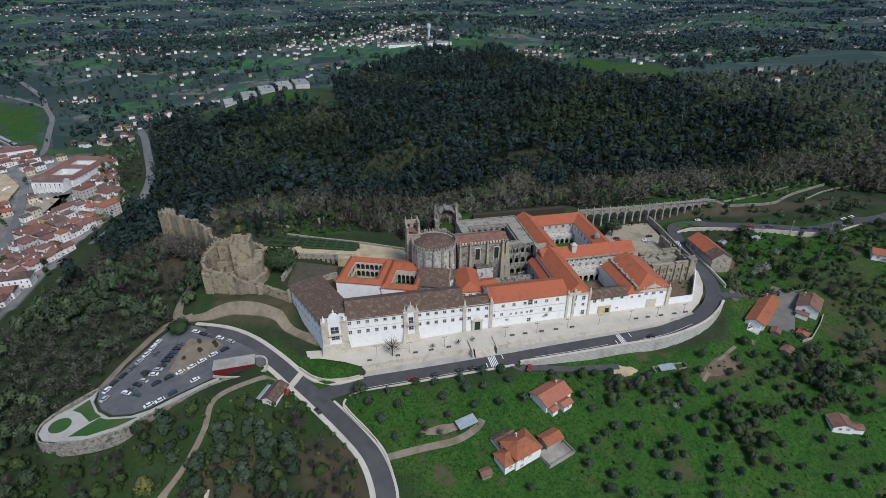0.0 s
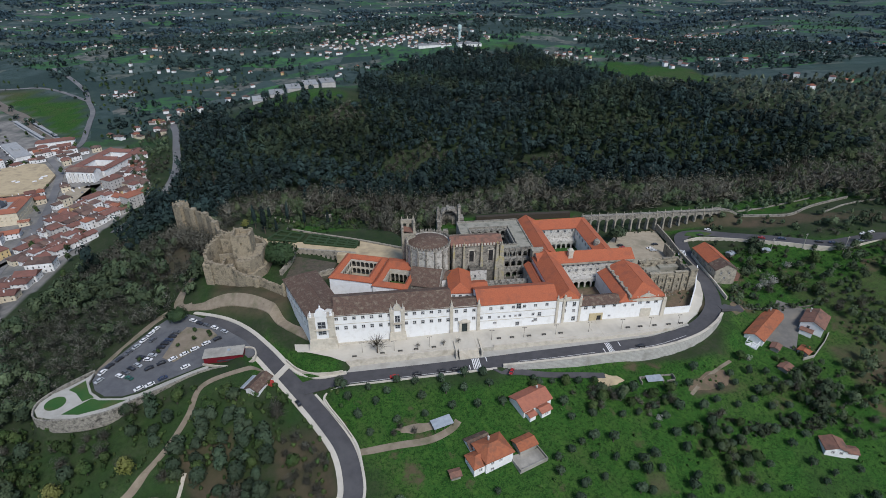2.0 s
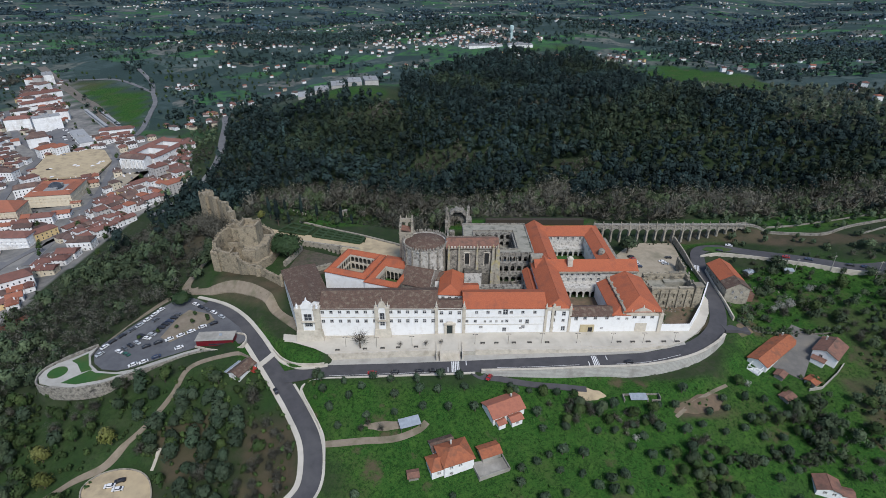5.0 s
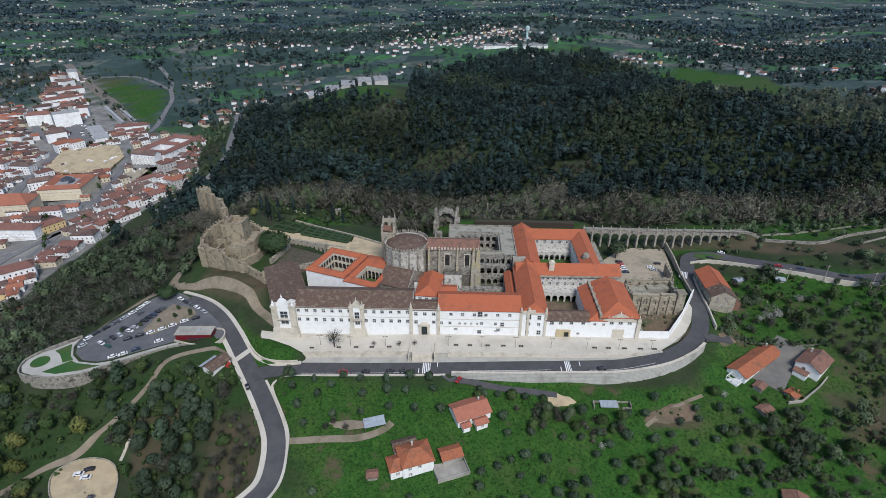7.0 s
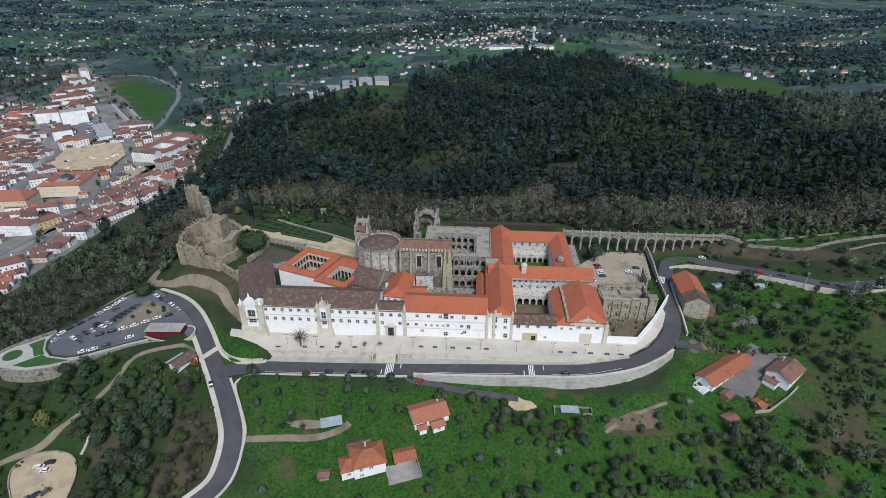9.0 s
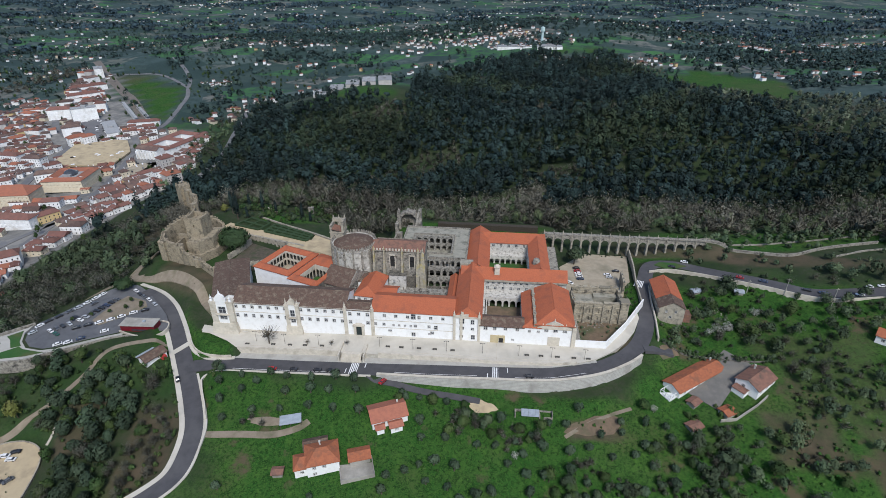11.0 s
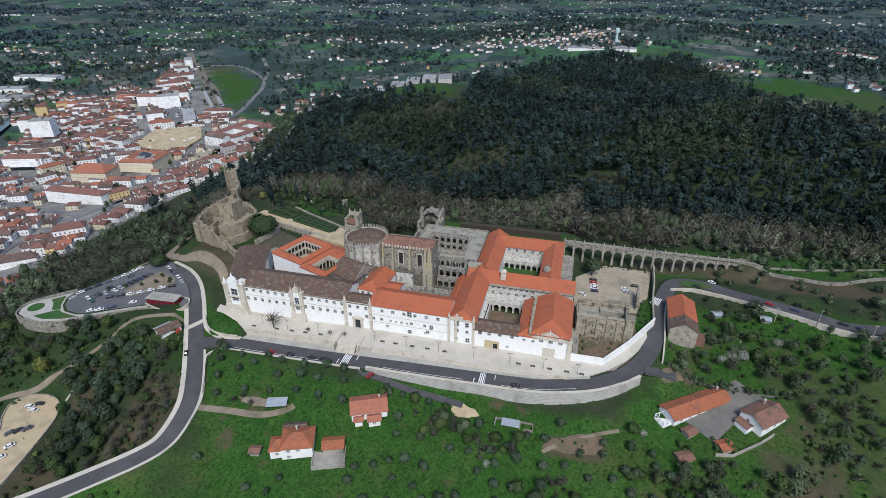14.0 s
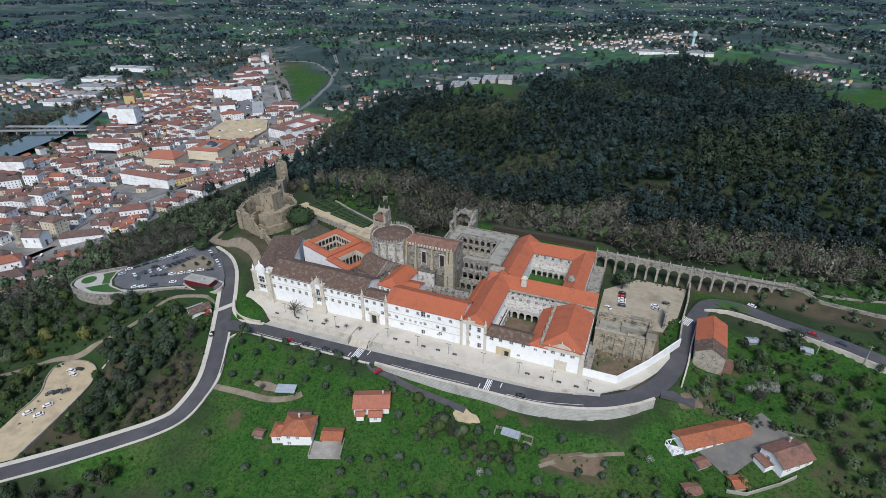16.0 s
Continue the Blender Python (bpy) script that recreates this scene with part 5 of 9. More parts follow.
for a in ((18, 59.1, 97, 97.7, -3, 15.5), (17.9, 18.6, 57.2, 97, -3, 15.5), (36.6, 59.1, 57.0, 57.6, 13.7, 15.3), (59.15, 59.9, 57, 97.6, -3, 15.3)):
    Shape().box(*a).made("parapet", GREYSTONE, great, "grey stone parapet")
s = Shape()
s.prism([(X0 - 3, Y0 - 3), (X1 + 3, Y0 - 3), (X1 + 3, Y1 + 3), (X0 - 3, Y1 + 3)], 3.4, 4.1)
s.made("court_floor", TERRACE, great)
low = thing("cloister", "grey stone cloister in the shadow of the nave", "cloister")
s = Shape()
arcade(s, 27, -1, 4.4, 7, 2.5, 2.3, pose(26, 34.5, 0), .8)
arcade(s, 18, -1, 4.4, 5, 2.4, 2.3, pose(26.8, 17, 0, 0, 0, 90), .8)
s.box(26, 54, 35.4, 38.6, 4.0, 4.5)
s.box(23.5, 26, 18, 36, 4, 4.5)
arcade(s, 19.4, -1, 4.0, 5, 2.6, 2.2, pose(37.2, 50, 0), .7)
arcade(s, 19.4, 4.4, 9.0, 5, 2.5, 2.2, pose(37.2, 53.8, 0), .7)
arcade(s, 19.4, 9.4, 13.8, 6, 2.2, 2.0, pose(37.2, 57.0, 0), .7)
s.box(37.2, 56.6, 50.1, 53.8, 4.0, 4.4)
s.box(37.2, 56.6, 53.9, 57.0, 9.0, 9.4)
for k in range(6):
    s.box(37.2 + k * 3.78, 37.7 + k * 3.78, 56.5, 57.05, 9.4, 15.4)
    s.box(37.2 + k * 3.78, 37.7 + k * 3.78, 53.3, 53.85, 4.4, 10.2)
s.made("arcade", MOULD, low, "stained white stone arcades on two storeys")
# gallery shade put into the wall colour, as in the other cloisters
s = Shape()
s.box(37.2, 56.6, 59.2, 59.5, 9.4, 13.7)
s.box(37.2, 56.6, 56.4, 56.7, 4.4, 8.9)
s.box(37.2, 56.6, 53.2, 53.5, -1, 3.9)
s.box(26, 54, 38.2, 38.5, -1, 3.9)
s.made("gallery_wall", BLACKSTONE, low, "gallery back walls painted dark to stand for deep shade")
s = Shape()
s.box(26.6, 56, 38.7, 49.9, -1.6, -.85)
s.made("court_floor", BLACKSTONE, low, "dark stone court floor")
for x_, y_ in ((42, 42), (47, 46), (52, 41), (50, 47)):
    Shape().box(x_ - 1.4, x_ + 1.4, y_ - .5, y_ + .5, -.85, 1.6).box(x_ - .5, x_ + .5, y_ - 1.4, y_ + 1.4, -.85, .9).made("tomb", GREYSTONE, low, "broken grey stone plinth in the court")
pin = Shape().box(-.3, .3, -.3, .3, 0, 1.3, 0, .08)
finial(pin, 0, 0, 1.3, .8, .25)
pin_me = mesh_data("pinnacle", pin.v, pin.f, GREYSTONE)
for k in range(9):
    shared("pinnacle", pin_me, low, pose(24.9 + k * 3.3, 35.8, 4.5))
    shared("pinnacle", pin_me, low, pose(37.6 + k * 2.3, 50.3, 4.4))
for x0, x1, y0, y1, z0, z1 in ((27, 51, 18, 33, -1.4, -.8),):
    Shape().box(x0, x1, y0, y1, z0, z1).made("parapet", GREYSTONE, low, "broken grey stone parapet")
lean = thing("annex", "narrow annex with a red roof along the wing", "building")
walls(lean, 51.4, 56.6, 17.2, 46, -3, 9.2, WHITE_OLD, row("w", 3, 26, 6, 6.6, 1.2, 1.6))
roof(lean, 51.4, 56.6, 17.2, 46, 9.2, 11.4, RED, "y", over=.3)
ruin = thing("chapter_ruin", "roofless grey stone chapter house with a broken vault", "ruin")
s = Shape()
seg = 14
for k in range(seg):              # broken vault: a deep round arch over the end bay
    a0, a1 = math.pi * k / seg, math.pi * (k + 1) / seg
    r0, r1 = 5.4, 6.9 + .5 * math.sin(k * 2.3)
    q = [(15 - r * math.cos(a), 16.5 + r * math.sin(a)) for a, r in ((a0, r0), (a1, r0), (a1, r1), (a0, r1))]
    v = [(x, 101.5 + .6 * math.sin(k * 1.7), z) for x, z in q] + [(x, 107.5, z) for x, z in q]
    s.add(v, [(0, 1, 2, 3), (7, 6, 5, 4), (0, 4, 5, 1), (2, 6, 7, 3), (1, 5, 6, 2), (3, 7, 4, 0)])
s.box(8.2, 9.8, 101.2, 107.5, -3, 17)
s.box(20.2, 21.8, 101.2, 107.5, -3, 17)
s.box(6.6, 8.4, 103.5, 107.5, -3, 22.5)
s.box(21.6, 23.6, 102.5, 107.5, -3, 24.0)
s.box(9.8, 12.6, 104.6, 107.4, -3, 17.2)
s.box(17.4, 20.2, 104.6, 107.4, -3, 17.2)
s.box(12.6, 17.4, 105.0, 107.4, 13.6, 16.6)
s.box(9.8, 20.2, 106.2, 107.6, 16.0, 18.4)
s.box(12.2, 17.8, 107.0, 107.6, 18.4, 21.6)
s.box(6.0, 8.2, 97.5, 103.6, -3, 15.5)
s.box(21.9, 24.6, 96.0, 102.6, -3, 18.5)
s.box(7.4, 8.6, 84, 103, -3, 11)
s.add([(19.4, 86, 8), (20.6, 86, 8), (22.6, 103, 8), (21.4, 103, 8), (21.4, 103, 23), (22.6, 103, 23)], [(0, 1, 5, 4), (0, 4, 3), (1, 2, 5), (3, 4, 5, 2)])
s.box(9, 12.5, 88, 91, -3, 13.5)
finial(s, 22.6, 105, 24, 2.0, .7)
finial(s, 7.5, 105.5, 22.5, 2.0, .7)
s.v = [(x + .6, y + 13, z if z < 0 else z - 6) for x, y, z in s.v]
s.made("wall", GREYSTONE, ruin, "broken grey stone walls")

# unroofed stone building at the west end and the white yard wall
WARMSTONE = mat("warm_ashlar", (.38, .33, .245), (.27, .24, .185), .5, c3=(.085, .08, .068), scale3=.35, bump=.4, courses=1.0)
west_ruin = thing("stone_ruin", "roofless ashlar building with buttresses at the west end", "ruin")
for name, x, y, top, rows in (("front_wall", 119.6, 21.4, 11.6, ((1.2, 3.6), (5.6, 8.2))), ("back_wall", 119.6, 36.4, 12.2, ((8.2, 10.4),))):
    s = Shape()
    holes = [(2.2 + 4.9 * k, 3.5 + 4.9 * k, z0, z1) for k in range(5) for z0, z1 in rows]
    wall_side(s, 25, -4, top, holes, pose(x, y, 0), .7)
    s.box(x, x + 25, y + .75, y + 1.4, -4, top - .1)
    for z in (4.6, 9.2):
        s.box(x - .2, x + 25.2, y - .25, y, z, z + .4)
    s.box(x - .3, x + 14, y - .3, y + 1.6, top, top + .5)
    s.box(x + 15.2, x + 25.3, y - .3, y + 1.6, top + .3, top + .8)
    s.made(name, WARMSTONE, west_ruin, "bare ashlar wall with blind windows")
for k in range(6):
    Shape().box(119.6 + k * 4.9, 120.7 + k * 4.9, 20.6, 21.4, -4, 11.2, 0, .1).made("pilaster", WARMSTONE, west_ruin)
for name, pts, thick, base in (("side_wall", [(120.2, 22.8, 11.0), (119.8, 30, 9.6), (119.6, 36.3, 11.6)], 1.2, -4),
                               ("side_wall", [(144, 22.8, 12.6), (144.6, 30, 11.8), (145, 36.3, 13.6)], 1.6, -4),
                               ("parapet", [(119.6, 37.2, 12.6), (132, 37.2, 12.4), (144, 37.2, 13.4)], .9, 11),
                               ("wall_stump", [(152, 52, 6.5), (152.6, 60, 7.0), (153, 66, 6.2)], 1.0, -2)):
    s = Shape()
    crenel_wall(s, pts, thick, base, 1.6, 2.4, .9)
    s.made(name, WARMSTONE, west_ruin, "broken ashlar wall of the ruin")
s = Shape()
s.box(120.6, 131, 29, 36.3, -1, 8.0)
s.box(131.2, 144, 32.4, 36.3, -1, 9.0)
s.box(120.6, 144, 22.9, 28.8, -1, 4.4)
s.made("inner_floor", TERRACE, west_ruin, "grey stone floors of the ruin")
s = Shape()
s.box(121, 144.6, 37.9, 48, -1.4, 3.0)
s.made("terrace", TERRACE, west_ruin, "grey stone terrace behind the ruin")
s = Shape()
s.box(143.4, 147.6, 20.4, 24.4, -4, 13.4)
s.box(143.1, 147.9, 20.1, 24.7, 13.4, 14.0)
s.made("corner_tower", WARMSTONE, west_ruin)
s = Shape()
s.box(118, 121.5, 2, 24, -4, 1.5)
s.made("lean_to", GREYSTONE, west_ruin)
s = Shape()
s.prism([(118.4, .8), (133.2, .8), (145.2, 16.6), (151, 25.6), (150, 48), (118.4, 48)], -2.5, -.55)
s.made("yard_floor", DIRT, west_ruin, "bare brown earth yard")
s = Shape()
ribbon(s, [Vector(p) for p in ((118.2, 0.3, 3.2), (133.6, 0.3, 3.4), (146, 16.5, 4.0), (160, 38.5, 5.2))], 0.3, 0.3, 0, 9)
structure(s.made("wall_yard", WHITE), "white limewashed yard wall", "wall")
s = Shape()
ribbon(s, [Vector(p) for p in ((159.8, 38.8, 3), (161, 60, 3), (163.5, 80, 3.4), (164.5, 99, 4))], 0.4, 0.4, 0, 8)
structure(s.made("wall_lane", STONE), "rough stone lane wall", "wall")

# aqueduct
aque = thing("aqueduct", "stone aqueduct with a long row of tall round arches", "aqueduct")
s = Shape()
arcade(s, 55, -4, 11.6, 9, 4.75, 10.6, pose(109, 101.5, 0, 0, 0, -1.5), 1.9)
s.box(0, 55, -.35, 2.25, 11.6, 12.3)
o = len(s.v) - 8
s.v[o:] = [tuple(pose(109, 101.5, 0, 0, 0, -1.5) @ Vector(p)) for p in s.v[o:]]
arcade(s, 48, -4, 11.9, 8, 4.75, 10.6, pose(164, 100, 0, 0, 0, 1), 1.9)
s.box(164, 214, 99.7, 102.2, 11.9, 12.6)
s.made("arcade", GREYSTONE, aque, "tall round arches on square piers")
s = Shape()
s.box(-.65, .65, -1.7, 1.7, -4, 3.0, 0, .12)
s.box(-.45, .45, -1.4, 1.4, 3.0, 12.0, 0, .1)
finial(s, 0, 0, 12.4, 2.2, .45)
pier_me = mesh_data("pier", s.v, s.f, STONE)
for k in range(18):
    x = 109 + k * 6.08
    shared("pier", pier_me, aque, pose(x, (101.5 - (x - 109) * .026 if x < 164 else 100 + (x - 164) * .017) + .95, 0))

# ---------------------------------------------------------------- the castle and the garden behind
castle = thing("castle", "ruined tan stone castle with a square keep and crenellated walls", "castle")
s = Shape()
crenel_wall(s, [(-104.5, 84, 13.6), (-108, 91, 14), (-115, 95.5, 16), (-124, 96.5, 18.6), (-132.5, 88, 20.4), (-137, 79, 18.4), (-138.2, 71, 16.6), (-135, 62.5, 15.4)], 1.8, -8)
crenel_wall(s, [(-135, 62.5, 15.4), (-128, 60.2, 14.8), (-120.6, 57.6, 14.6)], 2.0, -8, 1.2, 1.6, .7)
s.prism([(-137.2, 60.6), (-132.6, 59.6), (-132, 64.6), (-136.6, 65.6)], -9, [14.6, 14.4, 15.2, 15.6])
s.prism([(-124.2, 57.0), (-120.0, 56.0), (-119.6, 60.4), (-123.6, 61.2)], -9, [13.8, 14.4, 14.6, 14.0])
s.made("bailey_wall", CASTLE, castle, "broken tan stone curtain of the keep")
s = Shape()
for side, fn in SIDES.items():
    m, length = fn(-121.2, -110.2, 69.2, 81)
    wall_side(s, length, 0, 26.6, [(5.0, 6.1, 21.4, 23.0)] if side in "sw" else [(4, 5.2, 20, 23)], m, .9)
s.add([(-120.4, 70, 24.6), (-111, 70, 24.6), (-111, 80.2, 24.6), (-120.4, 80.2, 24.6)], [(0, 1, 2, 3)])
crenel_wall(s, [(-120.6, 69.85, 27.6), (-110.8, 69.85, 27.9), (-110.8, 80.35, 27.0), (-120.6, 80.35, 28.4), (-120.6, 69.85, 27.6)], 1.1, 24.5, 1.6, 2.4, .7)
s.made("keep", CASTLE, castle, "square tan stone keep with a small window")
s = Shape()
s.prism([(-118.4, 61.8), (-110.6, 61.0), (-105.4, 70.6), (-104.4, 84), (-118.4, 84)], 6, [14.4, 14.4, 14.6, 14.8, 14.6])
s.prism([(-119, 60.6), (-109.8, 59.2), (-103.6, 69.6), (-102.2, 84), (-119, 84)], -6, [7.2, 6.6, 6.6, 7.2, 8])
crenel_wall(s, [(-118.2, 62.3, 14.6), (-110.9, 61.5, 14.6), (-105.9, 70.8, 14.8), (-104.9, 83.6, 14.9)], .8, 13.8, 1.8, 2.6, .6)
s.made("platform", CASTLE, castle, "battered stone platform before the keep")
s = Shape()
s.box(-131, -122, 74, 75.2, 2, 13.5)
s.box(-128.2, -127, 64, 74, 2, 11.5)
s.prism([(-131.5, 84), (-126.5, 86.5), (-127, 87.6), (-132, 85.2)], 2, [19, 16.5, 16.5, 19])
s.made("inner_wall", CASTLE, castle, "broken inner walls of the bailey")
s = Shape()
crenel_wall(s, [(-120.4, 57.6, 13.8), (-116.5, 54.0, 12.2), (-111.5, 51.3, 11.4), (-105.2, 49.2, 11.2), (-104.4, 48.6, 11.2), (-97, 43.6, 10.4), (-88.6, 38.2, 9.6)], 1.7, -7, 1.1, 1.6, .8)
s.lathe(-105.0, 48.6, [(2.6, -7), (2.3, 7), (2.3, 10.8)], 10)
s.lathe(-88.9, 38.4, [(1.3, -7), (1.2, 11.4), (.4, 12.2)], 8)
s.made("curtain_wall", CASTLE, castle, "curved crenellated curtain wall")
s = Shape()
crenel_wall(s, [(-181, 168, 8), (-174, 160, 9), (-162, 148, 10.5), (-149, 131, 12.5), (-139, 108, 14.5), (-131, 100, 15.5)], 1.8, -22, 1.2, 1.4, 1.0)
for x, y, z, r in ((-168, 153, 11.2, 2.6), (-156, 140, 13, 2.6), (-144, 119, 15.4, 2.6)):
    s.prism([(x + r * math.cos(a), y + r * math.sin(a)) for a in np.linspace(.4, .4 + 2 * math.pi, 4, endpoint=False)], -22, z)
s.prism([(-187, 167), (-180.5, 162.5), (-175.5, 169), (-182, 174)], -24, 9.0)
crenel_wall(s, [(-186.4, 167, 9.4), (-180.4, 163.1, 9.4), (-176.1, 169, 9.4), (-181.9, 173.4, 9.4), (-186.4, 167, 9.4)], .9, 8.5, 1.4, 1.6, 1.2)
s.made("east_wall", CASTLE, castle, "tan curtain wall with square towers on the wooded slope")

# arcaded retaining wall, terrace walk and clipped hedges
s = Shape()
d = Vector((48, -13.5, 0))
arcade(s, d.length, -1.5, 4.9, 16, 1.5, 2.6, pose(-98, 95, 0, 0, 0, math.degrees(math.atan2(d.y, d.x))), 1.6)
structure(s.made("wall_arcade", STONE), "old stone retaining wall with small arches", "wall")
s = Shape()
s.box(0, 49.6, 1.2, 1.4, -1.5, 4.4)
structure(s.made("wall_arcade_back", GREYSTONE, None, "", pose(-98, 95, 0, 0, 0, math.degrees(math.atan2(d.y, d.x)))), "dark stone backing of the arcade", "wall")
s = Shape()
ribbon(s, smooth_line([(-116, 108, 4.1), (-98, 101, 4.3), (-78, 95, 4.4), (-58, 88.6, 4.4), (-42, 85.4, 4.4), (-27, 84, 4.4)]), 4.2, 4.2, .4, 1.2)
s.prism([(-62, 80.6), (-37, 74.6), (-20, 66), (-14, 63), (-13, 66), (-20, 83), (-30, 89), (-47, 98), (-47.6, 87.4), (-60, 91)], -1, 4.78)
structure(s.made("road_terrace_walk", SAND), "sandy terrace walk behind the cloisters", "walk")


def hedge(pts, w, h, group="garden hedges", label="clipped dark green garden hedge", leaf=None):
    s = Shape()
    line = smooth_line([(x, y, 0) for x, y in pts], 4)
    rows = ribbon(s, line, w / 2, w / 2, h, h + .6, 0, True)
    s.v = [(x + random.uniform(-.15, .15), y + random.uniform(-.15, .15), z + random.uniform(-.12, .12)) for x, y, z in s.v]
    return tagged(s.made("hedge", leaf or HEDGE), label, "hedge", group)


def parterre(a, b, c, d, rows_, cols):
    """Clipped hedges round and across a garden bed with corners a, b, c, d."""
    a, b, c, d = (Vector(q) for q in (a, b, c, d))
    for k in range(rows_ + 1):
        p, q = a.lerp(d, k / rows_), b.lerp(c, k / rows_)
        hedge([tuple(p), tuple(p.lerp(q, .33)), tuple(p.lerp(q, .67)), tuple(q)], 1.7, 1.5)
    for k in range(cols + 1):
        p, q = a.lerp(b, k / cols), d.lerp(c, k / cols)
        hedge([tuple(p.lerp(q, .03)), tuple(p.lerp(q, .97))], 1.6, 1.46)


parterre((-84, 99.5), (-50, 88.5), (-48.6, 97), (-80, 111), 3, 5)
parterre((-109, 108), (-89, 101.6), (-85, 112), (-102, 120), 2, 2)
s = Shape()
crenel_wall(s, [(-95, 66, 4.6), (-91, 78, 5.0), (-89, 88, 5.2)], 1.6, -3, 1.0, 2.0, .5)
crenel_wall(s, [(-80, 58, 3.6), (-70, 62, 4.4), (-63, 66, 3.0)], 1.2, -3, 1.4, 2.2, .8)
ribbon(s, smooth_line([(-98, 124, 5.2), (-74, 111.6, 5.4), (-48.4, 99.8, 5.5), (-30, 90, 5.6), (-19, 84, 5.6)], 5), .5, .5, 0, 5)
structure(s.made("wall_court_ruin", STONE), "broken stone walls round the sunken court", "wall")
# brown earth coloured darker to stand for shade in the sunken court
s = Shape()
s.prism([(-92, 62), (-84, 47), (-66, 62), (-62, 78), (-88, 88)], -2.2, [1.5, 1.6, .6, .6, 1.4])
structure(s.made("court_earth", mat("shaded_earth", (.10, .085, .062), (.065, .056, .042), .6, c3=(.05, .06, .03), scale3=.2, bump=.5)), "bare brown earth of the sunken court", "court")
hedge([(36, 120), (70, 120), (106, 119.4)], 3.6, 4.0, "", "long dark brown hedge behind the monastery", mat("brown_hedge", (.062, .048, .036), (.034, .030, .022), 2.5, bump=.8))
s = Shape()
for k, (x, y) in enumerate(((-109, 192.6), (-112.4, 193.4), (-74, 164), (-71.4, 163), (-58, 166), (-124, 196))):
    s = Shape()
    s.box(-.9, .9, -.9, .9, -2, 4.2 + k % 2)
    s.box(-1.2, 1.2, -1.2, 1.2, 4.0 + k % 2, 4.6 + k % 2)
    g = gz(x, y)
    tagged(s.made("garden_pillar", GREYSTONE, None, "", pose(x, y, g)), "weathered grey stone garden pillar", "pillar", "garden pillars")
s = Shape()
ribbon(s, smooth_line([(-123, 172, 0), (-107, 158, 0), (-93.6, 150, 0)], 6), .4, .4, 1.6, 2.4, 0, True)
structure(s.made("wall_garden", PALE), "low pale garden wall", "wall")


# ---------------------------------------------------------------- houses on the slopes
PINKTILE = mat("salmon_roof_tiles", (0.36, 0.135, 0.085), (0.30, 0.115, 0.075), .8, c3=(0.28, 0.11, 0.075), scale3=.2, bump=.5, fine=3)
ORANGETILE = mat("orange_roof_tiles", (0.34, 0.115, 0.055), (0.26, 0.09, 0.048), .8, c3=(0.2, 0.085, 0.05), scale3=.2, bump=.5, fine=3)
TIN = mat("tin_sheet", (0.32, 0.36, 0.40), (0.25, 0.28, 0.31), .6, rough=.45, bump=.2)
CONCRETE = mat("worn_concrete", (0.36, 0.34, 0.30), (0.28, 0.265, 0.235), .4, c3=(.2, .19, .165), bump=.3)


def house(label, at, w, d, eave, ridge, tile, axis="x", hip=(0, 0), holes=(), base=4.0, wall=WHITE, name="house", chimney=None):
    h = thing(name, label, "house", at)
    walls(h, 0, w, 0, d, -base, eave, wall, holes)
    roof(h, 0, w, 0, d, eave, ridge, tile, axis, hip, over=.6, gable=wall)
    if chimney:
        s = Shape()
        s.box(chimney[0] - .32, chimney[0] + .32, chimney[1] - .32, chimney[1] + .32, eave, ridge + .5)
        s.box(chimney[0] - .42, chimney[0] + .42, chimney[1] - .42, chimney[1] + .42, ridge + .5, ridge + .65)
        s.made("chimney", WHITE_OLD, h)
    return h


def stand(x, y, turn, dx=0, dy=0):
    return pose(x, y, min(gz(x, y), gz(x + dx, y + dy)) + 0.2, 0, 0, turn)


h1 = house("small white house with a salmon tiled roof on the grassy slope", stand(25.5, -54.5, 24), 16, 10.5, 4.2, 6.8, PINKTILE, "x", (0, 0), [("s", 5, 2.4, 1.2, 1.2), ("s", 11, 2.4, 1.2, 1.2), ("e", 5, 2.4, 1.2, 1.2)], chimney=(13, 7))
roof(h1, 1.0, 5.0, -3.2, 0.2, 2.6, 3.3, PINKTILE, "x", over=.3)
roof(h1, 7.0, 13, -4.2, 0.2, 2.8, 3.8, PINKTILE, "x", over=.3)
walls(h1, 1.4, 4.6, -3, 0, -4, 2.5, WHITE)
walls(h1, 7.4, 12.6, -4, 0, -4, 2.7, WHITE, [("s", 2.6, 1.3, 1.2, 1.1)])

h2 = house("white two-storey house with hipped orange tiled roofs", stand(3.5, -78.5, 20), 13, 11, 6.4, 9.6, ORANGETILE, "x", (5, 5), [("s", 3, 4.6, 1.2, 1.3), ("s", 7, 4.6, 1.2, 1.3), ("s", 3, 1.2, 1.2, 1.3), ("e", 3.5, 4.6, 1.2, 1.3), ("e", 7.5, 4.6, 1.2, 1.3)], base=5, chimney=(6, 8.5))
walls(h2, -5, 1, 1, 8.5, -5, 4.6, WHITE, [("s", 3, 2.4, 1.2, 1.2)])
roof(h2, -5, 1.5, 1, 8.5, 4.6, 7.0, ORANGETILE, "x", (3, 0), over=.5)
walls(h2, -1, 9, 11, 17, -5, 3.6, WHITE)
roof(h2, -1, 9, 11, 17, 3.6, 5.4, BROWN, "x", over=.4)
out = house("low outbuilding with an old orange tiled roof", stand(19.5, -72, 20), 8.5, 6, 3.0, 4.4, ORANGETILE, "x", base=4, wall=CONCRETE, name="outbuilding")
s = Shape()
s.prism([(0, 0), (14, 0), (14, 9.5), (0, 9.5)], -3.0, 0)
for x in (0.2, 13.8):
    s.box(x - .2, x + .2, 0, 9.5, 0, 1)
s.box(0, 14, -.2, .2, 0, 1)
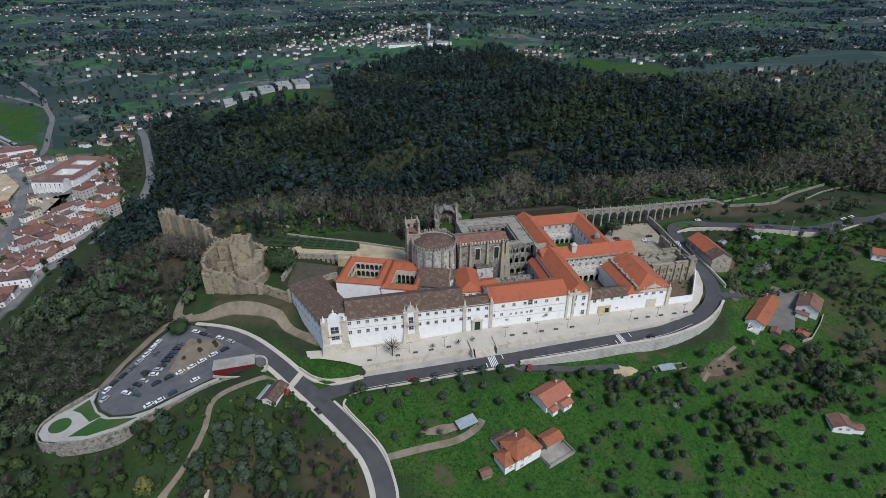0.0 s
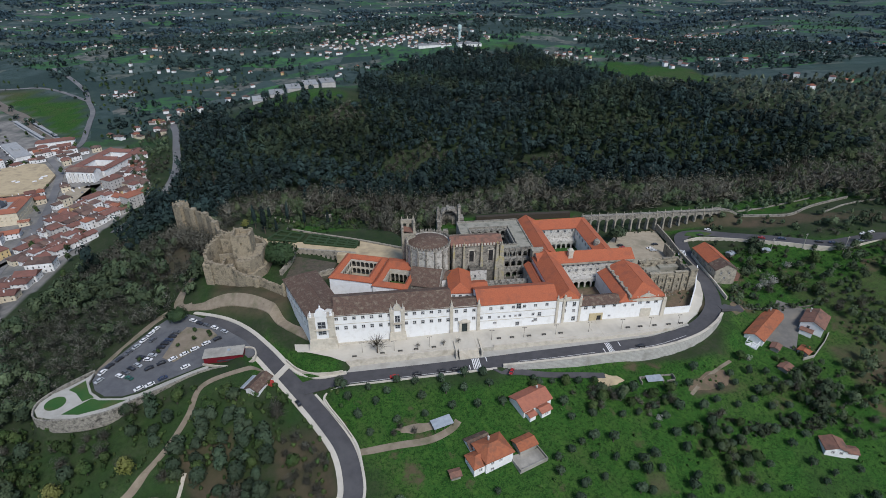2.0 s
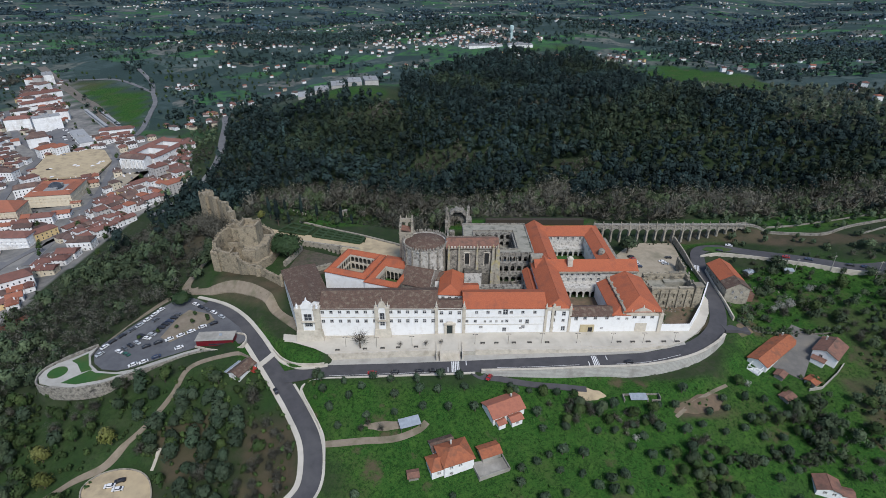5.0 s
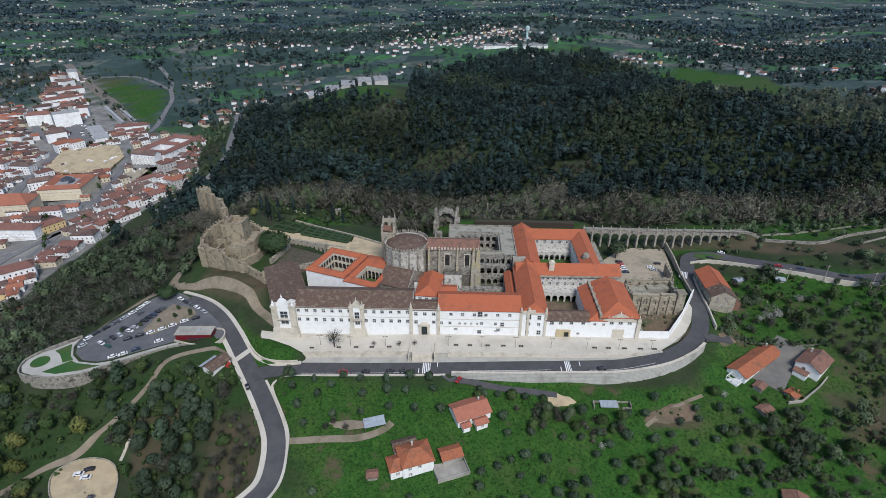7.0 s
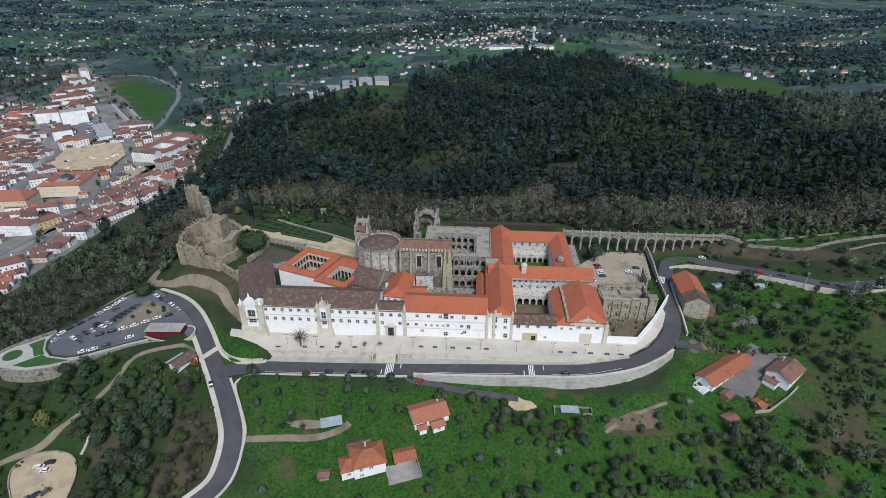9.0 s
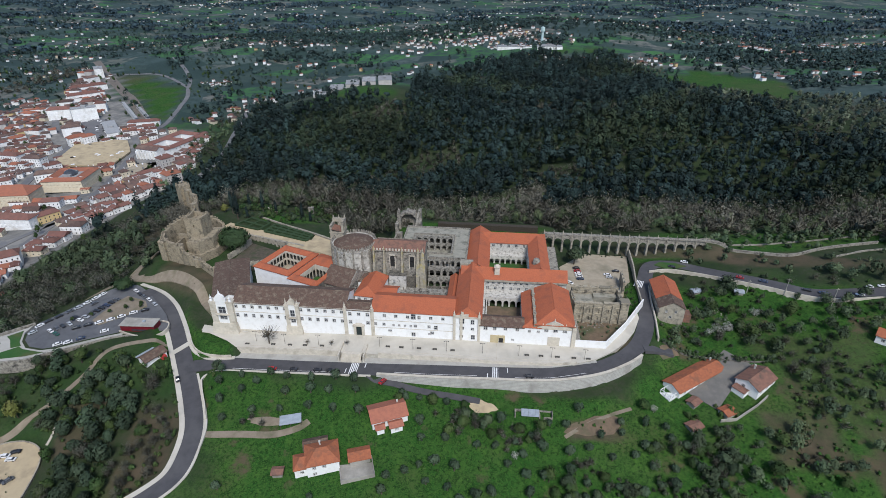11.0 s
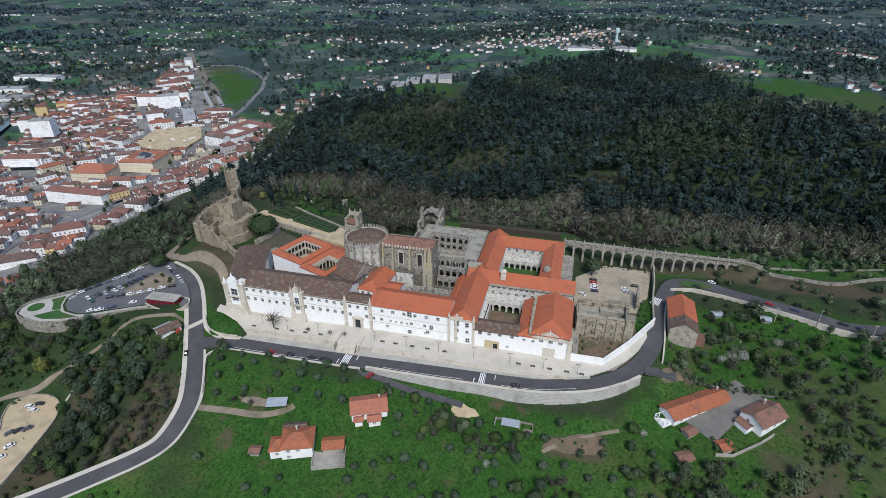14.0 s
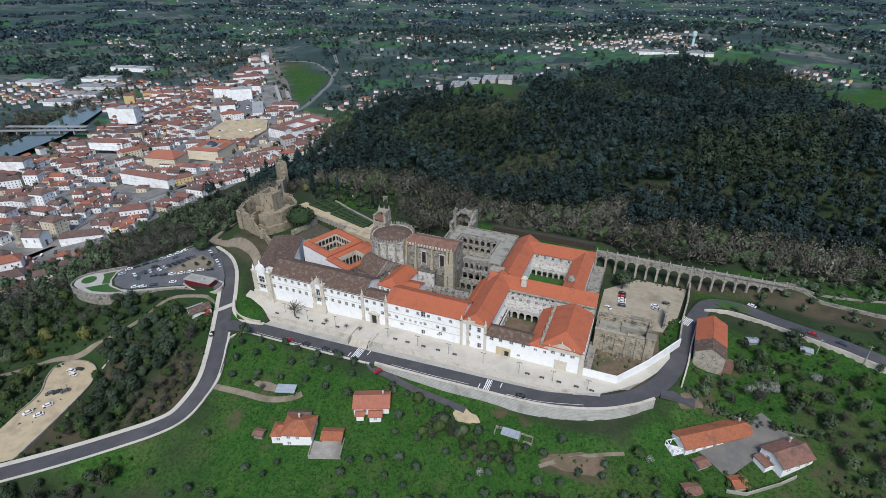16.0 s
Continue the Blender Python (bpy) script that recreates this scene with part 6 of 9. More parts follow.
tagged(s.made("terrace", CONCRETE, None, "", stand(17.6, -80, 20) @ pose(0, 0, 1.3)), "pale concrete house terrace with a low parapet", "terrace")
shed = thing("shed", "open shed with a bluish tin roof", "shed", stand(-15.3, -58.5, 18))
s = Shape()
s.add([(0, 0, 2.6), (9.4, 0, 2.6), (9.4, 5, 3.4), (0, 5, 3.4), (0, 0, 2.45), (9.4, 0, 2.45), (9.4, 5, 3.25), (0, 5, 3.25)], [(0, 1, 2, 3), (7, 6, 5, 4), (0, 4, 5, 1), (1, 5, 6, 2), (2, 6, 7, 3), (3, 7, 4, 0)])
for k in range(14):
    s.box(.3 + k * .67, .4 + k * .67, 0, .1, 2.6, 2.68)
s.made("roof", TIN, shed, "corrugated tin roof")
for x in (.3, 4.7, 9.1):
    for y in (.3, 4.7):
        s = Shape()
        s.box(x - .12, x + .12, y - .12, y + .12, -2, 2.6 + .16 * y)
        s.made("post", BARK, shed)
s = Shape()
s.box(.2, 9.2, 4.7, 4.9, -2, 3.2)
s.made("back_wall", CONCRETE, shed)

h3 = house("long low white farmhouse with a rust-orange tiled roof", stand(165.5, -21.5, 36, 20, 10), 33, 9.5, 3.6, 5.8, ORANGETILE, "x", (0, 0), [("s", u, 1.8, 1.3, 1.4) for u in (4, 9, 19, 24, 29)] + [("s", 14, 1.2, 1.4, 2.2)], base=5, chimney=(31, 7))
walls(h3, -5, 0, 1, 7, -5, .3, WHITE)
s = Shape()
for q in ((-4.9, -4.6, 1.1, 1.4), (-4.9, -4.6, 6.6, 6.9), (-4.9, -4.6, 3.8, 4.1), (-2.4, -2.1, 1.1, 1.4), (-2.4, -2.1, 6.6, 6.9)):
    s.box(*q, .3, 2.5)
s.box(-4.9, 0, 1.1, 1.4, 2.5, 2.75)
s.box(-4.9, 0, 6.6, 6.9, 2.5, 2.75)
s.box(-4.9, -4.6, 1.4, 6.6, 2.5, 2.75)
s.box(-4.95, 0, .98, 1.08, .9, 1.1)
s.made("pergola", WHITE, h3, "white terrace pergola")
h4 = house("white house with a brown-red tiled roof and a yard", stand(200.5, -20.5, 40, 8, 8), 15.5, 11, 5.4, 8.2, NAVE_TILE, "x", (0, 0), [("s", 3, 3.4, 1.3, 1.4), ("s", 8, 3.4, 1.3, 1.4), ("s", 12.5, 3.4, 1.3, 1.4), ("w", 4, 3.4, 1.2, 1.4)], base=5, chimney=(12, 9))
walls(h4, -4, 0, 4, 10, -5, 2.8, WHITE)
roof(h4, -4, -.1, 4, 10, 2.8, 3.5, NAVE_TILE, "y", over=.25)
small = house("small annex with an orange tiled roof at the yard wall", stand(184, -32, 30), 5.5, 5, 2.6, 3.6, ORANGETILE, "x", base=4, wall=CONCRETE, name="outbuilding")
house("small shed with a rusty red roof in the trees", stand(171, -27, 40), 5, 4, 2.2, 3.0, NAVE_TILE, "x", base=3, wall=CONCRETE, name="outbuilding")
house("small ruined shed with a rusty red roof", stand(167, -40, 30), 6, 4.5, 2.0, 2.8, NAVE_TILE, "x", base=3, wall=CONCRETE, name="outbuilding")
s = Shape()
ribbon(s, smooth_line([(176, -22, 0), (186, -10, 0), (196, 0, 0), (201, 5, 0)], 6), 7.5, 7.5, .3, 1.5, 0, True)
structure(s.made("pavement_yard", mat("worn_yard", (.16, .15, .135), (.12, .115, .105), .3, c3=(.2, .18, .15), scale3=.15, bump=.2)), "grey concrete farm yard", "yard")
s = Shape()
ribbon(s, [Vector(p) for p in ((181, -33, 0), (188, -32, 0), (200, -24, 0), (206, -19, 0))], .2, .2, 1.6, 3, 0, True)
structure(s.made("wall_farm", CONCRETE), "grey concrete garden wall of the farm", "wall")

h5 = thing("stone_house", "tall bare stone house with a red and brown tiled roof", "house", pose(166.3, 29.5, -1, 0, 0, -3))
walls(h5, 0, 13.5, 0, 28, -4, 7.6, STONE, [("s", 4, 5, 1, 1.4), ("s", 9, 5, 1, 1.4), ("s", 6.5, 1.6, 1.2, 1.4)] + row("w", 5, 23, 4, 4.6, 1, 1.4))
roof(h5, 0, 13.5, 9, 28, 7.6, 11.6, RED, "y", gable=STONE, label="new orange-red tiled roof half")
roof(h5, 0, 13.5, 0, 9.2, 7.4, 11.4, BROWN, "y", gable=STONE, label="old brown tiled roof half")
s = Shape()
s.add([(.1, .1, 7.5), (13.4, .1, 7.5), (6.75, .1, 11.2), (.1, .5, 7.5), (13.4, .5, 7.5), (6.75, .5, 11.2)], [(0, 1, 2), (5, 4, 3), (1, 4, 5, 2), (0, 2, 5, 3)])
s.made("gable", STONE, h5)
walls(h5, 13.5, 18, 2, 7, -4, 2.5, NAVE_TILE)
s = Shape()
ribbon(s, smooth_line([(161.8, 9, .2), (164.3, 26, .4), (166, 44, .8), (168, 58, 1.2)]), .35, .35, 1.1, 4)
structure(s.made("wall_roadside", PALE), "low pale stone roadside wall", "wall")
s = Shape()
ribbon(s, smooth_line([(172, 75, 1.6), (184, 77, 2.4), (196, 73, 3.4), (207, 67.5, 4.6), (229, 55.5, 7), (256, 42, 9), (290, 44, 11)]), .3, .3, 1.0, 4)
structure(s.made("wall_upper_road", PALE), "pale stone parapet along the upper road", "parapet")
s = Shape()
ribbon(s, smooth_line([(164, 9, 0), (181, 5, 0), (208, 2, 0), (214, 3, 0)], 6), .3, .3, .7, 2.5, 0, True)
structure(s.made("wall_field", BLACKSTONE), "dark dry stone field wall", "wall")
s = Shape()
ribbon(s, smooth_line([(212, 106, 0), (226, 102, 0), (245, 96, 0), (262, 92, 0), (284, 100, 0), (320, 108, 0)], 6), .5, .5, 1.8, 4, 0, True)
structure(s.made("wall_slope", GREYSTONE), "old stone terrace wall above the road", "wall")
for k, pts in enumerate(([(205, 113), (240, 109), (275, 113), (330, 124)], [(285, 88), (310, 96), (345, 100)])):
    s = Shape()
    ribbon(s, smooth_line([(x_, y_, 0) for x_, y_ in pts], 8), .35, .35, 1.1, 2.5, 0, True)
    s.v = [(x_ + random.uniform(-.1, .1), y_ + random.uniform(-.1, .1), z_ + random.uniform(-.2, .2)) for x_, y_, z_ in s.v]
    structure(s.made("wall_terrace", GREYSTONE), "low dry stone terrace wall on the slope", "wall")
for x_, y_, t_ in ((193, 54, 20), (215, 53.5, -10)):
    house("small shed with a pale tin roof among bushes", stand(x_, y_, t_), 4.5, 3.4, 2.0, 2.6, TIN, "x", base=3, wall=CONCRETE, name="shed")
s = Shape()
s.prism([(177, 83.5), (183, 79.5), (192, 79.5), (196, 81.5), (190, 85.5), (181, 87)], [1, 1.5, 2, 2.4, 2, 1.4], [2.2, 2.6, 3.2, 3.6, 3.2, 2.4])
structure(s.made("grass_island", GRASS), "grassy traffic island at the road bend", "traffic island")
house("white house with an orange roof beside a field", stand(266, 12, -38), 13, 8.5, 4.2, 6.6, ORANGETILE, "x", (0, 0), [("s", 3, 2.2, 1.2, 1.2), ("s", 9, 2.2, 1.2, 1.2)], base=5)
h6 = house("small white house with a red-brown roof in the lower field", stand(157, -81.5, -18), 9, 7, 3.4, 5.4, NAVE_TILE, "y", (0, 0), [("s", 3, 2, 1.1, 1.1), ("s", 6.4, 2, 1.1, 1.1)], base=5)
walls(h6, 9, 14, .5, 5, -5, 2.2, WHITE)
roof(h6, 9, 14, .5, 5, 2.2, 3.2, NAVE_TILE, "x", over=.3)
hk = house("small cottage with a brown roof among the trees", stand(-94, -30, 62), 11, 6.5, 3.2, 5.2, BROWN, "x", (0, 0), [("w", 3, 2, 1, 1)], base=4)
walls(hk, 7.4, 9.8, -1.8, 0, -4, 2.2, mat("red_paint", (0.42, 0.05, 0.04), (0.35, 0.05, 0.04), 1, bump=.1), name="annex_wall")
roof(hk, 0, 9, 6.4, 9.4, 2.4, 2.9, TIN, "x", over=.2, name="tin_roof", label="bluish tin lean-to roof")
house("tiny ruined brick hut on the slope", stand(-11, -80, 10), 4, 3.2, 2.2, 2.9, NAVE_TILE, "x", base=3, wall=CONCRETE, name="outbuilding")

old = thing("ruined_shed", "long ruined field shed with a patched tin roof", "shed", stand(88, -41.5, 0))
Shape().box(0, 17, 3.2, 3.6, -2, 1.9).box(0, .4, 0, 3.2, -2, 1.6).box(11, 11.4, 0, 3.2, -2, 1.7).box(16.6, 17, 0, 3.2, -2, 2.6).box(13, 16.6, 0, .4, -2, 1.2).made("wall", GREYSTONE, old, "tumbled stone walls")
for k in range(5):
    s = Shape()
    s.add([(3 + k * 1.6, -.2, 1.5), (4.55 + k * 1.6, -.2, 1.5), (4.55 + k * 1.6, 3.8, 2.1), (3 + k * 1.6, 3.8, 2.1), (3 + k * 1.6, -.2, 1.42), (4.55 + k * 1.6, -.2, 1.42), (4.55 + k * 1.6, 3.8, 2.02), (3 + k * 1.6, 3.8, 2.02)], [(0, 1, 2, 3), (7, 6, 5, 4), (0, 4, 5, 1), (1, 5, 6, 2), (2, 6, 7, 3), (3, 7, 4, 0)])
    s.made("tin_sheet", TIN, old)
rub = random.Random(5)
s = Shape()
for k in range(120):
    x_, y_ = (min(max(rub.gauss(128, 5), 119), 140), min(max(rub.gauss(20, 2.5), 10), 24)) if k < 70 else (rub.uniform(186, 206), rub.uniform(36, 43))
    z_, q = (-.6 if k < 70 else gz(x_, y_)), rub.uniform(.12, .45)
    s.box(x_ - q, x_ + q, y_ - q * .8, y_ + q * .8, z_ - .2, z_ + q * .9, 0, q * .25)
tagged(s.made("rubble", GREYSTONE), "scattered blocks of fallen stone", "rubble", kind="stuff")
# low building with a red front at the car park
kiosk = thing("visitor_pavilion", "low pavilion with a dark red front and a flat gravel roof", "pavilion", pose(-123.5, -5.2, -5, 0, 0, 3))
s = Shape()
s.box(0, 18.5, 0, 6.5, -4, 3.6)
s.made("wall", mat("dark_red_panels", (0.16, 0.012, 0.02), (0.12, 0.01, 0.016), .8, rough=.5, bump=.05), kiosk, "dark red panelled front")
s = Shape()
s.box(-.4, 18.9, -.5, 7, 3.6, 3.95)
s.made("flat_roof", CONCRETE, kiosk, "pale gravel flat roof")
s = Shape()
s.box(6, 17.5, -.06, 0, .4, 1.3)
s.made("glazing", GLASS, kiosk)
s = Shape()
s.box(11, 12.4, 3, 4.2, 3.95, 4.6)
s.made("roof_vent", TIN, kiosk)
s = Shape()
ribbon(s, smooth_line([(-124, -6, -5.4), (-113, -9, -5.4), (-102.5, -8, -5.4), (-99.5, -2, -5.4), (-102, 4, -5.4), (-110, 5, -5.4)]), .3, .3, 1.4, 5)
structure(s.made("wall_pavilion", PALE), "pale curved wall round the pavilion", "wall")
s = Shape()
s.prism([(-121, -9), (-103, -8.6), (-93, -10.5), (-99, -13.5), (-112, -13), (-122, -12)], [-8] * 6, [-6.0, -6.2, -7.0, -7.4, -7.0, -6.6])
structure(s.made("grass_verge", GRASS), "green verge below the pavilion", "lawn")

# ---------------------------------------------------------------- cars, lamps, markings
def paint(name, c):
    return mat(name, c, tuple(k * .85 for k in c), .5, rough=.3, bump=0, spec=.5)


PAINTS = [paint("white_paint", (.75, .75, .75)), paint("silver_paint", (.42, .44, .46)), paint("black_paint", (.02, .02, .024)), paint("dark_blue_paint", (.03, .045, .09)), paint("grey_paint", (.10, .105, .115)), paint("red_paint_gloss", (.35, .02, .02)), paint("green_paint", (.02, .10, .07))]
PAINT_WORDS = ["white", "silver", "black", "dark blue", "dark grey", "red", "dark green"]
RUBBER = mat("rubber", (.02, .02, .02), (.03, .03, .03), 3, bump=0)
CARS = {}


def car_master(k):
    c = Shape()
    prof = [(-2.15, .35), (-2.15, .78), (-1.95, .9), (-1.1, .98), (1.35, .98), (2.0, .92), (2.15, .7), (2.15, .35)]
    for y0, y1 in ((-.86, .86),):
        n = len(prof)
        v = [(x, y0, z) for x, z in prof] + [(x, y1, z) for x, z in prof]
        c.add(v, [tuple(range(n)), tuple(range(2 * n - 1, n - 1, -1))] + [(i, n + i, n + (i + 1) % n, (i + 1) % n) for i in range(n)])
    roofp = [(-.75, 1.42), (.95, 1.42)]
    c.add([(-.8, -.66, 1.40), (1.0, -.66, 1.40), (1.0, .66, 1.40), (-.8, .66, 1.40), (-.7, -.6, 1.47), (.9, -.6, 1.47), (.9, .6, 1.47), (-.7, .6, 1.47)], [(3, 2, 1, 0), (4, 5, 6, 7), (0, 1, 5, 4), (1, 2, 6, 5), (2, 3, 7, 6), (3, 0, 4, 7)])
    g = Shape()
    g.add([(-1.25, -.8, .96), (1.65, -.8, .96), (1.65, .8, .96), (-1.25, .8, .96), (-.8, -.65, 1.41), (1.0, -.65, 1.41), (1.0, .65, 1.41), (-.8, .65, 1.41)], [(0, 1, 5, 4), (1, 2, 6, 5), (2, 3, 7, 6), (3, 0, 4, 7)])
    w = Shape()
    w.lathe(0, 0, [(.31, -.1), (.33, -.06), (.33, .06), (.31, .1)], 12)
    w.turned(Matrix.Rotation(radians(90), 4, 'X'))
    lamp = Shape().box(-.05, .05, -.2, .2, 0, .14)
    return [mesh_data("car_body", c.v, c.f, PAINTS[k]), mesh_data("car_glass", g.v, g.f, GLASS), mesh_data("wheel", w.v, w.f, RUBBER), mesh_data("headlight", lamp.v, lamp.f, FRAME)]


def car(x, y, turn, k, place, z=None):
    if k not in CARS:
        CARS[k] = car_master(k)
    b, g, w, l = CARS[k]
    t = thing("car", f"{PAINT_WORDS[k]} hatchback car parked {place}", "car", pose(x, y, (gz(x, y) + .1) if z is None else z, 0, 0, turn), "parked cars")
    shared("body", b, t, Matrix())
    shared("greenhouse", g, t, Matrix())
    for wx in (-1.3, 1.35):
        for wy in (-.82, .82):
            shared("wheel", w, t, pose(wx, wy, .33))
    for ly in (-.6, .6):
        shared("headlight", l, t, pose(-2.14, ly, .62))


rng = random.Random(4)


def pick():
    return rng.choice([0, 0, 0, 1, 1, 2, 2, 3, 4, 4])


def car_row(ax, ay, bx, by, n, turn, place, z, skip=()):
    for i in range(n):
        if i in skip:
            continue
        k = i / max(1, n - 1)
        car(ax + (bx - ax) * k + rng.uniform(-.2, .2), ay + (by - ay) * k + rng.uniform(-.2, .2), turn + rng.uniform(-3, 3) + rng.choice([0, 180]), pick(), place, z)


LOT = "in the asphalt car park"
# each row of the car park: start, end, turn of the cars, colours along the row
for places, turn in ((((-156.2, 26.8, 0), (-157.6, 22.4, 0), (-159.3, 17.3, 0), (-161.2, 12.3, 1), (-163.4, 7.9, 4), (-166.0, 3.1, 2), (-168.6, -1.6, 2), (-170.2, -6.1, 0), (-169.4, -12.0, 1)), 62),
                     (((-154.9, 17.2, 4),), 62),
                     (((-144.7, 22.3, 4), (-145.5, 19.0, 2), (-146.6, 16.0, 3), (-147.7, 13.2, 2), (-148.7, 10.3, 2), (-149.8, 7.4, 4), (-150.8, 4.2, 1), (-151.9, 1.0, 0), (-156.1, 3.2, 2)), -8),
                     (((-161.0, -9.8, 0), (-159.3, -7.4, 4), (-157.6, -5.0, 2), (-155.2, -2.8, 1), (-156.1, -11.9, 6)), -30),
                     (((-121.5, 13.7, 2), (-126.5, 10.6, 0), (-131.1, 6.6, 0), (-135.2, 3.2, 0), (-139.8, 0.0, 0), (-144.5, -2.7, 2), (-149.1, -5.8, 2), (-131.8, -7.0, 0), (-140.2, -14.1, 3), (-144.7, -17.9, 0), (-148.9, -20.0, 0)), 36),
                     (((-138.7, 32.3, 0), (-134.6, 29.3, 2), (-130.4, 27.0, 4), (-125.4, 24.1, 0), (-119.4, 19.9, 1)), -32)):
    for x, y, k in places:
        car(x, y, turn + rng.uniform(-4, 4) + rng.choice([0, 180]), k, LOT, -4.78)
for x, k in ((-31, 5), (-20, 2), (-8, 2), (-1.5, 2)):
    car(x, -25.6, 1, k, "at the kerb below the plaza", -6.15 + (x + 31) * .043)
car(94.5, -23.5, 2, 2, "on the road by the crossing", -2.0)
car(25.5, -31, 60, 5, "by the field gate", -4.6)
car(-75.5, -35, 122, 2, "driving down the hill road", -8.65)
for x, y, t, k in ((-134, -77.5, 10, 0), (-131, -75, 20, 2), (-130, -79, 10, 0), (-125.5, -91, 60, 2), (-122.5, -89, 60, 4), (-128, -93, 60, 4), (-121, -99, 60, 0), (-125, -106, 70, 0), (-119, -105, 60, 0)):
    car(x, y, t, k, "on the gravel car park", -19.58)
for x, y, t, k in ((128.4, 79, 5, 2), (128.6, 75.6, 5, 5), (128.8, 72.4, 5, 0), (129, 69.4, 5, 0), (129.4, 66, 5, 3), (146.6, 72.4, -10, 0), (147.6, 69.4, -10, 1), (152.6, 77.4, 0, 2), (122.5, 61, -40, 0)):
    car(x, y, t, k, "in the gravel yard", -.73)
for x, y, t, k in ((196, 86.5, -25, 0), (221, 65, -28, 5), (232, 60, -28, 3), (251, 50.5, -25, 2), (258, 47.5, -15, 3), (276, 46, 0, 0), (285, 54, 10, 0), (292, 55, 10, 0), (187, 80.5, -20, 2)):
    car(x, y, t, k, "on the upper road", gz(x, y) + .2)

# crossings and lane lines
def stripes(x, y, n, dx, turn, z, label="white painted zebra crossing on the asphalt"):
    t = thing("crossing", label, "road marking", pose(x, y, z, 0, 0, turn), kind="structure")
    me = Shape().box(-.25, .25, -3.9, 3.9, 0, .02)
    dm = mesh_data("stripe", me.v, me.f, LINE)
    for i in range(n):
        shared("stripe", dm, t, pose(i * dx, 0, 0))


stripes(8, -23.2, 6, .85, 0, -4.2)
stripes(77.5, -22, 6, .85, 0, -2.2)
stripes(161, 62, 6, .85, -22, 1.3)
s = Shape()
ribbon(s, smooth_line([(-82.5, -8.5, -7.0), (-88.5, -17.6, -7.9)]), 1.6, 1.6, .36, .3)
structure(s.made("crossing_pale", PAVING), "raised pale stone crossing on the hill road", "crossing")
for i, (pts, w) in enumerate(((((-52, -26, -7.1), (-20, -26.4, -5.6), (2, -26.4, -4.6)), .08), (((30, -25, -3.5), (50, -25.2, -2.9), (70, -24.6, -2.4)), .08), (((88, -24.6, -2.1), (104, -23.4, -1.9), (122, -18.4, -1.75)), .08), (((6, -26.8, -4.4), (6, -23.6, -4.4)), .2), (((15, -22.6, -4.0), (15, -19.4, -4.0)), .2), (((75, -25.8, -2.3), (75, -22.4, -2.3)), .2), (((84.5, -21.5, -2.15), (84.5, -18.4, -2.15)), .2))):
    s = Shape()
    ribbon(s, smooth_line(pts), w, w, .21, .04)
    structure(s.made("line_white", LINE), "white painted line on the road", "road marking")

# street lamps, benches and planters of the plaza
lamp = thing("street_lamp", "slim dark street lamp on the pale plaza", "lamp", pose(-46, -8, -3.7), "plaza lamps")
s = Shape()
s.lathe(0, 0, [(.12, 0), (.08, 6.2)], 8)
s.made("pole", GREYSTONE, lamp)
s = Shape()
s.box(-1.1, 1.1, -.12, .12, 6.2, 6.32)
s.made("arm", GREYSTONE, lamp)
for x in (-.95, .95):
    s = Shape()
    s.box(x - .3, x + .3, -.18, .18, 6.05, 6.2)
    s.made("lantern", GLASS, lamp)
for x in (-30, -12, 20, 37, 54, 72, 90, 106, 122):
    copy_thing(lamp, pose(x, -9.5, float(plaza_z(np.array([x]))[0])))
PLANTER = mat("dark_planter", (.055, .05, .045), (.09, .085, .075), 2, bump=.2)
bench = thing("stone_bench", "low dark stone bench on the pale plaza", "bench", pose(-50, -10.5, -3.95), "plaza benches")
s = Shape()
s.box(-1.1, 1.1, -.45, .45, .35, .6)
s.made("seat", PLANTER, bench)
for x in (-.8, .8):
    s = Shape()
    s.box(x - .2, x + .2, -.35, .35, -.3, .35)
    s.made("support", PLANTER, bench)
for x in (-36, -27, -19, -10, 24, 31, 40, 48, 57, 94, 101, 109, 117, 124):
    y = -10.5 if x < 20 else -9.0
    copy_thing(bench, pose(x, y, float(plaza_z(np.array([x]))[0]) + .05))
steps_thing = thing("plaza_stairs", "wide pale stone stairs from the road to the plaza", "stairs", pose(7, -18.4, -4.2))
for k in range(8):
    s = Shape()
    s.box(-5, 5, -.6 + k * .42, 4.2, -1, .36 + k * .36)
    s.made("step", PALE, steps_thing)
for x in (0.6, 13.4):
    s = Shape()
    s.box(x - .3, x + .3, -18.4, -8, -4.5, -.6)
    structure(s.made("wall_ramp", PALE), "low pale cheek wall beside the stairs", "wall")
# tall poles beside the upper road
for x, y, h in ((222, 55, 9), (239, 49, 12), (258, 38, 13)):
    p = thing("utility_pole", "grey concrete utility pole beside the upper road", "pole", pose(x, y, gz(x, y) - .3), "utility poles")
    s = Shape()
    s.lathe(0, 0, [(.24, 0), (.14, h)], 8)
    s.made("pole", CONCRETE, p)
    s = Shape()
    s.box(-1, 1, -.08, .08, h - .8, h - .6)
    s.made("crossarm", CONCRETE, p)

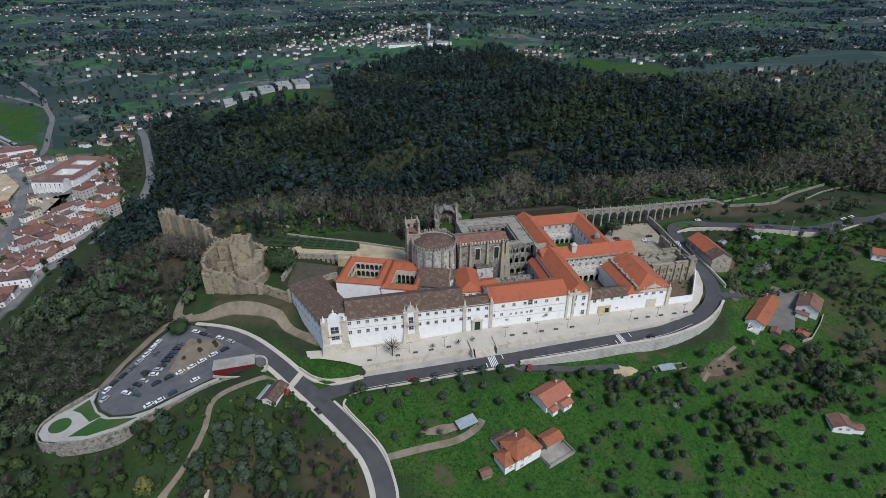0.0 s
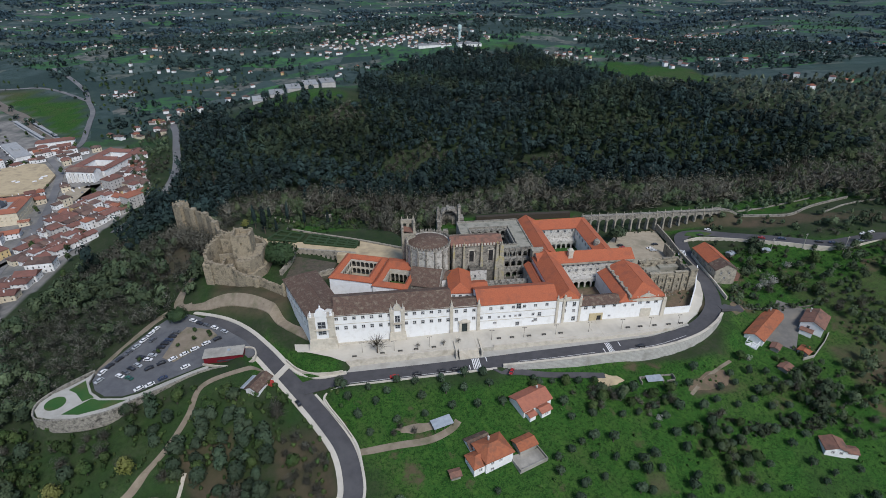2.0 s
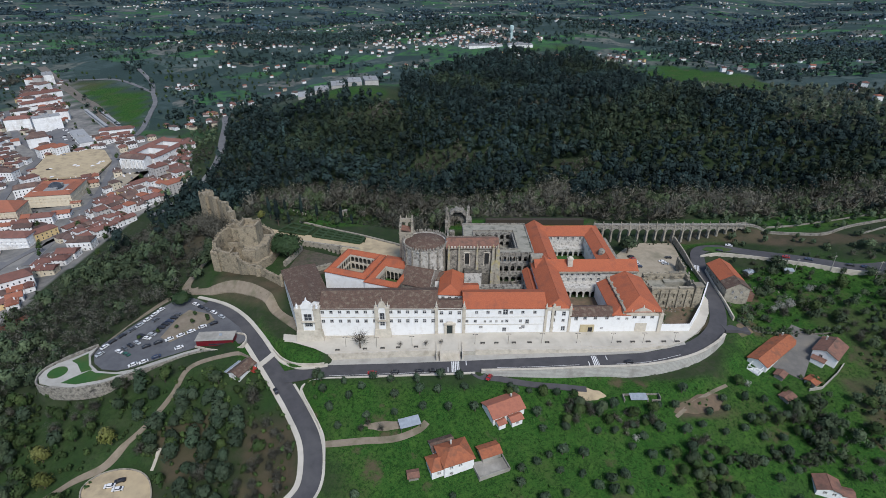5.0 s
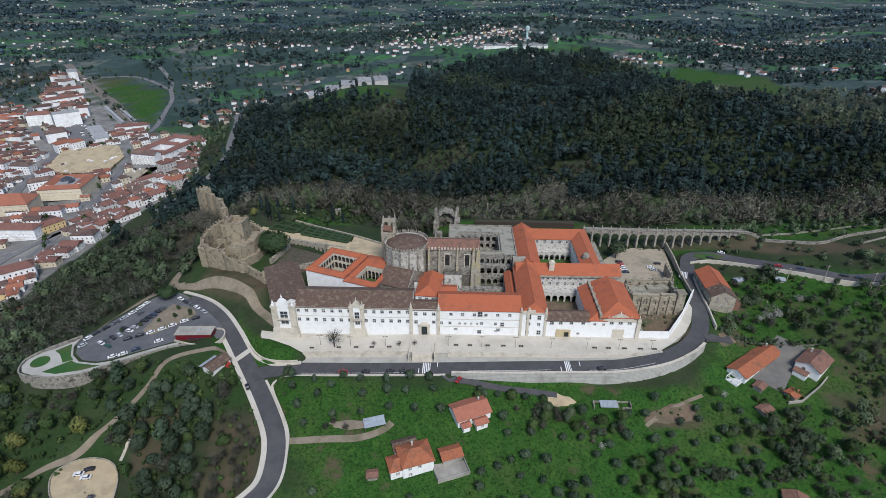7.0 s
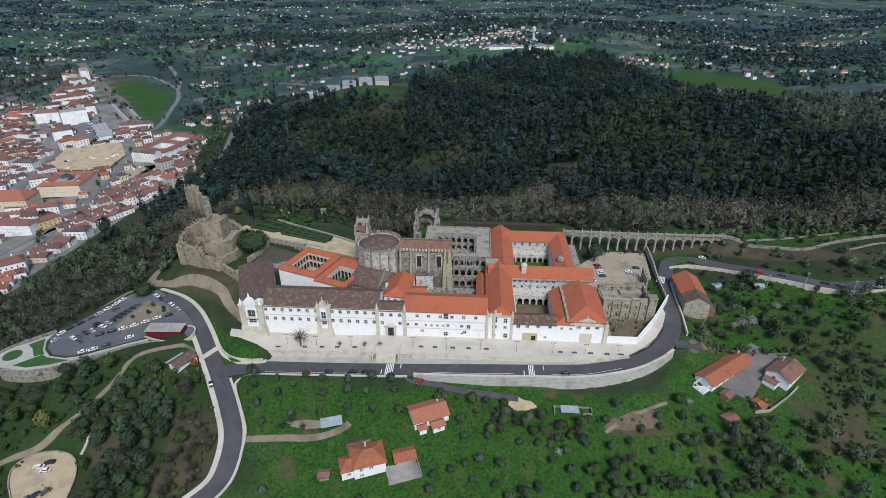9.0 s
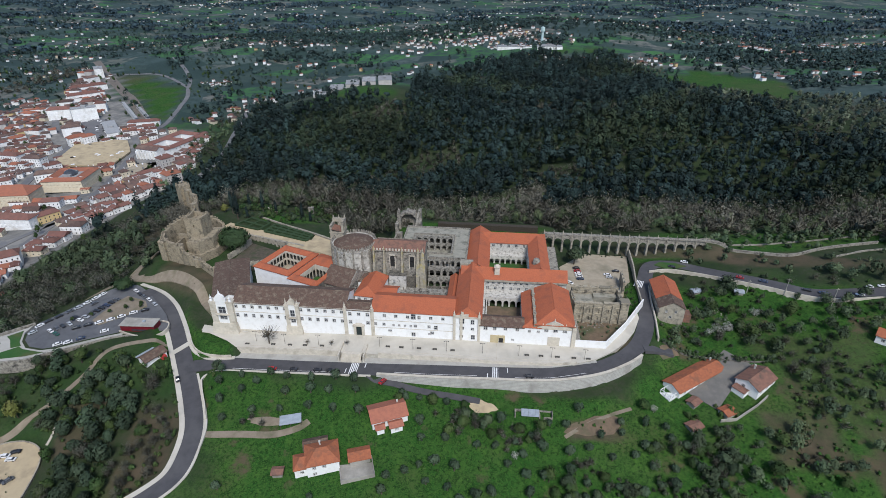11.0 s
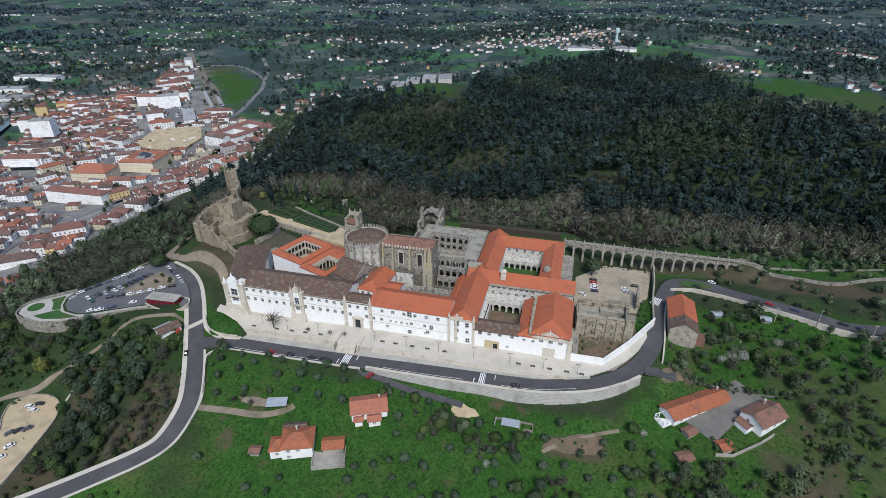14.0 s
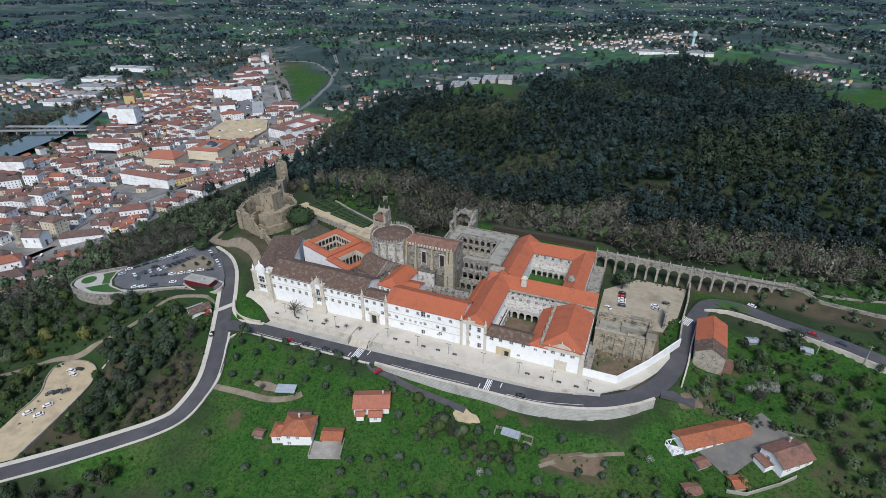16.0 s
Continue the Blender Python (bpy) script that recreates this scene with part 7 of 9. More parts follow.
# ---------------------------------------------------------------- the town on the plain
TOWN_WALLS = [mat("town_white", (.80, .80, .79), (.74, .74, .73), .3, c3=(.58, .56, .53), scale3=.1, bump=0, vary=.06, island=.06), mat("town_cream", (.62, .55, .42), (.55, .48, .36), .3, bump=0, vary=.1), mat("town_ochre", (.58, .43, .22), (.53, .40, .2), .3, bump=0, vary=.1), mat("town_grey", (.46, .44, .42), (.38, .36, .34), .3, bump=0, vary=.1)]
TOWN_ROOFS = [mat("town_roof_brown", (.125, .080, .068), (.090, .062, .056), .35, c3=(.17, .115, .09), scale3=.12, bump=.2, vary=.2, island=.28), mat("town_roof_red", (.185, .086, .068), (.145, .074, .062), .35, c3=(.13, .07, .055), scale3=.12, bump=.2, vary=.2, island=.25), mat("town_roof_orange", (.30, .112, .068), (.245, .098, .064), .35, c3=(.24, .10, .065), scale3=.12, bump=.2, vary=.12, island=.15)]
PLAINROOF = mat("flat_pale_roof", (.30, .305, .31), (.25, .255, .26), .3, bump=0, vary=.2)


def town_house_shapes(w, d, h, hip, storeys, r=.95):
    """Walls with recessed dark windows, and a tiled roof with overhang, centred on the plot."""
    s = Shape()
    for side, fn in SIDES.items():
        m, length = fn(-w / 2, w / 2, -d / 2, d / 2)
        n = max(1, int(length / 3.4))
        holes = [(length * (i + .5) / n - .5, length * (i + .5) / n + .5, 1.2 + k * 3.0, 2.7 + k * 3.0) for i in range(n) for k in range(storeys)]
        wall_side(s, length, -4, h, holes, m, .18, 0)
    # the backs of the recesses are glass
    k = 0
    for i in range(len(s.f)):
        a, b, c, e = (Vector(s.v[j]) for j in s.f[i])
        inside = all(abs(p.x) < w / 2 - .1 and abs(p.y) < d / 2 - .1 for p in (a, b, c, e))
        if inside:
            s.m[i] = 1
    t = Shape()
    ov = .45
    if w >= d:
        v = [(-w / 2 - ov, -d / 2 - ov, h), (w / 2 + ov, -d / 2 - ov, h), (w / 2 + ov, d / 2 + ov, h), (-w / 2 - ov, d / 2 + ov, h), (-w / 2 - ov + hip, 0, h + d * .24 * r), (w / 2 + ov - hip, 0, h + d * .24 * r)]
    else:
        v = [(w / 2 + ov, -d / 2 - ov, h), (w / 2 + ov, d / 2 + ov, h), (-w / 2 - ov, d / 2 + ov, h), (-w / 2 - ov, -d / 2 - ov, h), (0, -d / 2 - ov + hip, h + w * .24 * r), (0, d / 2 + ov - hip, h + w * .24 * r)]
    v += [(x, y, z - .3) for x, y, z in v[:4]]
    t.add(v, [(0, 1, 5, 4), (2, 3, 4, 5), (1, 2, 5), (3, 0, 4), (0, 6, 7, 1), (1, 7, 8, 2), (2, 8, 9, 3), (3, 9, 6, 0), (9, 8, 7, 6)])
    c = Shape().box(w * .2, w * .2 + .8, d * .12, d * .12 + .8, h, h + d * .24 * r + .9)
    return s, t, c


TOWN_TYPES = [(7.2, 8.2, 5.4, 0, 2), (9.4, 8.6, 5.6, 0, 2), (6.2, 8.8, 5.2, 0, 2), (11, 9, 5.8, 3, 2), (8.4, 8.4, 7.6, 3, 2), (15, 9.6, 6.0, 0, 2), (9, 9.6, 3.6, 0, 1), (19, 11, 7.8, 4, 2), (24, 13, 11.0, 4, 3), (16, 13, 14.0, 5, 4)]
TOWN_MESH = []
for ty in TOWN_TYPES:
    a, b, c = town_house_shapes(*ty)
    TOWN_MESH.append([(mesh_data("house_wall", a.v, a.f, [m, GLASS], a.m)) for m in TOWN_WALLS] + [(mesh_data("house_roof", b.v, b.f, m)) for m in TOWN_ROOFS] + [mesh_data("house_chimney", c.v, c.f, TOWN_WALLS[0]), (a, b)])
trng = random.Random(11)
COLOUR_WORDS, ROOF_WORDS = ["white", "cream", "ochre yellow", "grey"], ["brown", "dark red", "orange"]
SQUARE = [(-463, 346), (-489, 424), (-451, 453), (-430, 450), (-398, 407), (-389, 355)]


CHURCH_SQUARE = [(-342, 20), (-338, 44), (-313, 56), (-294, 47), (-286, 30), (-311, 10)]
CONVENT_LOT = [(-357, 331), (-363, 361), (-334, 372), (-311, 330), (-324, 312)]
TOWN_LOT = [(-495, 451), (-558, 527), (-548, 558), (-505, 536), (-450, 474), (-462, 458)]
HOLES = [SQUARE, CHURCH_SQUARE, CONVENT_LOT, TOWN_LOT, [(-420, 262), (-366, 270), (-380, 335), (-436, 330)], [(-392, 376), (-325, 362), (-312, 440), (-345, 492), (-400, 492)], [(-445, 500), (-420, 510), (-420, 545), (-475, 540)],
         [(-422, 172), (-342, 172), (-342, 200), (-422, 200)], [(-376, 16), (-336, 16), (-336, 52), (-376, 52)], [(-300, 20), (-262, 20), (-262, 76), (-300, 76)], [(-336, 40), (-300, 62), (-314, 84), (-346, 62)], [(-642, 345), (-600, 350), (-600, 390), (-642, 390)], [(-575, 525), (-530, 545), (-540, 575), (-585, 560)], [(-622, 530), (-584, 545), (-590, 572), (-625, 565)], STATION_FIELD, TOWN_GREEN, [(-436, 522), (-478, 500), (-560, 590), (-625, 690), (-790, 870), (-860, 975), (-835, 992), (-700, 835), (-570, 682), (-450, 562)]]
STREETS = [([(-450, 278), (-483, 355), (-507, 439), (-560, 490), (-588, 515), (-690, 640)], 4.5), ([(-330, 150), (-340, 215), (-348, 268), (-367, 332), (-400, 420), (-437, 474)], 4.0), ([(-345, 60), (-354, 88), (-349, 113), (-348, 153), (-335, 200)], 2.6), ([(-450, 278), (-400, 262), (-348, 268)], 3.5), ([(-450, 278), (-520, 240), (-612, 288)], 4.0), ([(-440, -60), (-452, 60), (-448, 170), (-450, 278)], 3.4), ([(-348, 153), (-448, 170), (-560, 190)], 3.0)]


def town_cells():
    # quarters of streets, each with its own direction
    seeds = []
    while len(seeds) < 66:
        q = (trng.uniform(-800, -260), trng.uniform(-160, 880))
        if in_poly(*q, TOWN_EDGE) and all(math.hypot(q[0] - s_[0], q[1] - s_[1]) > 52 for s_ in seeds):
            seeds.append((*q, radians(trng.choice([30, 30, 18, 42, 5, 60]) + trng.uniform(-8, 8))))
    out = []
    for si, (sx, sy, ang) in enumerate(seeds):
        tu, tv = Vector((math.cos(ang), math.sin(ang))), Vector((-math.sin(ang), math.cos(ang)))
        for j in range(-11, 12):
            v = (j // 2) * 25.0 + (j % 2) * 10.6 + trng.uniform(-.8, .8)
            u = -130.0 + trng.uniform(0, 8)
            while u < 130:
                k = trng.choices(range(10), [5, 5, 4, 3, 3, 2, 3, 1.2, .8, .6])[0]
                w, d = TOWN_TYPES[k][:2]
                c = Vector((sx, sy)) + tu * (u + w / 2) + tv * (v + trng.uniform(-1.2, 1.2))
                u += w + trng.choice([0.1, 0.1, 0.1, 0.1, .6, 3.5])
                near_ = sorted((math.hypot(c.x - a_, c.y - b_), i_) for i_, (a_, b_, _) in enumerate(seeds))
                if near_[0][1] != si or near_[1][0] - near_[0][0] < 3 + w * .42:
                    continue
                if not in_poly(c.x, c.y, TOWN_EDGE) or any(in_poly(c.x, c.y, h) for h in HOLES):
                    continue
                out.append((c.x, c.y, k, math.degrees(ang)))
    ax, ay = np.array([q[0] for q in out]), np.array([q[1] for q in out])
    ok = np.ones(len(out), bool)
    for pts, w in STREETS:
        ok &= near_line(ax, ay, [(*q, 0) for q in pts])[0] > w + 4.5
    return [q for q, good in zip(out, ok) if good]


cells = [c for c in town_cells() if trng.random() < .955]
cells.sort(key=lambda c: math.hypot(c[0] + 300, c[1] - 220))
rest = {}


def town_house(x, y, k, turn, single, z=None, plain=True, size=1.0):
    wc = trng.choices(range(4), [15, 2, .7, .8])[0]
    rc = trng.choices(range(3), [5, 5, 1.7])[0]
    z = gz(x, y) if z is None else z
    m = pose(x, y, z, 0, 0, turn) @ Matrix.Diagonal((size, size, size * trng.uniform(.85, 1.2), 1))
    if single:
        t = thing("town_house", f"{COLOUR_WORDS[wc]} town house with {ROOF_WORDS[rc]} tiled roof in a street", "house", m, "houses of the old town")
        shared("wall", TOWN_MESH[k][wc], t, Matrix())
        shared("roof", TOWN_MESH[k][4 + rc], t, Matrix())
        if trng.random() < .5:
            shared("chimney", TOWN_MESH[k][7], t, Matrix())
    else:
        rest.setdefault(("p" if plain else "w", wc, k), []).append(m)
        rest.setdefault(("r", rc, k), []).append(m)


for i, (x, y, k, turn) in enumerate(cells):
    town_house(x, y, k, turn + trng.choice([0, 0, 90 if TOWN_TYPES[k][0] < 9 else 0, 180]) + trng.uniform(-3, 3), i < 290, None, i > 620)

# villages and single farms across the country
VILLAGES = [(0, 1085, 120, 120), (110, 1010, 90, 100), (60, 800, 42, 24), (150, 868, 44, 16), (300, 850, 34, 9), (-820, 520, 90, 60), (-760, 420, 40, 16), (-930, 420, 70, 50), (-720, 620, 30, 14), (-470, 790, 24, 14), (-110, 1010, 70, 16), (255, 820, 60, 20), (395, 850, 80, 28), (620, 1120, 150, 34), (-330, 1130, 160, 24), (-600, 1180, 130, 22), (250, 1420, 250, 40), (-300, 1700, 300, 60), (700, 1700, 400, 60), (-1100, 1300, 300, 70), (-1400, 2200, 600, 120), (-300, 2500, 600, 90), (900, 2600, 700, 80), (-900, 800, 140, 45), (-340, 640, 36, 14), (-365, 560, 30, 10), (560, 660, 70, 14), (800, 800, 150, 20), (1100, 1200, 300, 40), (-1000, 400, 120, 40), (520, 420, 60, 6), (-230, 720, 70, 8)]
for vx, vy, vr, n in VILLAGES:
    for i in range(n):
        a, r = trng.uniform(0, 2 * math.pi), vr * math.sqrt(trng.random())
        x, y = vx + r * math.cos(a) * 1.4, vy + r * math.sin(a) * .8
        town_house(x, y, trng.choice([0, 1, 1, 3, 3, 4, 6]), trng.uniform(0, 180), False, None, True, .62 if y > 700 else .85)
for i in range(85):
    cx0, cy0, lean = trng.uniform(-2600, 2600), 760 + 2900 * trng.random() ** 1.3, trng.uniform(-.5, .5)
    if cy0 < 760 + abs(cx0 + 100) * .1:
        continue
    for k in range(trng.randint(4, 16)):
        r = trng.gauss(0, 55)
        town_house(cx0 + r * 1.5, cy0 + r * lean + trng.gauss(0, 14), trng.choice([1, 3, 3, 4, 5]), trng.uniform(0, 180), False, None, True, .68)
for i in range(110):
    x, y = trng.uniform(-2200, 2200), trng.uniform(750, 2600)
    if y > 750 + abs(x + 100) * .1:
        town_house(x, y, trng.choice([1, 3, 3, 4]), trng.uniform(0, 180), False, None, True, .66)


def joined(name, groups, materials, label, category):
    """One mesh of many placed shapes: groups is a list of (material index, vertices, faces, matrices, face materials)."""
    vs, fs, ms, o = [], [], [], 0
    for mi, v, f, mats_, fm in groups:
        va = np.array(v, float)
        vh = np.hstack([va, np.ones((len(va), 1))])
        for m in mats_:
            vs.append((vh @ np.array(m).T)[:, :3])
            fs += [tuple(i + o for i in q) for q in f]
            ms += [mi if not q else len(materials) - 1 for q in fm]
            o += len(va)
    return tagged(new(name, mesh_data(name, np.vstack(vs).tolist(), fs, materials, ms)), label, category, kind="stuff")


groups_w, groups_r = [], []
for (q, c, k), ml in rest.items():
    a, b = TOWN_MESH[k][8]
    if q == "p":
        w, d, h = TOWN_TYPES[k][:3]
        p = Shape().box(-w / 2, w / 2, -d / 2, d / 2, -4, h)
        groups_w.append((c, p.v, p.f[2:], ml, p.m[2:]))
    else:
        (groups_w if q == "w" else groups_r).append((c, (a if q == "w" else b).v, (a if q == "w" else b).f, ml, (a if q == "w" else b).m))
joined("far_house_walls", groups_w, TOWN_WALLS + [GLASS], "white and cream walls of the farther houses", "houses")
joined("far_house_roofs", groups_r, TOWN_ROOFS, "brown and red tiled roofs of the farther houses", "roofs")

# larger buildings of the town
ZT = -47.5


def block(label, x, y, turn, w, d, h, storeys, wall=0, flat=True, name="apartment_building", tile=1):
    t = thing(name, label, "building", pose(x, y, ZT, 0, 0, turn))
    s = Shape()
    for side, fn in SIDES.items():
        m, length = fn(0, w, 0, d)
        n = max(2, int(length / 3.6))
        wall_side(s, length, -3, h, [(length * (i + .5) / n - .8, length * (i + .5) / n + .8, .9 + q * 3.1, 2.6 + q * 3.1) for i in range(n) for q in range(storeys)], m, .5)
    s.made("wall", TOWN_WALLS[wall], t)
    if flat:
        s = Shape()
        s.box(-.3, w + .3, -.3, d + .3, h, h + .6)
        s.box(w * .4, w * .6, d * .3, d * .7, h + .6, h + 3)
        s.made("roof", PLAINROOF, t)
    else:
        roof(t, 0, w, 0, d, h, h + min(w, d) * .26, TOWN_ROOFS[tile], "x" if w > d else "y", (min(w, d) * .4,) * 2)
    return t


block("white six-storey apartment tower on the river side", -636, 356, 24, 28, 18, 20, 6)
block("white apartment building with a red roof", -676, 372, 24, 24, 16, 15, 4, 0, False)
block("white six-storey apartment building near the station", -570, 531, 38, 34, 15, 19, 6)
block("white apartment building beside another", -618, 539, 22, 32, 14, 15, 4, 0, False)
block("tall white slab building at the end of the avenue", -742, 826, 38, 16, 36, 24, 7)
block("white apartment row with red roofs", -700, 700, 50, 60, 14, 13, 4, 0, False)
block("white apartment row with red roofs", -660, 640, 50, 50, 13, 13, 4, 0, False)
block("pale bus station hall with a flat roof", -454, 472, 130, 76, 17, 5, 1)
block("long white station building with a red roof", -470, 512, 21, 44, 11, 7, 2, 0, False, "station")
block("white palace with a long brown roof on the street", -328, 46, 38, 34, 13, 9, 2, 0, False, "palace", 0)
block("white town hall with an orange hipped roof on the church square", -280, 27, 62, 42, 14, 10, 2, 0, False, "town_hall", 2)
block("long white hall with a red roof in the old town", -417, 180, 2, 68, 13, 10, 2, 0, False, "market_hall", 1)
block("large cream building with an orange-red roof", -432, 226, 12, 40, 26, 11, 3, 1, False, "apartment_building", 2)
block("long white building with dark red roof", -560, 250, 18, 46, 13, 8, 2, 0, False, "apartment_building", 1)
block("white building with a long brown roof at the river", -600, 150, 20, 44, 15, 9, 3, 0, False, "apartment_building", 0)
hall = block("square pale civic building with an orange roof and a dark dome", -411, 272, 10, 42, 42, 9, 2, 1, True, "civic_hall")
roof(hall, 0, 42, 0, 11, 9.6, 12, TOWN_ROOFS[2], "x", (4, 4), name="front_roof")
roof(hall, 0, 42, 31, 42, 9.6, 12, TOWN_ROOFS[2], "x", (4, 4), name="back_roof")
roof(hall, 0, 11, 11, 31, 9.6, 12, TOWN_ROOFS[2], "y", name="side_roof")
roof(hall, 31, 42, 11, 31, 9.6, 12, TOWN_ROOFS[2], "y", name="side_roof")
s = Shape()
s.lathe(21, 21, [(7, 9.6), (7, 11), (5.5, 13.5), (3, 15), (.3, 15.8)], 16)
s.made("dome", GLASS, hall, "dark glazed dome")
conv = block("long white convent with red roofs round a court", -382, 400, -12, 46, 11, 9, 2, 0, False, "convent", 1)
for x0, x1, y0, y1, ax_ in ((0, 10, 11, 76, "y"), (36, 46, 11, 76, "y"), (10, 36, 66, 76, "x"), (10, 36, 38, 46, "x")):
    walls(conv, x0, x1, y0, y1, -3, 8.4, TOWN_WALLS[0], [("e", u, 5.6, 1.2, 1.5) for u in range(6, 62, 7)] if x0 == 36 else ())
    roof(conv, x0, x1, y0, y1, 8.4, 11, TOWN_ROOFS[1], ax_)
walls(conv, 12, 44, -14, -2, -3, 12, TOWN_WALLS[0], [("s", u, 7, 1.6, 5) for u in range(4, 30, 5)], name="church_wall")
for u in range(13, 44, 5):
    s = Shape()
    s.box(u - .6, u + .6, -16.4, -14, -3, 9.6, 0, .2)
    s.made("buttress", TOWN_WALLS[0], conv, "white church buttress")
roof(conv, 12, 44, -14, -2, 12, 15.4, TOWN_ROOFS[0], "x")
# the old parish church: a white front and an eight-sided stone tower
par = thing("parish_church", "white parish church with an eight-sided stone tower", "church", pose(-366, 30, ZT, 0, 0, 20))
walls(par, 10, 26, 0, 13, -2, 11, TOWN_WALLS[0], [("e", 6.5, 3, 2.6, 5), ("s", 4, 7, 1.2, 2), ("s", 11, 7, 1.2, 2)])
roof(par, 10, 26, 0, 13, 11, 15, TOWN_ROOFS[0], "x")
s = Shape()
s.lathe(5, 5, [(5.4, -2), (5.2, 5), (4.4, 6), (4.3, 15), (4.8, 15.6), (4.5, 16.4)], 8, 0, .39)
s.made("tower", STONE, par, "eight-sided tan stone tower")
s = Shape()
s.lathe(5, 5, [(4.4, 16.4), (3.6, 19), (1.2, 21.6), (.2, 23.5)], 8, 0, .39)
s.made("spire", GREYSTONE, par, "grey stone spire")
block("yellow farm house with a hipped roof", -290, 470, 20, 12, 10, 6, 2, 2, False)
block("long white warehouse with a pale roof", -300, 560, 14, 50, 9, 5, 1, 0)
for k in range(5):
    w = block("long pale industrial hall with a low roof", -200 + k * 24, 566 + k * 5, 12, 20, 34, 6, 1, 3, True, "industrial_hall")
    w.location.z = gz(-200 + k * 24, 575) - 1
for x, y, t, w, d in ((-900, 480, 20, 80, 30), (-960, 540, 25, 70, 26), (-860, 430, 20, 60, 26), (-1000, 640, 10, 90, 24), (70, 940, 5, 70, 26), (150, 930, 0, 50, 30), (-840, 380, 20, 50, 24), (-1050, 470, 15, 80, 30)):
    b = block("large pale flat-roofed warehouse at the edge of town", x, y, t, w, d, 8, 2, 0, True, "warehouse")
    b.location.z = max(-48.5, gz(x, y) - 1)
wt = thing("water_tower", "tall pale blue-green water tower above a village", "water tower", pose(162, 985, gz(162, 985) - 1))
s = Shape()
s.lathe(0, 0, [(2.6, 0), (2.4, 20), (4.2, 24), (4.2, 31), (1, 32.5)], 14)
s.made("shaft", mat("pale_aqua_paint", (.45, .58, .58), (.40, .52, .52), .3, bump=0), wt)

# town squares, streets and railway
TOWN_ASPHALT = mat("worn_town_asphalt", (.15, .15, .155), (.115, .115, .12), .1, c3=(.20, .195, .19), scale3=.05, bump=0)
for nm, poly, zz, m_, label, cat in (("pavement_square", SQUARE, .4, SAND, "wide sandy town square", "square"), ("car_park_town", TOWN_LOT, .45, TOWN_ASPHALT, "grey town car park", "car park"),
                                     ("car_park_convent", CONVENT_LOT, .5, GRAVEL, "pale gravel car park beside the convent", "car park"), ("pavement_church_square", CHURCH_SQUARE, .5, GREYPAVE, "pale paved square before the parish church", "square")):
    s = Shape()
    s.prism(poly[::-1], -49, ZT + zz)
    structure(s.made(nm, m_), label, cat)
for nm, pts, w in [("road_street", q, w_) for q, w_ in STREETS] + [("road_station", [(-437, 474), (-421, 519), (-448, 609), (-472, 686), (-509, 760), (-541, 827), (-607, 923), (-673, 1003)], 3.6), ("road_loop", [(-770, 862), (-735, 863), (-681, 862), (-636, 863), (-584, 831), (-509, 760)], 3.2),
                  ("road_valley", [(-262, 225), (-250, 270), (-247, 312), (-256, 380), (-284, 476), (-309, 556), (-328, 610), (-330, 680)], 4.5), ("road_far_b", [(640, 560), (600, 640), (520, 700), (500, 820)], 3.5)]:
    s = Shape()
    ribbon(s, smooth_line([(x, y, 0) for x, y in pts], 6), w, w, .6, 1.2, 0, True)
    structure(s.made(nm, TOWN_ASPHALT), "grey asphalt street of the town", "road")
rail = thing("railway_platform", "long pale railway platforms with canopies", "railway", pose(-464, 531, ZT + .4, 0, 0, 131.5))
for y0 in (-3, -19):
    s = Shape()
    s.box(0, 172, y0, y0 + 6, 0, 1.2)
    s.box(20, 150, y0 + .8, y0 + 5.2, 4.6, 5.0)
    for q in range(13):
        s.box(24 + q * 10, 24.4 + q * 10, y0 + 2.8, y0 + 3.2, 1.2, 4.6)
    s.made("platform", PLAINROOF, rail)
s = Shape()
ribbon(s, smooth_line([(-455, 536, 0), (-566, 672, 0), (-615, 722, 0), (-759, 880, 0), (-849, 981, 0)], 8), 8, 8, .5, 1, 0, True)
structure(s.made("road_railway", mat("railway_ballast", (.17, .145, .12), (.12, .105, .09), .2, bump=.1)), "brown railway ballast", "railway")
# parked cars of the town, too small and far to tell apart
tc, tcs = random.Random(8), Shape()
for k in range(150):
    poly = (TOWN_LOT, CONVENT_LOT, SQUARE, CHURCH_SQUARE)[k % 4 if k < 60 else 0]
    cx_, cy_ = tc.uniform(min(q[0] for q in poly), max(q[0] for q in poly)), tc.uniform(min(q[1] for q in poly), max(q[1] for q in poly))
    if in_poly(cx_, cy_, poly):
        b_ = Shape().box(-2.1, 2.1, -.85, .85, .3, .95).box(-1.2, 1.3, -.75, .75, .95, 1.45, 0, .25).turned(pose(cx_, cy_, ZT + .4, 0, 0, 40 + 90 * (k % 2)))
        tcs.add(b_.v, b_.f, tc.choice([0, 0, 1, 2]))
tagged(tcs.made("far_parked_cars", [mat("far_white_paint", (.7, .7, .7), (.62, .62, .62), 1, bump=0), mat("far_grey_paint", (.2, .2, .21), (.15, .15, .16), 1, bump=0), mat("far_dark_paint", (.03, .03, .035), (.04, .04, .05), 1, bump=0)]), "small white and dark cars in the town car parks", "cars", kind="stuff")
s = Shape()
s.add([(-560, -200, -46.6), (-620, -200, -46.6), (-640, 120, -46.6), (-684, 244, -46.6), (-735, 330, -46.6), (-860, 560, -46.6), (-840, 575, -46.6), (-690, 350, -46.6), (-640, 270, -46.6), (-600, 120, -46.6)], [(0, 9, 8, 7, 6, 5, 4, 3, 2, 1)])
structure(s.made("water", mat("river_water", (.06, .08, .07), (.05, .07, .065), .1, rough=.1, bump=.05, spec=.5)), "dull green river at the edge of town", "water")
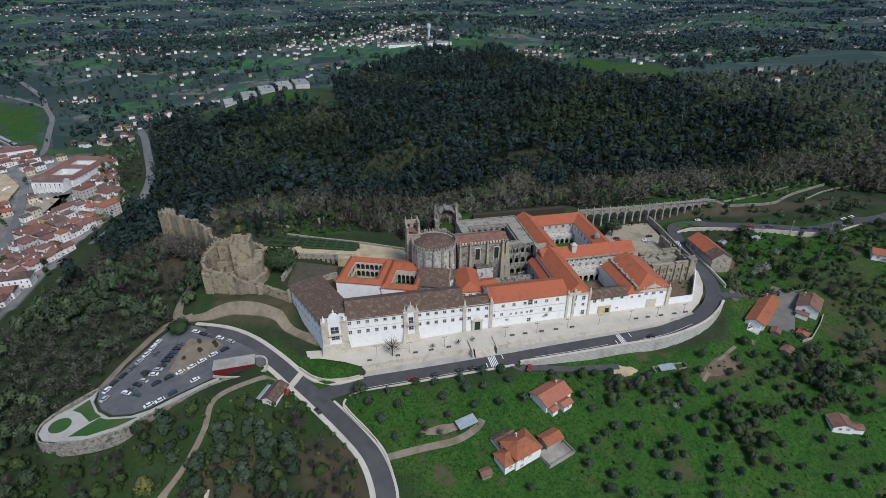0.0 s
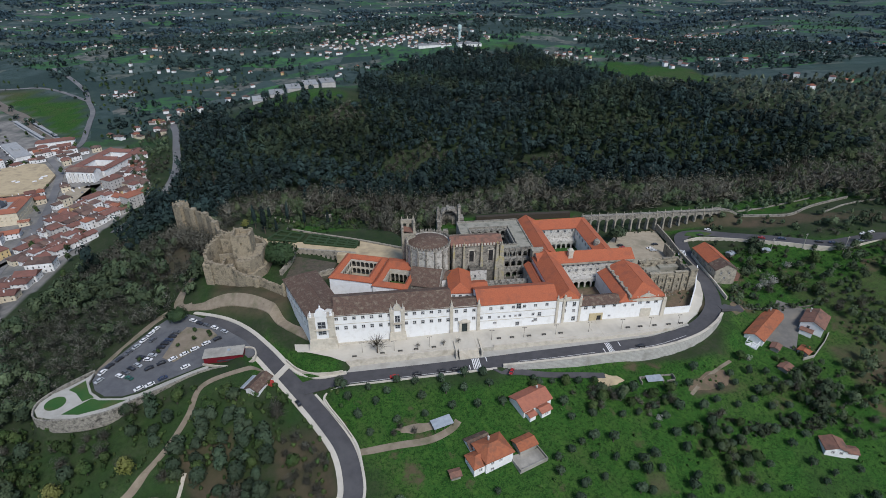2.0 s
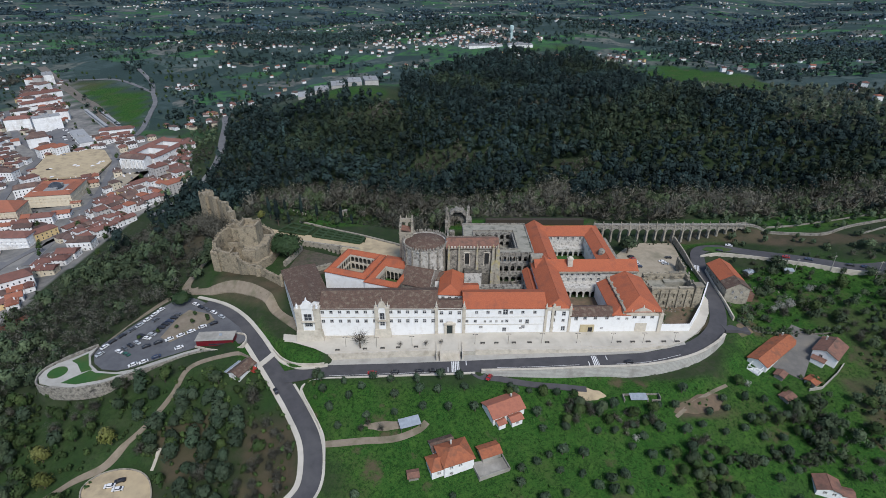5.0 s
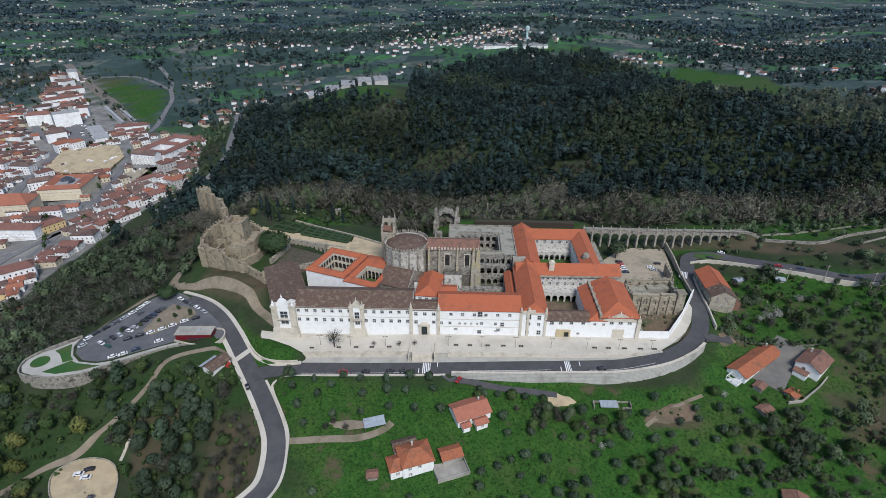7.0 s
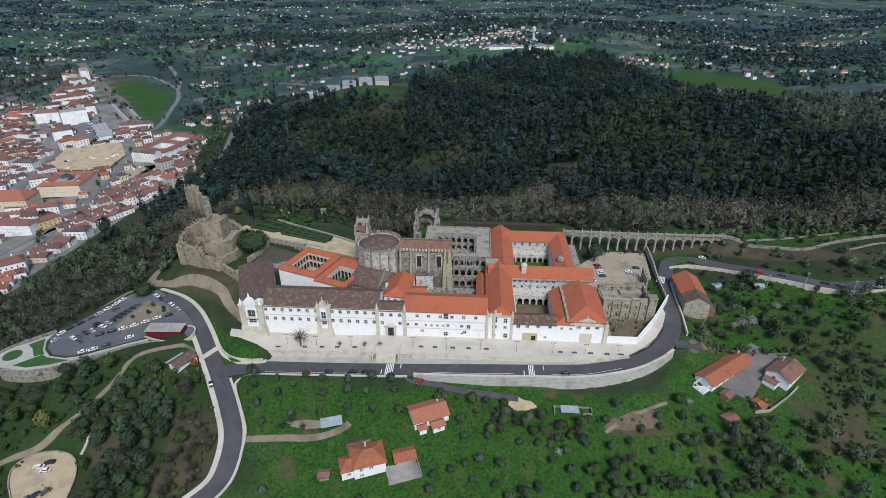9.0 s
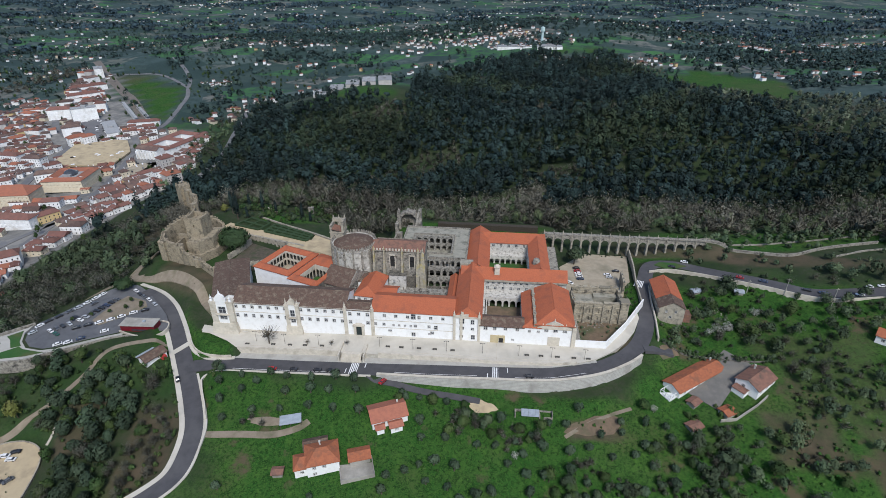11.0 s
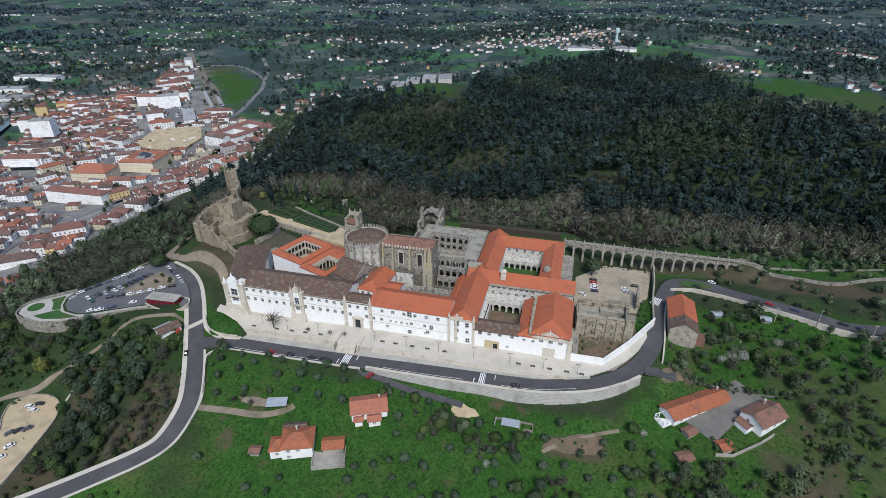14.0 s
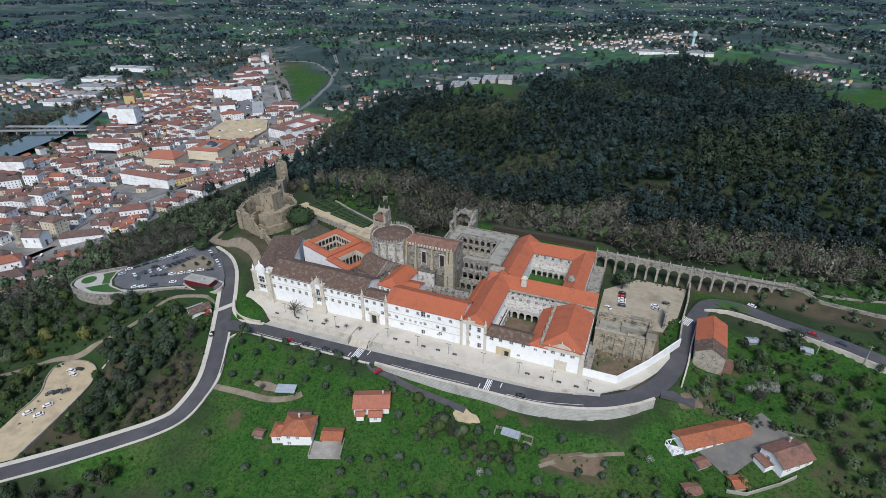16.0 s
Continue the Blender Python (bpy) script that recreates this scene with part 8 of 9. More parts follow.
for x, y, t, w in ((-738, 242, 24, 126), (-748, 262, 22, 118)):
    b = thing("bridge", "low pale concrete bridge over the river", "bridge", pose(x, y, -43.5, 0, 0, t))
    Shape().box(0, w, 0, 7, 0, 1.0).made("deck", PLAINROOF, b)
    for k in range(6):
        Shape().box(8 + k * 20, 9.5 + k * 20, .5, 6.5, -5, -.01).made("pier", CONCRETE, b)

# ---------------------------------------------------------------- trees
TR = np.random.RandomState(7)


def leaf_tris(centres, normals, size, rs, tilt=.5):
    """A small triangle at each centre, roughly facing its normal: rows of place and shading normal."""
    n = len(centres)
    nn = normals + tilt * rs.normal(size=(n, 3))
    nn /= np.linalg.norm(nn, axis=1)[:, None] + 1e-9
    a = np.cross(nn, rs.normal(size=(n, 3)))
    a /= np.linalg.norm(a, axis=1)[:, None] + 1e-9
    b = np.cross(nn, a)
    sz = size * rs.uniform(.6, 1.35, (n, 1))
    p = np.stack([centres + a * sz, centres - a * sz * .6 + b * sz * .8, centres - a * sz * .6 - b * sz * .8], 1).reshape(-1, 3)
    sn = normals * .8 + nn * .2
    return np.hstack([p, np.repeat(sn / (np.linalg.norm(sn, axis=1)[:, None] + 1e-9), 3, 0)])


def sphere_dirs(n, rs, low=-.35):
    z = rs.uniform(low, 1, n)
    a = rs.uniform(0, 2 * np.pi, n)
    r = np.sqrt(1 - z * z)
    return np.stack([r * np.cos(a), r * np.sin(a), z], 1)


def crown(rs, lobes, leaves, radius, height, base, size, flat=.8, spread=.55, core=True, tilt=.5):
    """Leaves on several uneven lobes; returns vertices of separate triangles."""
    vs = []
    for k in range(lobes):
        a, r = rs.uniform(0, 2 * np.pi), radius * spread * np.sqrt(rs.uniform()) * (k > 0)
        lr = radius * rs.uniform(.45, .75)
        c = np.array([r * np.cos(a), r * np.sin(a), base + (height - base) * (.35 + .4 * rs.uniform()) - .25 * r])
        d = sphere_dirs(leaves // lobes, rs)
        rad = lr * rs.uniform(.75, 1.08, (len(d), 1))
        sc = np.array([1, 1, flat * (height - base) / (2 * radius) * 1.6])
        vs.append(leaf_tris(c + d * rad * sc, d, size, rs, tilt))
        if core:
            d = sphere_dirs(6, rs, -.8)
            vs.append(leaf_tris(c + d * lr * .5 * sc, d, lr * .55, rs, .2))
    v = np.vstack(vs)
    out = (v[:, :3] - np.array([0, 0, base + .35 * (height - base)])) / np.array([radius, radius, .5 * (height - base) + .1])
    v[:, 3:] = v[:, 3:] * .6 + .5 * out
    v[:, 3:] /= np.linalg.norm(v[:, 3:], axis=1)[:, None] + 1e-9
    return v


def twig_crown(rs, radius, height, base, n, w=.06):
    """Bare branches: thin long triangles fanning up and out from the trunk."""
    vs = []
    for k in range(n):
        d = sphere_dirs(1, rs, .15)[0]
        st = np.array([0, 0, base * rs.uniform(.5, 1.1)]) + d * radius * rs.uniform(.1, .55)
        e = st + (d + rs.normal(size=3) * .35) * radius * rs.uniform(.35, .6)
        e[2] = min(max(e[2], base * .7), height)
        side = np.cross(e - st, rs.normal(size=3))
        side *= w * rs.uniform(.6, 1.6) / (np.linalg.norm(side) + 1e-9)
        vs.append(np.hstack([np.stack([st + side, st - side, e]), np.tile(d, (3, 1))]))
    return np.vstack(vs)


def tri_mesh(name, v, material, tint=None):
    me = bpy.data.meshes.new(name)
    n = len(v) // 3
    me.vertices.add(len(v))
    me.vertices.foreach_set("co", np.ascontiguousarray(v[:, :3], dtype=np.float32).ravel())
    me.loops.add(len(v))
    me.loops.foreach_set("vertex_index", np.arange(len(v), dtype=np.int32))
    me.polygons.add(n)
    me.polygons.foreach_set("loop_start", np.arange(0, len(v), 3, dtype=np.int32))
    me.polygons.foreach_set("loop_total", np.full(n, 3, dtype=np.int32))
    me.materials.append(material)
    ta = me.attributes.new("tint", 'FLOAT', 'POINT')
    ta.data.foreach_set("value", np.ones(len(v), dtype=np.float32) if tint is None else tint.astype(np.float32))
    me.polygons.foreach_set("use_smooth", np.ones(n, dtype=bool))
    na = me.attributes.new("custom_normal", 'FLOAT_VECTOR', 'POINT')
    na.data.foreach_set("vector", np.ascontiguousarray(v[:, 3:], dtype=np.float32).ravel())
    me.update(calc_edges=True)
    return me


def trunk_shape(h, r, limbs, rs):
    s = Shape()
    s.lathe(0, 0, [(r * 1.4, -.8), (r, .3), (r * .8, h * .5), (r * .45, h)], 7)
    for k in range(limbs):
        a = 2 * math.pi * (k + rs.uniform()) / limbs
        b = Shape().lathe(0, 0, [(r * .5, 0), (r * .2, h * .6)], 5)
        b.turned(Matrix.Translation((0, 0, h * .55)) @ Matrix.Rotation(a, 4, 'Z') @ Matrix.Rotation(radians(rs.uniform(30, 52)), 4, 'Y'))
        s.add(b.v, b.f)
    return s


KINDS = {}


def tree_kind(name, label, material, makers, trunk, limbs, r):
    """Some variants of a tree as things with trunk and crown, kept far below the ground sheet until copied."""
    out = []
    for k, v in enumerate(makers):
        ts = trunk_shape(trunk, r, limbs, TR)
        out.append((mesh_data("trunk", ts.v, ts.f, BARK), tri_mesh("crown", v, material)))
    KINDS[name] = (out, label)


tree_kind("olive_tree", "grey-green olive tree on the grassy slope", OLIVE, [crown(TR, 6, 420, 2.3, 4.6, .9, .36, .9, .5, True, .35) for _ in range(6)], 1.8, 4, .28)
tree_kind("broadleaf_tree", "leafy green tree on the slope", BROAD, [crown(TR, 8, 620, 3.6, 8.0, 1.6, .5, .85, .55, True, .35) for _ in range(5)], 3.8, 5, .3)
tree_kind("evergreen_tree", "dark evergreen tree on the wooded slope", SLOPE, [crown(TR, 8, 620, 3.6, 9.0, 2.0, .5, .85, .55, True, .35) for _ in range(5)], 4.2, 5, .3)
tree_kind("bare_tree", "leafless grey-brown winter tree", TWIG_PALE, [np.vstack([twig_crown(TR, 4.4, 9.0, 2.4, 360, .06), crown(TR, 8, 240, 3.8, 8.4, 2.4, .2, .9, .6, False)]) for _ in range(5)], 4.0, 6, .26)
tree_kind("spring_tree", "yellow-green tree in young leaf on the slope", leaf_mat("young_leaves", (.10, .115, .030), (.135, .14, .045)), [crown(TR, 8, 620, 3.8, 8.6, 1.2, .42, .9, .55, True, .35) for _ in range(2)], 3.6, 5, .3)
tree_kind("cypress_tree", "narrow dark cypress in the garden", PINE, [crown(TR, 9, 700, 1.6, 13.0, 1.0, .42, 1.0, .25) for _ in range(3)], 4.0, 3, .3)
tree_kind("blossom_tree", "small tree in pale white blossom", leaf_mat("white_blossom", (.42, .42, .38), (.30, .31, .27)), [np.vstack([crown(TR, 7, 420, 3.0, 5.4, 1.2, .2, .9, .6, False), twig_crown(TR, 3, 5.4, 1.4, 120, .05)]) for _ in range(2)], 2.0, 5, .2)
tree_kind("umbrella_pine", "broad umbrella pine with a dense green crown", DOME, [crown(TR, 22, 3000, 8.2, 12.5, 3.2, .7, .85, .62, True, .25) for _ in range(2)], 6.0, 6, .6)


def plant(kind, x, y, size=1.0, z=None, group=""):
    variants, label = KINDS[kind]
    tk, cr = variants[TR.randint(len(variants))]
    zz = (gz(x, y) if z is None else z) - .1
    t = thing(kind, label, "tree", pose(x, y, zz, 0, 0, TR.uniform(0, 360)) @ Matrix.Diagonal((size, size, size * TR.uniform(.88, 1.15), 1)), group or kind.replace("_", " ") + "s")
    shared("trunk", tk, t, Matrix())
    shared("crown", cr, t, Matrix())
    return t


def clear(x, y, margin=1.0):
    """Whether a tree may stand here: off roads, plazas and buildings."""
    x, y = np.asarray(x, float), np.asarray(y, float)
    ok = np.ones(x.shape, bool)
    for pts, w in ((MAIN_ROAD, 6.5), (HILL_ROAD, 8.0), (CARPARK, 15), (BELVEDERE, 12), (LOWER_PARK, 14), ([(-46, -63, 0), (-18, -61, 0), (-4, -53, 0)], 3.5), ([(-170, -92, 0), (-146, -73, 0), (-130, -52, 0), (-124, -36, 0), (-121, -20, 0), (-93, -12, 0)], 3),
                   ([(22, -28, 0), (72, -33, 0), (104, -29, 0), (127, -23, 0), (150, -9, 0)], 5.0), ([(18, -28, 0), (30, -30.2, 0), (50, -32.4, 0), (66, -35, 0), (76, -39, 0)], 2.6), ([(88, -39.8, 0), (105, -39.8, 0)], 3), ([(-145, 46, 0), (-100, 32, 0), (-72, 8, 0)], 5), ([(-143, 47, 0), (-172, 20, 0), (-196, -18, 0)], 4), ([(-189, 166, 0), (-166, 146, 0), (-150, 130, 0), (-139, 108, 0)], 4), ([(-116, 110, 0), (-76, 96, 0), (-40, 88, 0)], 6.5), ([(-262, 225, 0), (-247, 312, 0), (-256, 380, 0), (-284, 476, 0), (-328, 610, 0)], 7), ([(212, 106, 0), (262, 92, 0), (320, 108, 0)], 3)):
        d, _ = near_line(x, y, pts)
        ok &= d > w + margin
    for b in ((-92, 164, -18, 114), (-142, -78, 58, 101), (22, 43, -60, -40), (-6, 33, -84, -58), (-17, -4, -60, -52), (160, 216, -36, 10), (164, 186, 26, 62), (154, 174, -86, -74), (-99, -84, -34, -16), (252, 270, 0, 18), (-126, -100, -12, 8), (-210, -70, 556, 620)):
        ok &= boxdist(x, y, *b) > margin
    return ok


def grid(x0, x1, y0, y1, step, jitter=.45):
    gx, gy = np.meshgrid(np.arange(x0, x1, step), np.arange(y0, y1, step))
    x = gx.ravel() + TR.uniform(-jitter, jitter, gx.size) * step
    y = gy.ravel() + TR.uniform(-jitter, jitter, gx.size) * step
    return x, y


# olive groves
for a, b in ((-55, -30), (-52.6, -36.9), (-47.8, -46.8), (-43.2, -55.8), (-43.2, -32.2), (-40.4, -40.8), (-34.7, -35.3), (-31.2, -51), (-29.8, -29.5), (-21.3, -31.2), (-19.2, -40.3), (-18.3, -49.3), (-8.6, -31.7), (-7.5, -38.3), (-5.9, -46.7), (1.3, -37.8), (2.5, -30), (5.9, -47.2), (11.9, -30), (13.5, -36.2), (17.9, -47.1)):
    plant("olive_tree", a, b, TR.uniform(.82, 1.12))
for a, b in ((-24, -57), (-33, -57), (-30, -54)):
    plant("bare_tree", a, b, .5)
x, y = grid(36, 165, -112, -36, 9.2, .35)
for a, b in zip(x, y):
    if clear(a, b) and TR.rand() < .78:
        plant("olive_tree", a, b, TR.uniform(.75, 1.15))
x, y = grid(-40, 36, -125, -84, 9.5, .4)
for a, b in zip(x, y):
    if clear(a, b) and TR.rand() < .5:
        plant("olive_tree", a, b, TR.uniform(.65, 1.0))
x, y = grid(150, 330, -70, 62, 11.0, .45)
for a, b in zip(x, y):
    if clear(a, b, 2) and TR.rand() < .55:
        plant(TR.choice(["olive_tree", "broadleaf_tree", "bare_tree"], p=[.5, .25, .25]), a, b, TR.uniform(.6, 1.05))
# thicket below the retaining wall and along the field edge
for cx0, cy0, rx, ry, n in ((62, -48, 12, 7, 10), (92, -50, 9, 8, 9), (115, -76, 14, 14, 26), (160, -52, 16, 5, 9), (178, -42, 5, 14, 8), (12, -64, 6, 4, 5), (150, -18, 14, 5, 9), (40, -38, 14, 4, 6)):
    for i in range(n):
        a, b = cx0 + TR.normal() * rx * .6, cy0 + TR.normal() * ry * .6
        if clear(a, b, .5):
            plant(TR.choice(["broadleaf_tree", "evergreen_tree", "olive_tree", "bare_tree"], p=[.5, .2, .12, .18]), a, b, TR.uniform(.5, .85))
# wooded slope beside the hill road
slope_olives = []
OLIVE_WOOD = [(-146, -22), (-122, -34), (-98, -34), (-84, -44), (-80, -56), (-86, -70), (-80, -92), (-92, -104), (-102, -92), (-106, -72), (-120, -66), (-134, -50)]
GREY_WOOD = [(-84, -52), (-60, -46), (-54, -76), (-62, -92), (-78, -104), (-82, -78)]
x, y = grid(-215, -54, -168, -26, 5.2, .5)
for a, b in zip(x, y):
    if not clear(a, b, .6):
        continue
    dense = in_poly(a, b, OLIVE_WOOD)
    grey = in_poly(a, b, GREY_WOOD)
    if TR.rand() > (.9 if dense else .6 if grey else .52 if a < -165 or b > -45 else .34):
        continue
    p = [.06, .06, .02, .86] if grey else ([.78, .12, .06, .04] if dense else [.16, .34, .16, .34])
    kind = TR.choice(["olive_tree", "broadleaf_tree", "evergreen_tree", "bare_tree"], p=p)
    if kind == "olive_tree":
        if clear(a, b, 2.4):
            slope_olives.append((a, b))
    elif kind != "broadleaf_tree" or clear(a, b, 1.6):
        plant(kind, a, b, TR.uniform(.5, .85) if grey else TR.uniform(.55, 1.1))
for a, b, q in ((-141, -60, 1.05), (-168, -66, .9), (-160, -78, 1.0), (-150, -88, .8)):
    plant("spring_tree", a, b, q)
# single trees
plant("umbrella_pine", -96.5, 80.5, 1.15)
plant("umbrella_pine", -147.5, 33.5, .62, -4.8)
for a, b, q in ((-98, 132, 1.1), (-86, 128, .9), (-120, 128, 1.2), (-62, 132, 1.0), (-71, 139, 1.1), (-112, 140, 1.0), (-104, 118, .8)):
    plant("cypress_tree", a, b, q)
plant("cypress_tree", -112, 119, 1.5)
plant("spring_tree", -127, 130, .75)
for a, b, q in ((-30, 113, 1.9), (-14, 119, 2.0), (-41, 121, 1.7), (3, 121, 1.6), (-26, 126, 1.9), (14, 118, 1.3), (-52, 128, 1.4)):
    plant("bare_tree", a, b, q)
plant("evergreen_tree", 127.6, 84.5, 1.5, -1)
for a, b, q in ((196, 22, 1.1), (201, 24, 1.2), (191, 21, .8), (219, 35, 1.0), (206, -2, .6), (152, -30, .6), (88, -60, .6)):
    plant("blossom_tree", a, b, q)
tree_kind("plaza_tree", "tall leafless tree with thin branches on the plaza", TWIG_PALE, [twig_crown(TR, 4.2, 10.5, 3.4, 150, .05)], 5.5, 9, .24)
plant("plaza_tree", -38.5, -9.4, 1.7, float(plaza_z(np.array([-38.5]))[0]))
for a, b in ((-18, -9.4), (-5, -9.8), (2.8, -9)):
    plant("plaza_tree", a, b, .5, float(plaza_z(np.array([a]))[0]))
for a, b in ((-140.2, 9.6), (-133.1, 14.3), (-134.5, 21.6), (-127.1, 19), (-126, 16.6), (-148.0, 6.0), (-155.5, -.2)):
    plant("broadleaf_tree", a, b, .34, -4.6)
plant("cypress_tree", -50, 29, .5, -1)
plant("broadleaf_tree", -42, 27, .5, -1)
plant("broadleaf_tree", -29, 34, .4, 2.8)
for i in range(46):
    a, b = TR.uniform(-112, -48), TR.uniform(112, 158)
    if clear(a, b, .5):
        plant(TR.choice(["broadleaf_tree", "evergreen_tree", "olive_tree"]), a, b, TR.uniform(.3, .7))


def wood(name, label, material, x, y, size, templates, zoff=0.0):
    """Many trees of one wood in one mesh."""
    z = ground(x, y) - .3 + zoff
    a = TR.uniform(0, 2 * np.pi, len(x))
    pick_ = TR.randint(0, len(templates), len(x))
    vs, ts = [], []
    for k, t in enumerate(templates):
        i = np.where(pick_ == k)[0]
        if not len(i):
            continue
        c, s_ = np.cos(a[i])[:, None], np.sin(a[i])[:, None]
        q, hs = size[i][:, None], (size[i] * TR.uniform(.8, 1.2, len(i)))[:, None]
        px = (t[None, :, 0] * c - t[None, :, 1] * s_) * q + x[i][:, None]
        py = (t[None, :, 0] * s_ + t[None, :, 1] * c) * q + y[i][:, None]
        pz = t[None, :, 2] * hs + z[i][:, None]
        nx = t[None, :, 3] * c - t[None, :, 4] * s_
        ny = t[None, :, 3] * s_ + t[None, :, 4] * c
        vs.append(np.stack([px, py, pz, nx, ny, np.broadcast_to(t[None, :, 5], nx.shape)], 2).reshape(-1, 6))
        ts.append(np.repeat(TR.lognormal(0, .2, len(i)) * (.66 + .68 * smooth_noise(x[i], y[i], 31, 4)), len(t)))
    return tagged(new(name, tri_mesh(name, np.vstack(vs), material, np.concatenate(ts))), label, "woods", kind="stuff")


so = np.array(slope_olives)
wood("slope_olives", "crowded grey-green olive trees on the slope", OLIVE, so[:, 0], so[:, 1], TR.uniform(1.15, 1.75, len(so)), [crown(TR, 6, 330, 2.3, 4.6, .5, .38, .9, .5, True, .3) for _ in range(6)])
FOREST_EDGE = [(-252, 130), (-240, 230), (-238, 300), (-248, 370), (-274, 470), (-300, 560), (-316, 620), (-224, 540), (-177, 530), (-116, 548), (-62, 643), (9, 725), (116, 880), (329, 850), (375, 682), (402, 538), (460, 490), (560, 440), (760, 420), (760, 60), (340, 75), (300, 128), (160, 130), (118, 131), (24, 131), (-30, 118), (-46, 160), (-120, 165), (-195, 175)]
pines = [crown(TR, 4, 64, 4.2, 15.5, 4.6, 1.0, .75, .5, True, .14) for _ in range(6)] + [crown(TR, 4, 72, 5.0, 14.0, 8.0, 1.05, .6, .7, True, .14) for _ in range(3)] + [crown(TR, 5, 80, 2.8, 17.0, 2.4, .95, 1.0, .35, True, .18) for _ in range(2)]
rounds = [crown(TR, 4, 68, 4.2, 12.0, 2.0, 1.0, .9, .5, True, .16) for _ in range(8)]
fine_rounds = [crown(TR, 7, 200, 4.4, 11.0, 1.6, .62, .9, .55, True, .3) for _ in range(6)]
tufts = [crown(TR, 3, 30, 4.4, 8.0, .3, 1.9, .9, .6, True, .3) for _ in range(6)]
shrubs = [crown(TR, 3, 54, 4.4, 10.0, .6, 1.5, .9, .5, True, .3) for _ in range(7)]
bares = [np.vstack([twig_crown(TR, 5.4, 13.5, 2.6, 125, .16), crown(TR, 7, 36, 4.6, 12.0, 1.4, .4, .9, .7, False, .2)]) for _ in range(6)]
x, y = grid(-300, 780, 60, 900, 6.6, .5)
inside = (inside_all(x, y, FOREST_EDGE) > 0) & (inside_all(x, y, HILL_FIELD) == 0) & clear(x, y, 1) & ~((x < -50) & (x > -235) & (y > 505))
x, y = x[inside], y[inside]
edge = np.where(x < 120, 228, 196) + 50 * smooth_noise(x, y, 40, 5) - 25
edge = np.where(x > 330, 178 + 30 * smooth_noise(x, y, 50, 6), edge)
band = (y < edge) & (x > -160)
limit = np.interp(y, [60, 150, 250, 360, 430, 540, 700, 900], [330, 405, 415, 380, 350, 322, 305, 305]) + 30 * (smooth_noise(x, y, 28, 3) - .5)
scrub = (x > limit) | ((x > 300) & (y < 140 + .1 * (x - 300)))
deep = ~band & ~scrub
sel = deep & (TR.rand(len(x)) < .95)
kind_pick = smooth_noise(x, y, 55, 9) + TR.normal(size=len(x)) * .14
glade = sel & ((smooth_noise(x, y, 33, 2) + TR.normal(size=len(x)) * .08 > .76) | (TR.rand(len(x)) < .03))
sel &= ~glade
a = sel & (kind_pick > .45)
wood("pine_forest", "dense dark green pine forest on the hills", PINE, x[a], y[a], np.clip(TR.lognormal(0, .22, a.sum()), .6, 1.6), pines)
a = sel & (kind_pick <= .45) & (kind_pick > .24)
wood("mixed_forest", "dense green broadleaf forest on the hills", leaf_mat("forest_foliage", (.013, .027, .020), (.029, .047, .034), .25, .06, .08), x[a], y[a], np.clip(TR.lognormal(0, .22, a.sum()), .55, 1.5), rounds)
a = sel & (kind_pick <= .24)
wood("light_forest", "lighter olive-green trees in the forest", leaf_mat("light_forest_foliage", (.024, .042, .024), (.046, .062, .036), .25, .06, .12), x[a], y[a], np.clip(TR.lognormal(-.04, .22, a.sum()), .5, 1.5), rounds)
thin = [np.vstack([twig_crown(TR, 4.6, 12.5, 2.6, 60, .24), crown(TR, 5, 20, 4.0, 10.0, 1.0, .7, .9, .6, False, .1)]) for _ in range(5)]
wood("glade_wood", "grey bare trees in clearings of the forest", TWIG, x[glade], y[glade], TR.uniform(.6, 1.0, glade.sum()), thin)
a = band & (TR.rand(len(x)) < .72)
b = TR.rand(len(x)) < .3 + .5 * smooth_noise(x, y, 22, 3)
wood("bare_wood", "leafless grey-brown trees behind the monastery", TWIG, x[a & b], y[a & b], TR.uniform(1.0, 1.65, (a & b).sum()), bares)
wood("green_wood", "green trees among the bare ones", leaf_mat("wood_edge_foliage", (.036, .058, .028), (.070, .088, .042)), x[a & ~b], y[a & ~b], TR.uniform(.45, .95, (a & ~b).sum()), fine_rounds)
u = TR.rand(len(x))
u = u / .78
a = scrub & (u < .58)
wood("scrub", "grey-green scrub and olive terraces", leaf_mat("scrub_foliage", (.052, .072, .048), (.090, .102, .068)), x[a], y[a], TR.uniform(.3, .8, a.sum()), shrubs)
a = scrub & (u >= .58) & (u < .72)
wood("scrub_bare_wood", "grey leafless trees among the scrub", TWIG_PALE, x[a], y[a], TR.uniform(.5, .9, a.sum()), bares)
a = scrub & (u >= .72) & (u < .86)
wood("scrub_trees", "dark round trees among the scrub", PINE, x[a], y[a], TR.uniform(.45, .95, a.sum()), rounds)
# valley between the town and the forest
x, y = grid(-420, -236, 205, 640, 8.5, .5)
VALLEY = [(-262, 205), (-270, 262), (-287, 330), (-302, 376), (-335, 470), (-352, 560), (-345, 640), (-312, 622), (-296, 560), (-270, 470), (-244, 370), (-234, 300), (-240, 215)]
ok = np.array([in_poly(a, b, VALLEY) for a, b in zip(x, y)]) & clear(x, y, 1) & (TR.rand(len(x)) < .8)
b = smooth_noise(x, y, 30, 3) > .5
wood("valley_wood", "green trees in the valley beside the town", SLOPE, x[ok & b], y[ok & b], TR.uniform(.5, .9, (ok & b).sum()), rounds)
wood("valley_bare_wood", "bare trees in the valley beside the town", TWIG_PALE, x[ok & ~b], y[ok & ~b], TR.uniform(.5, .9, (ok & ~b).sum()), bares)
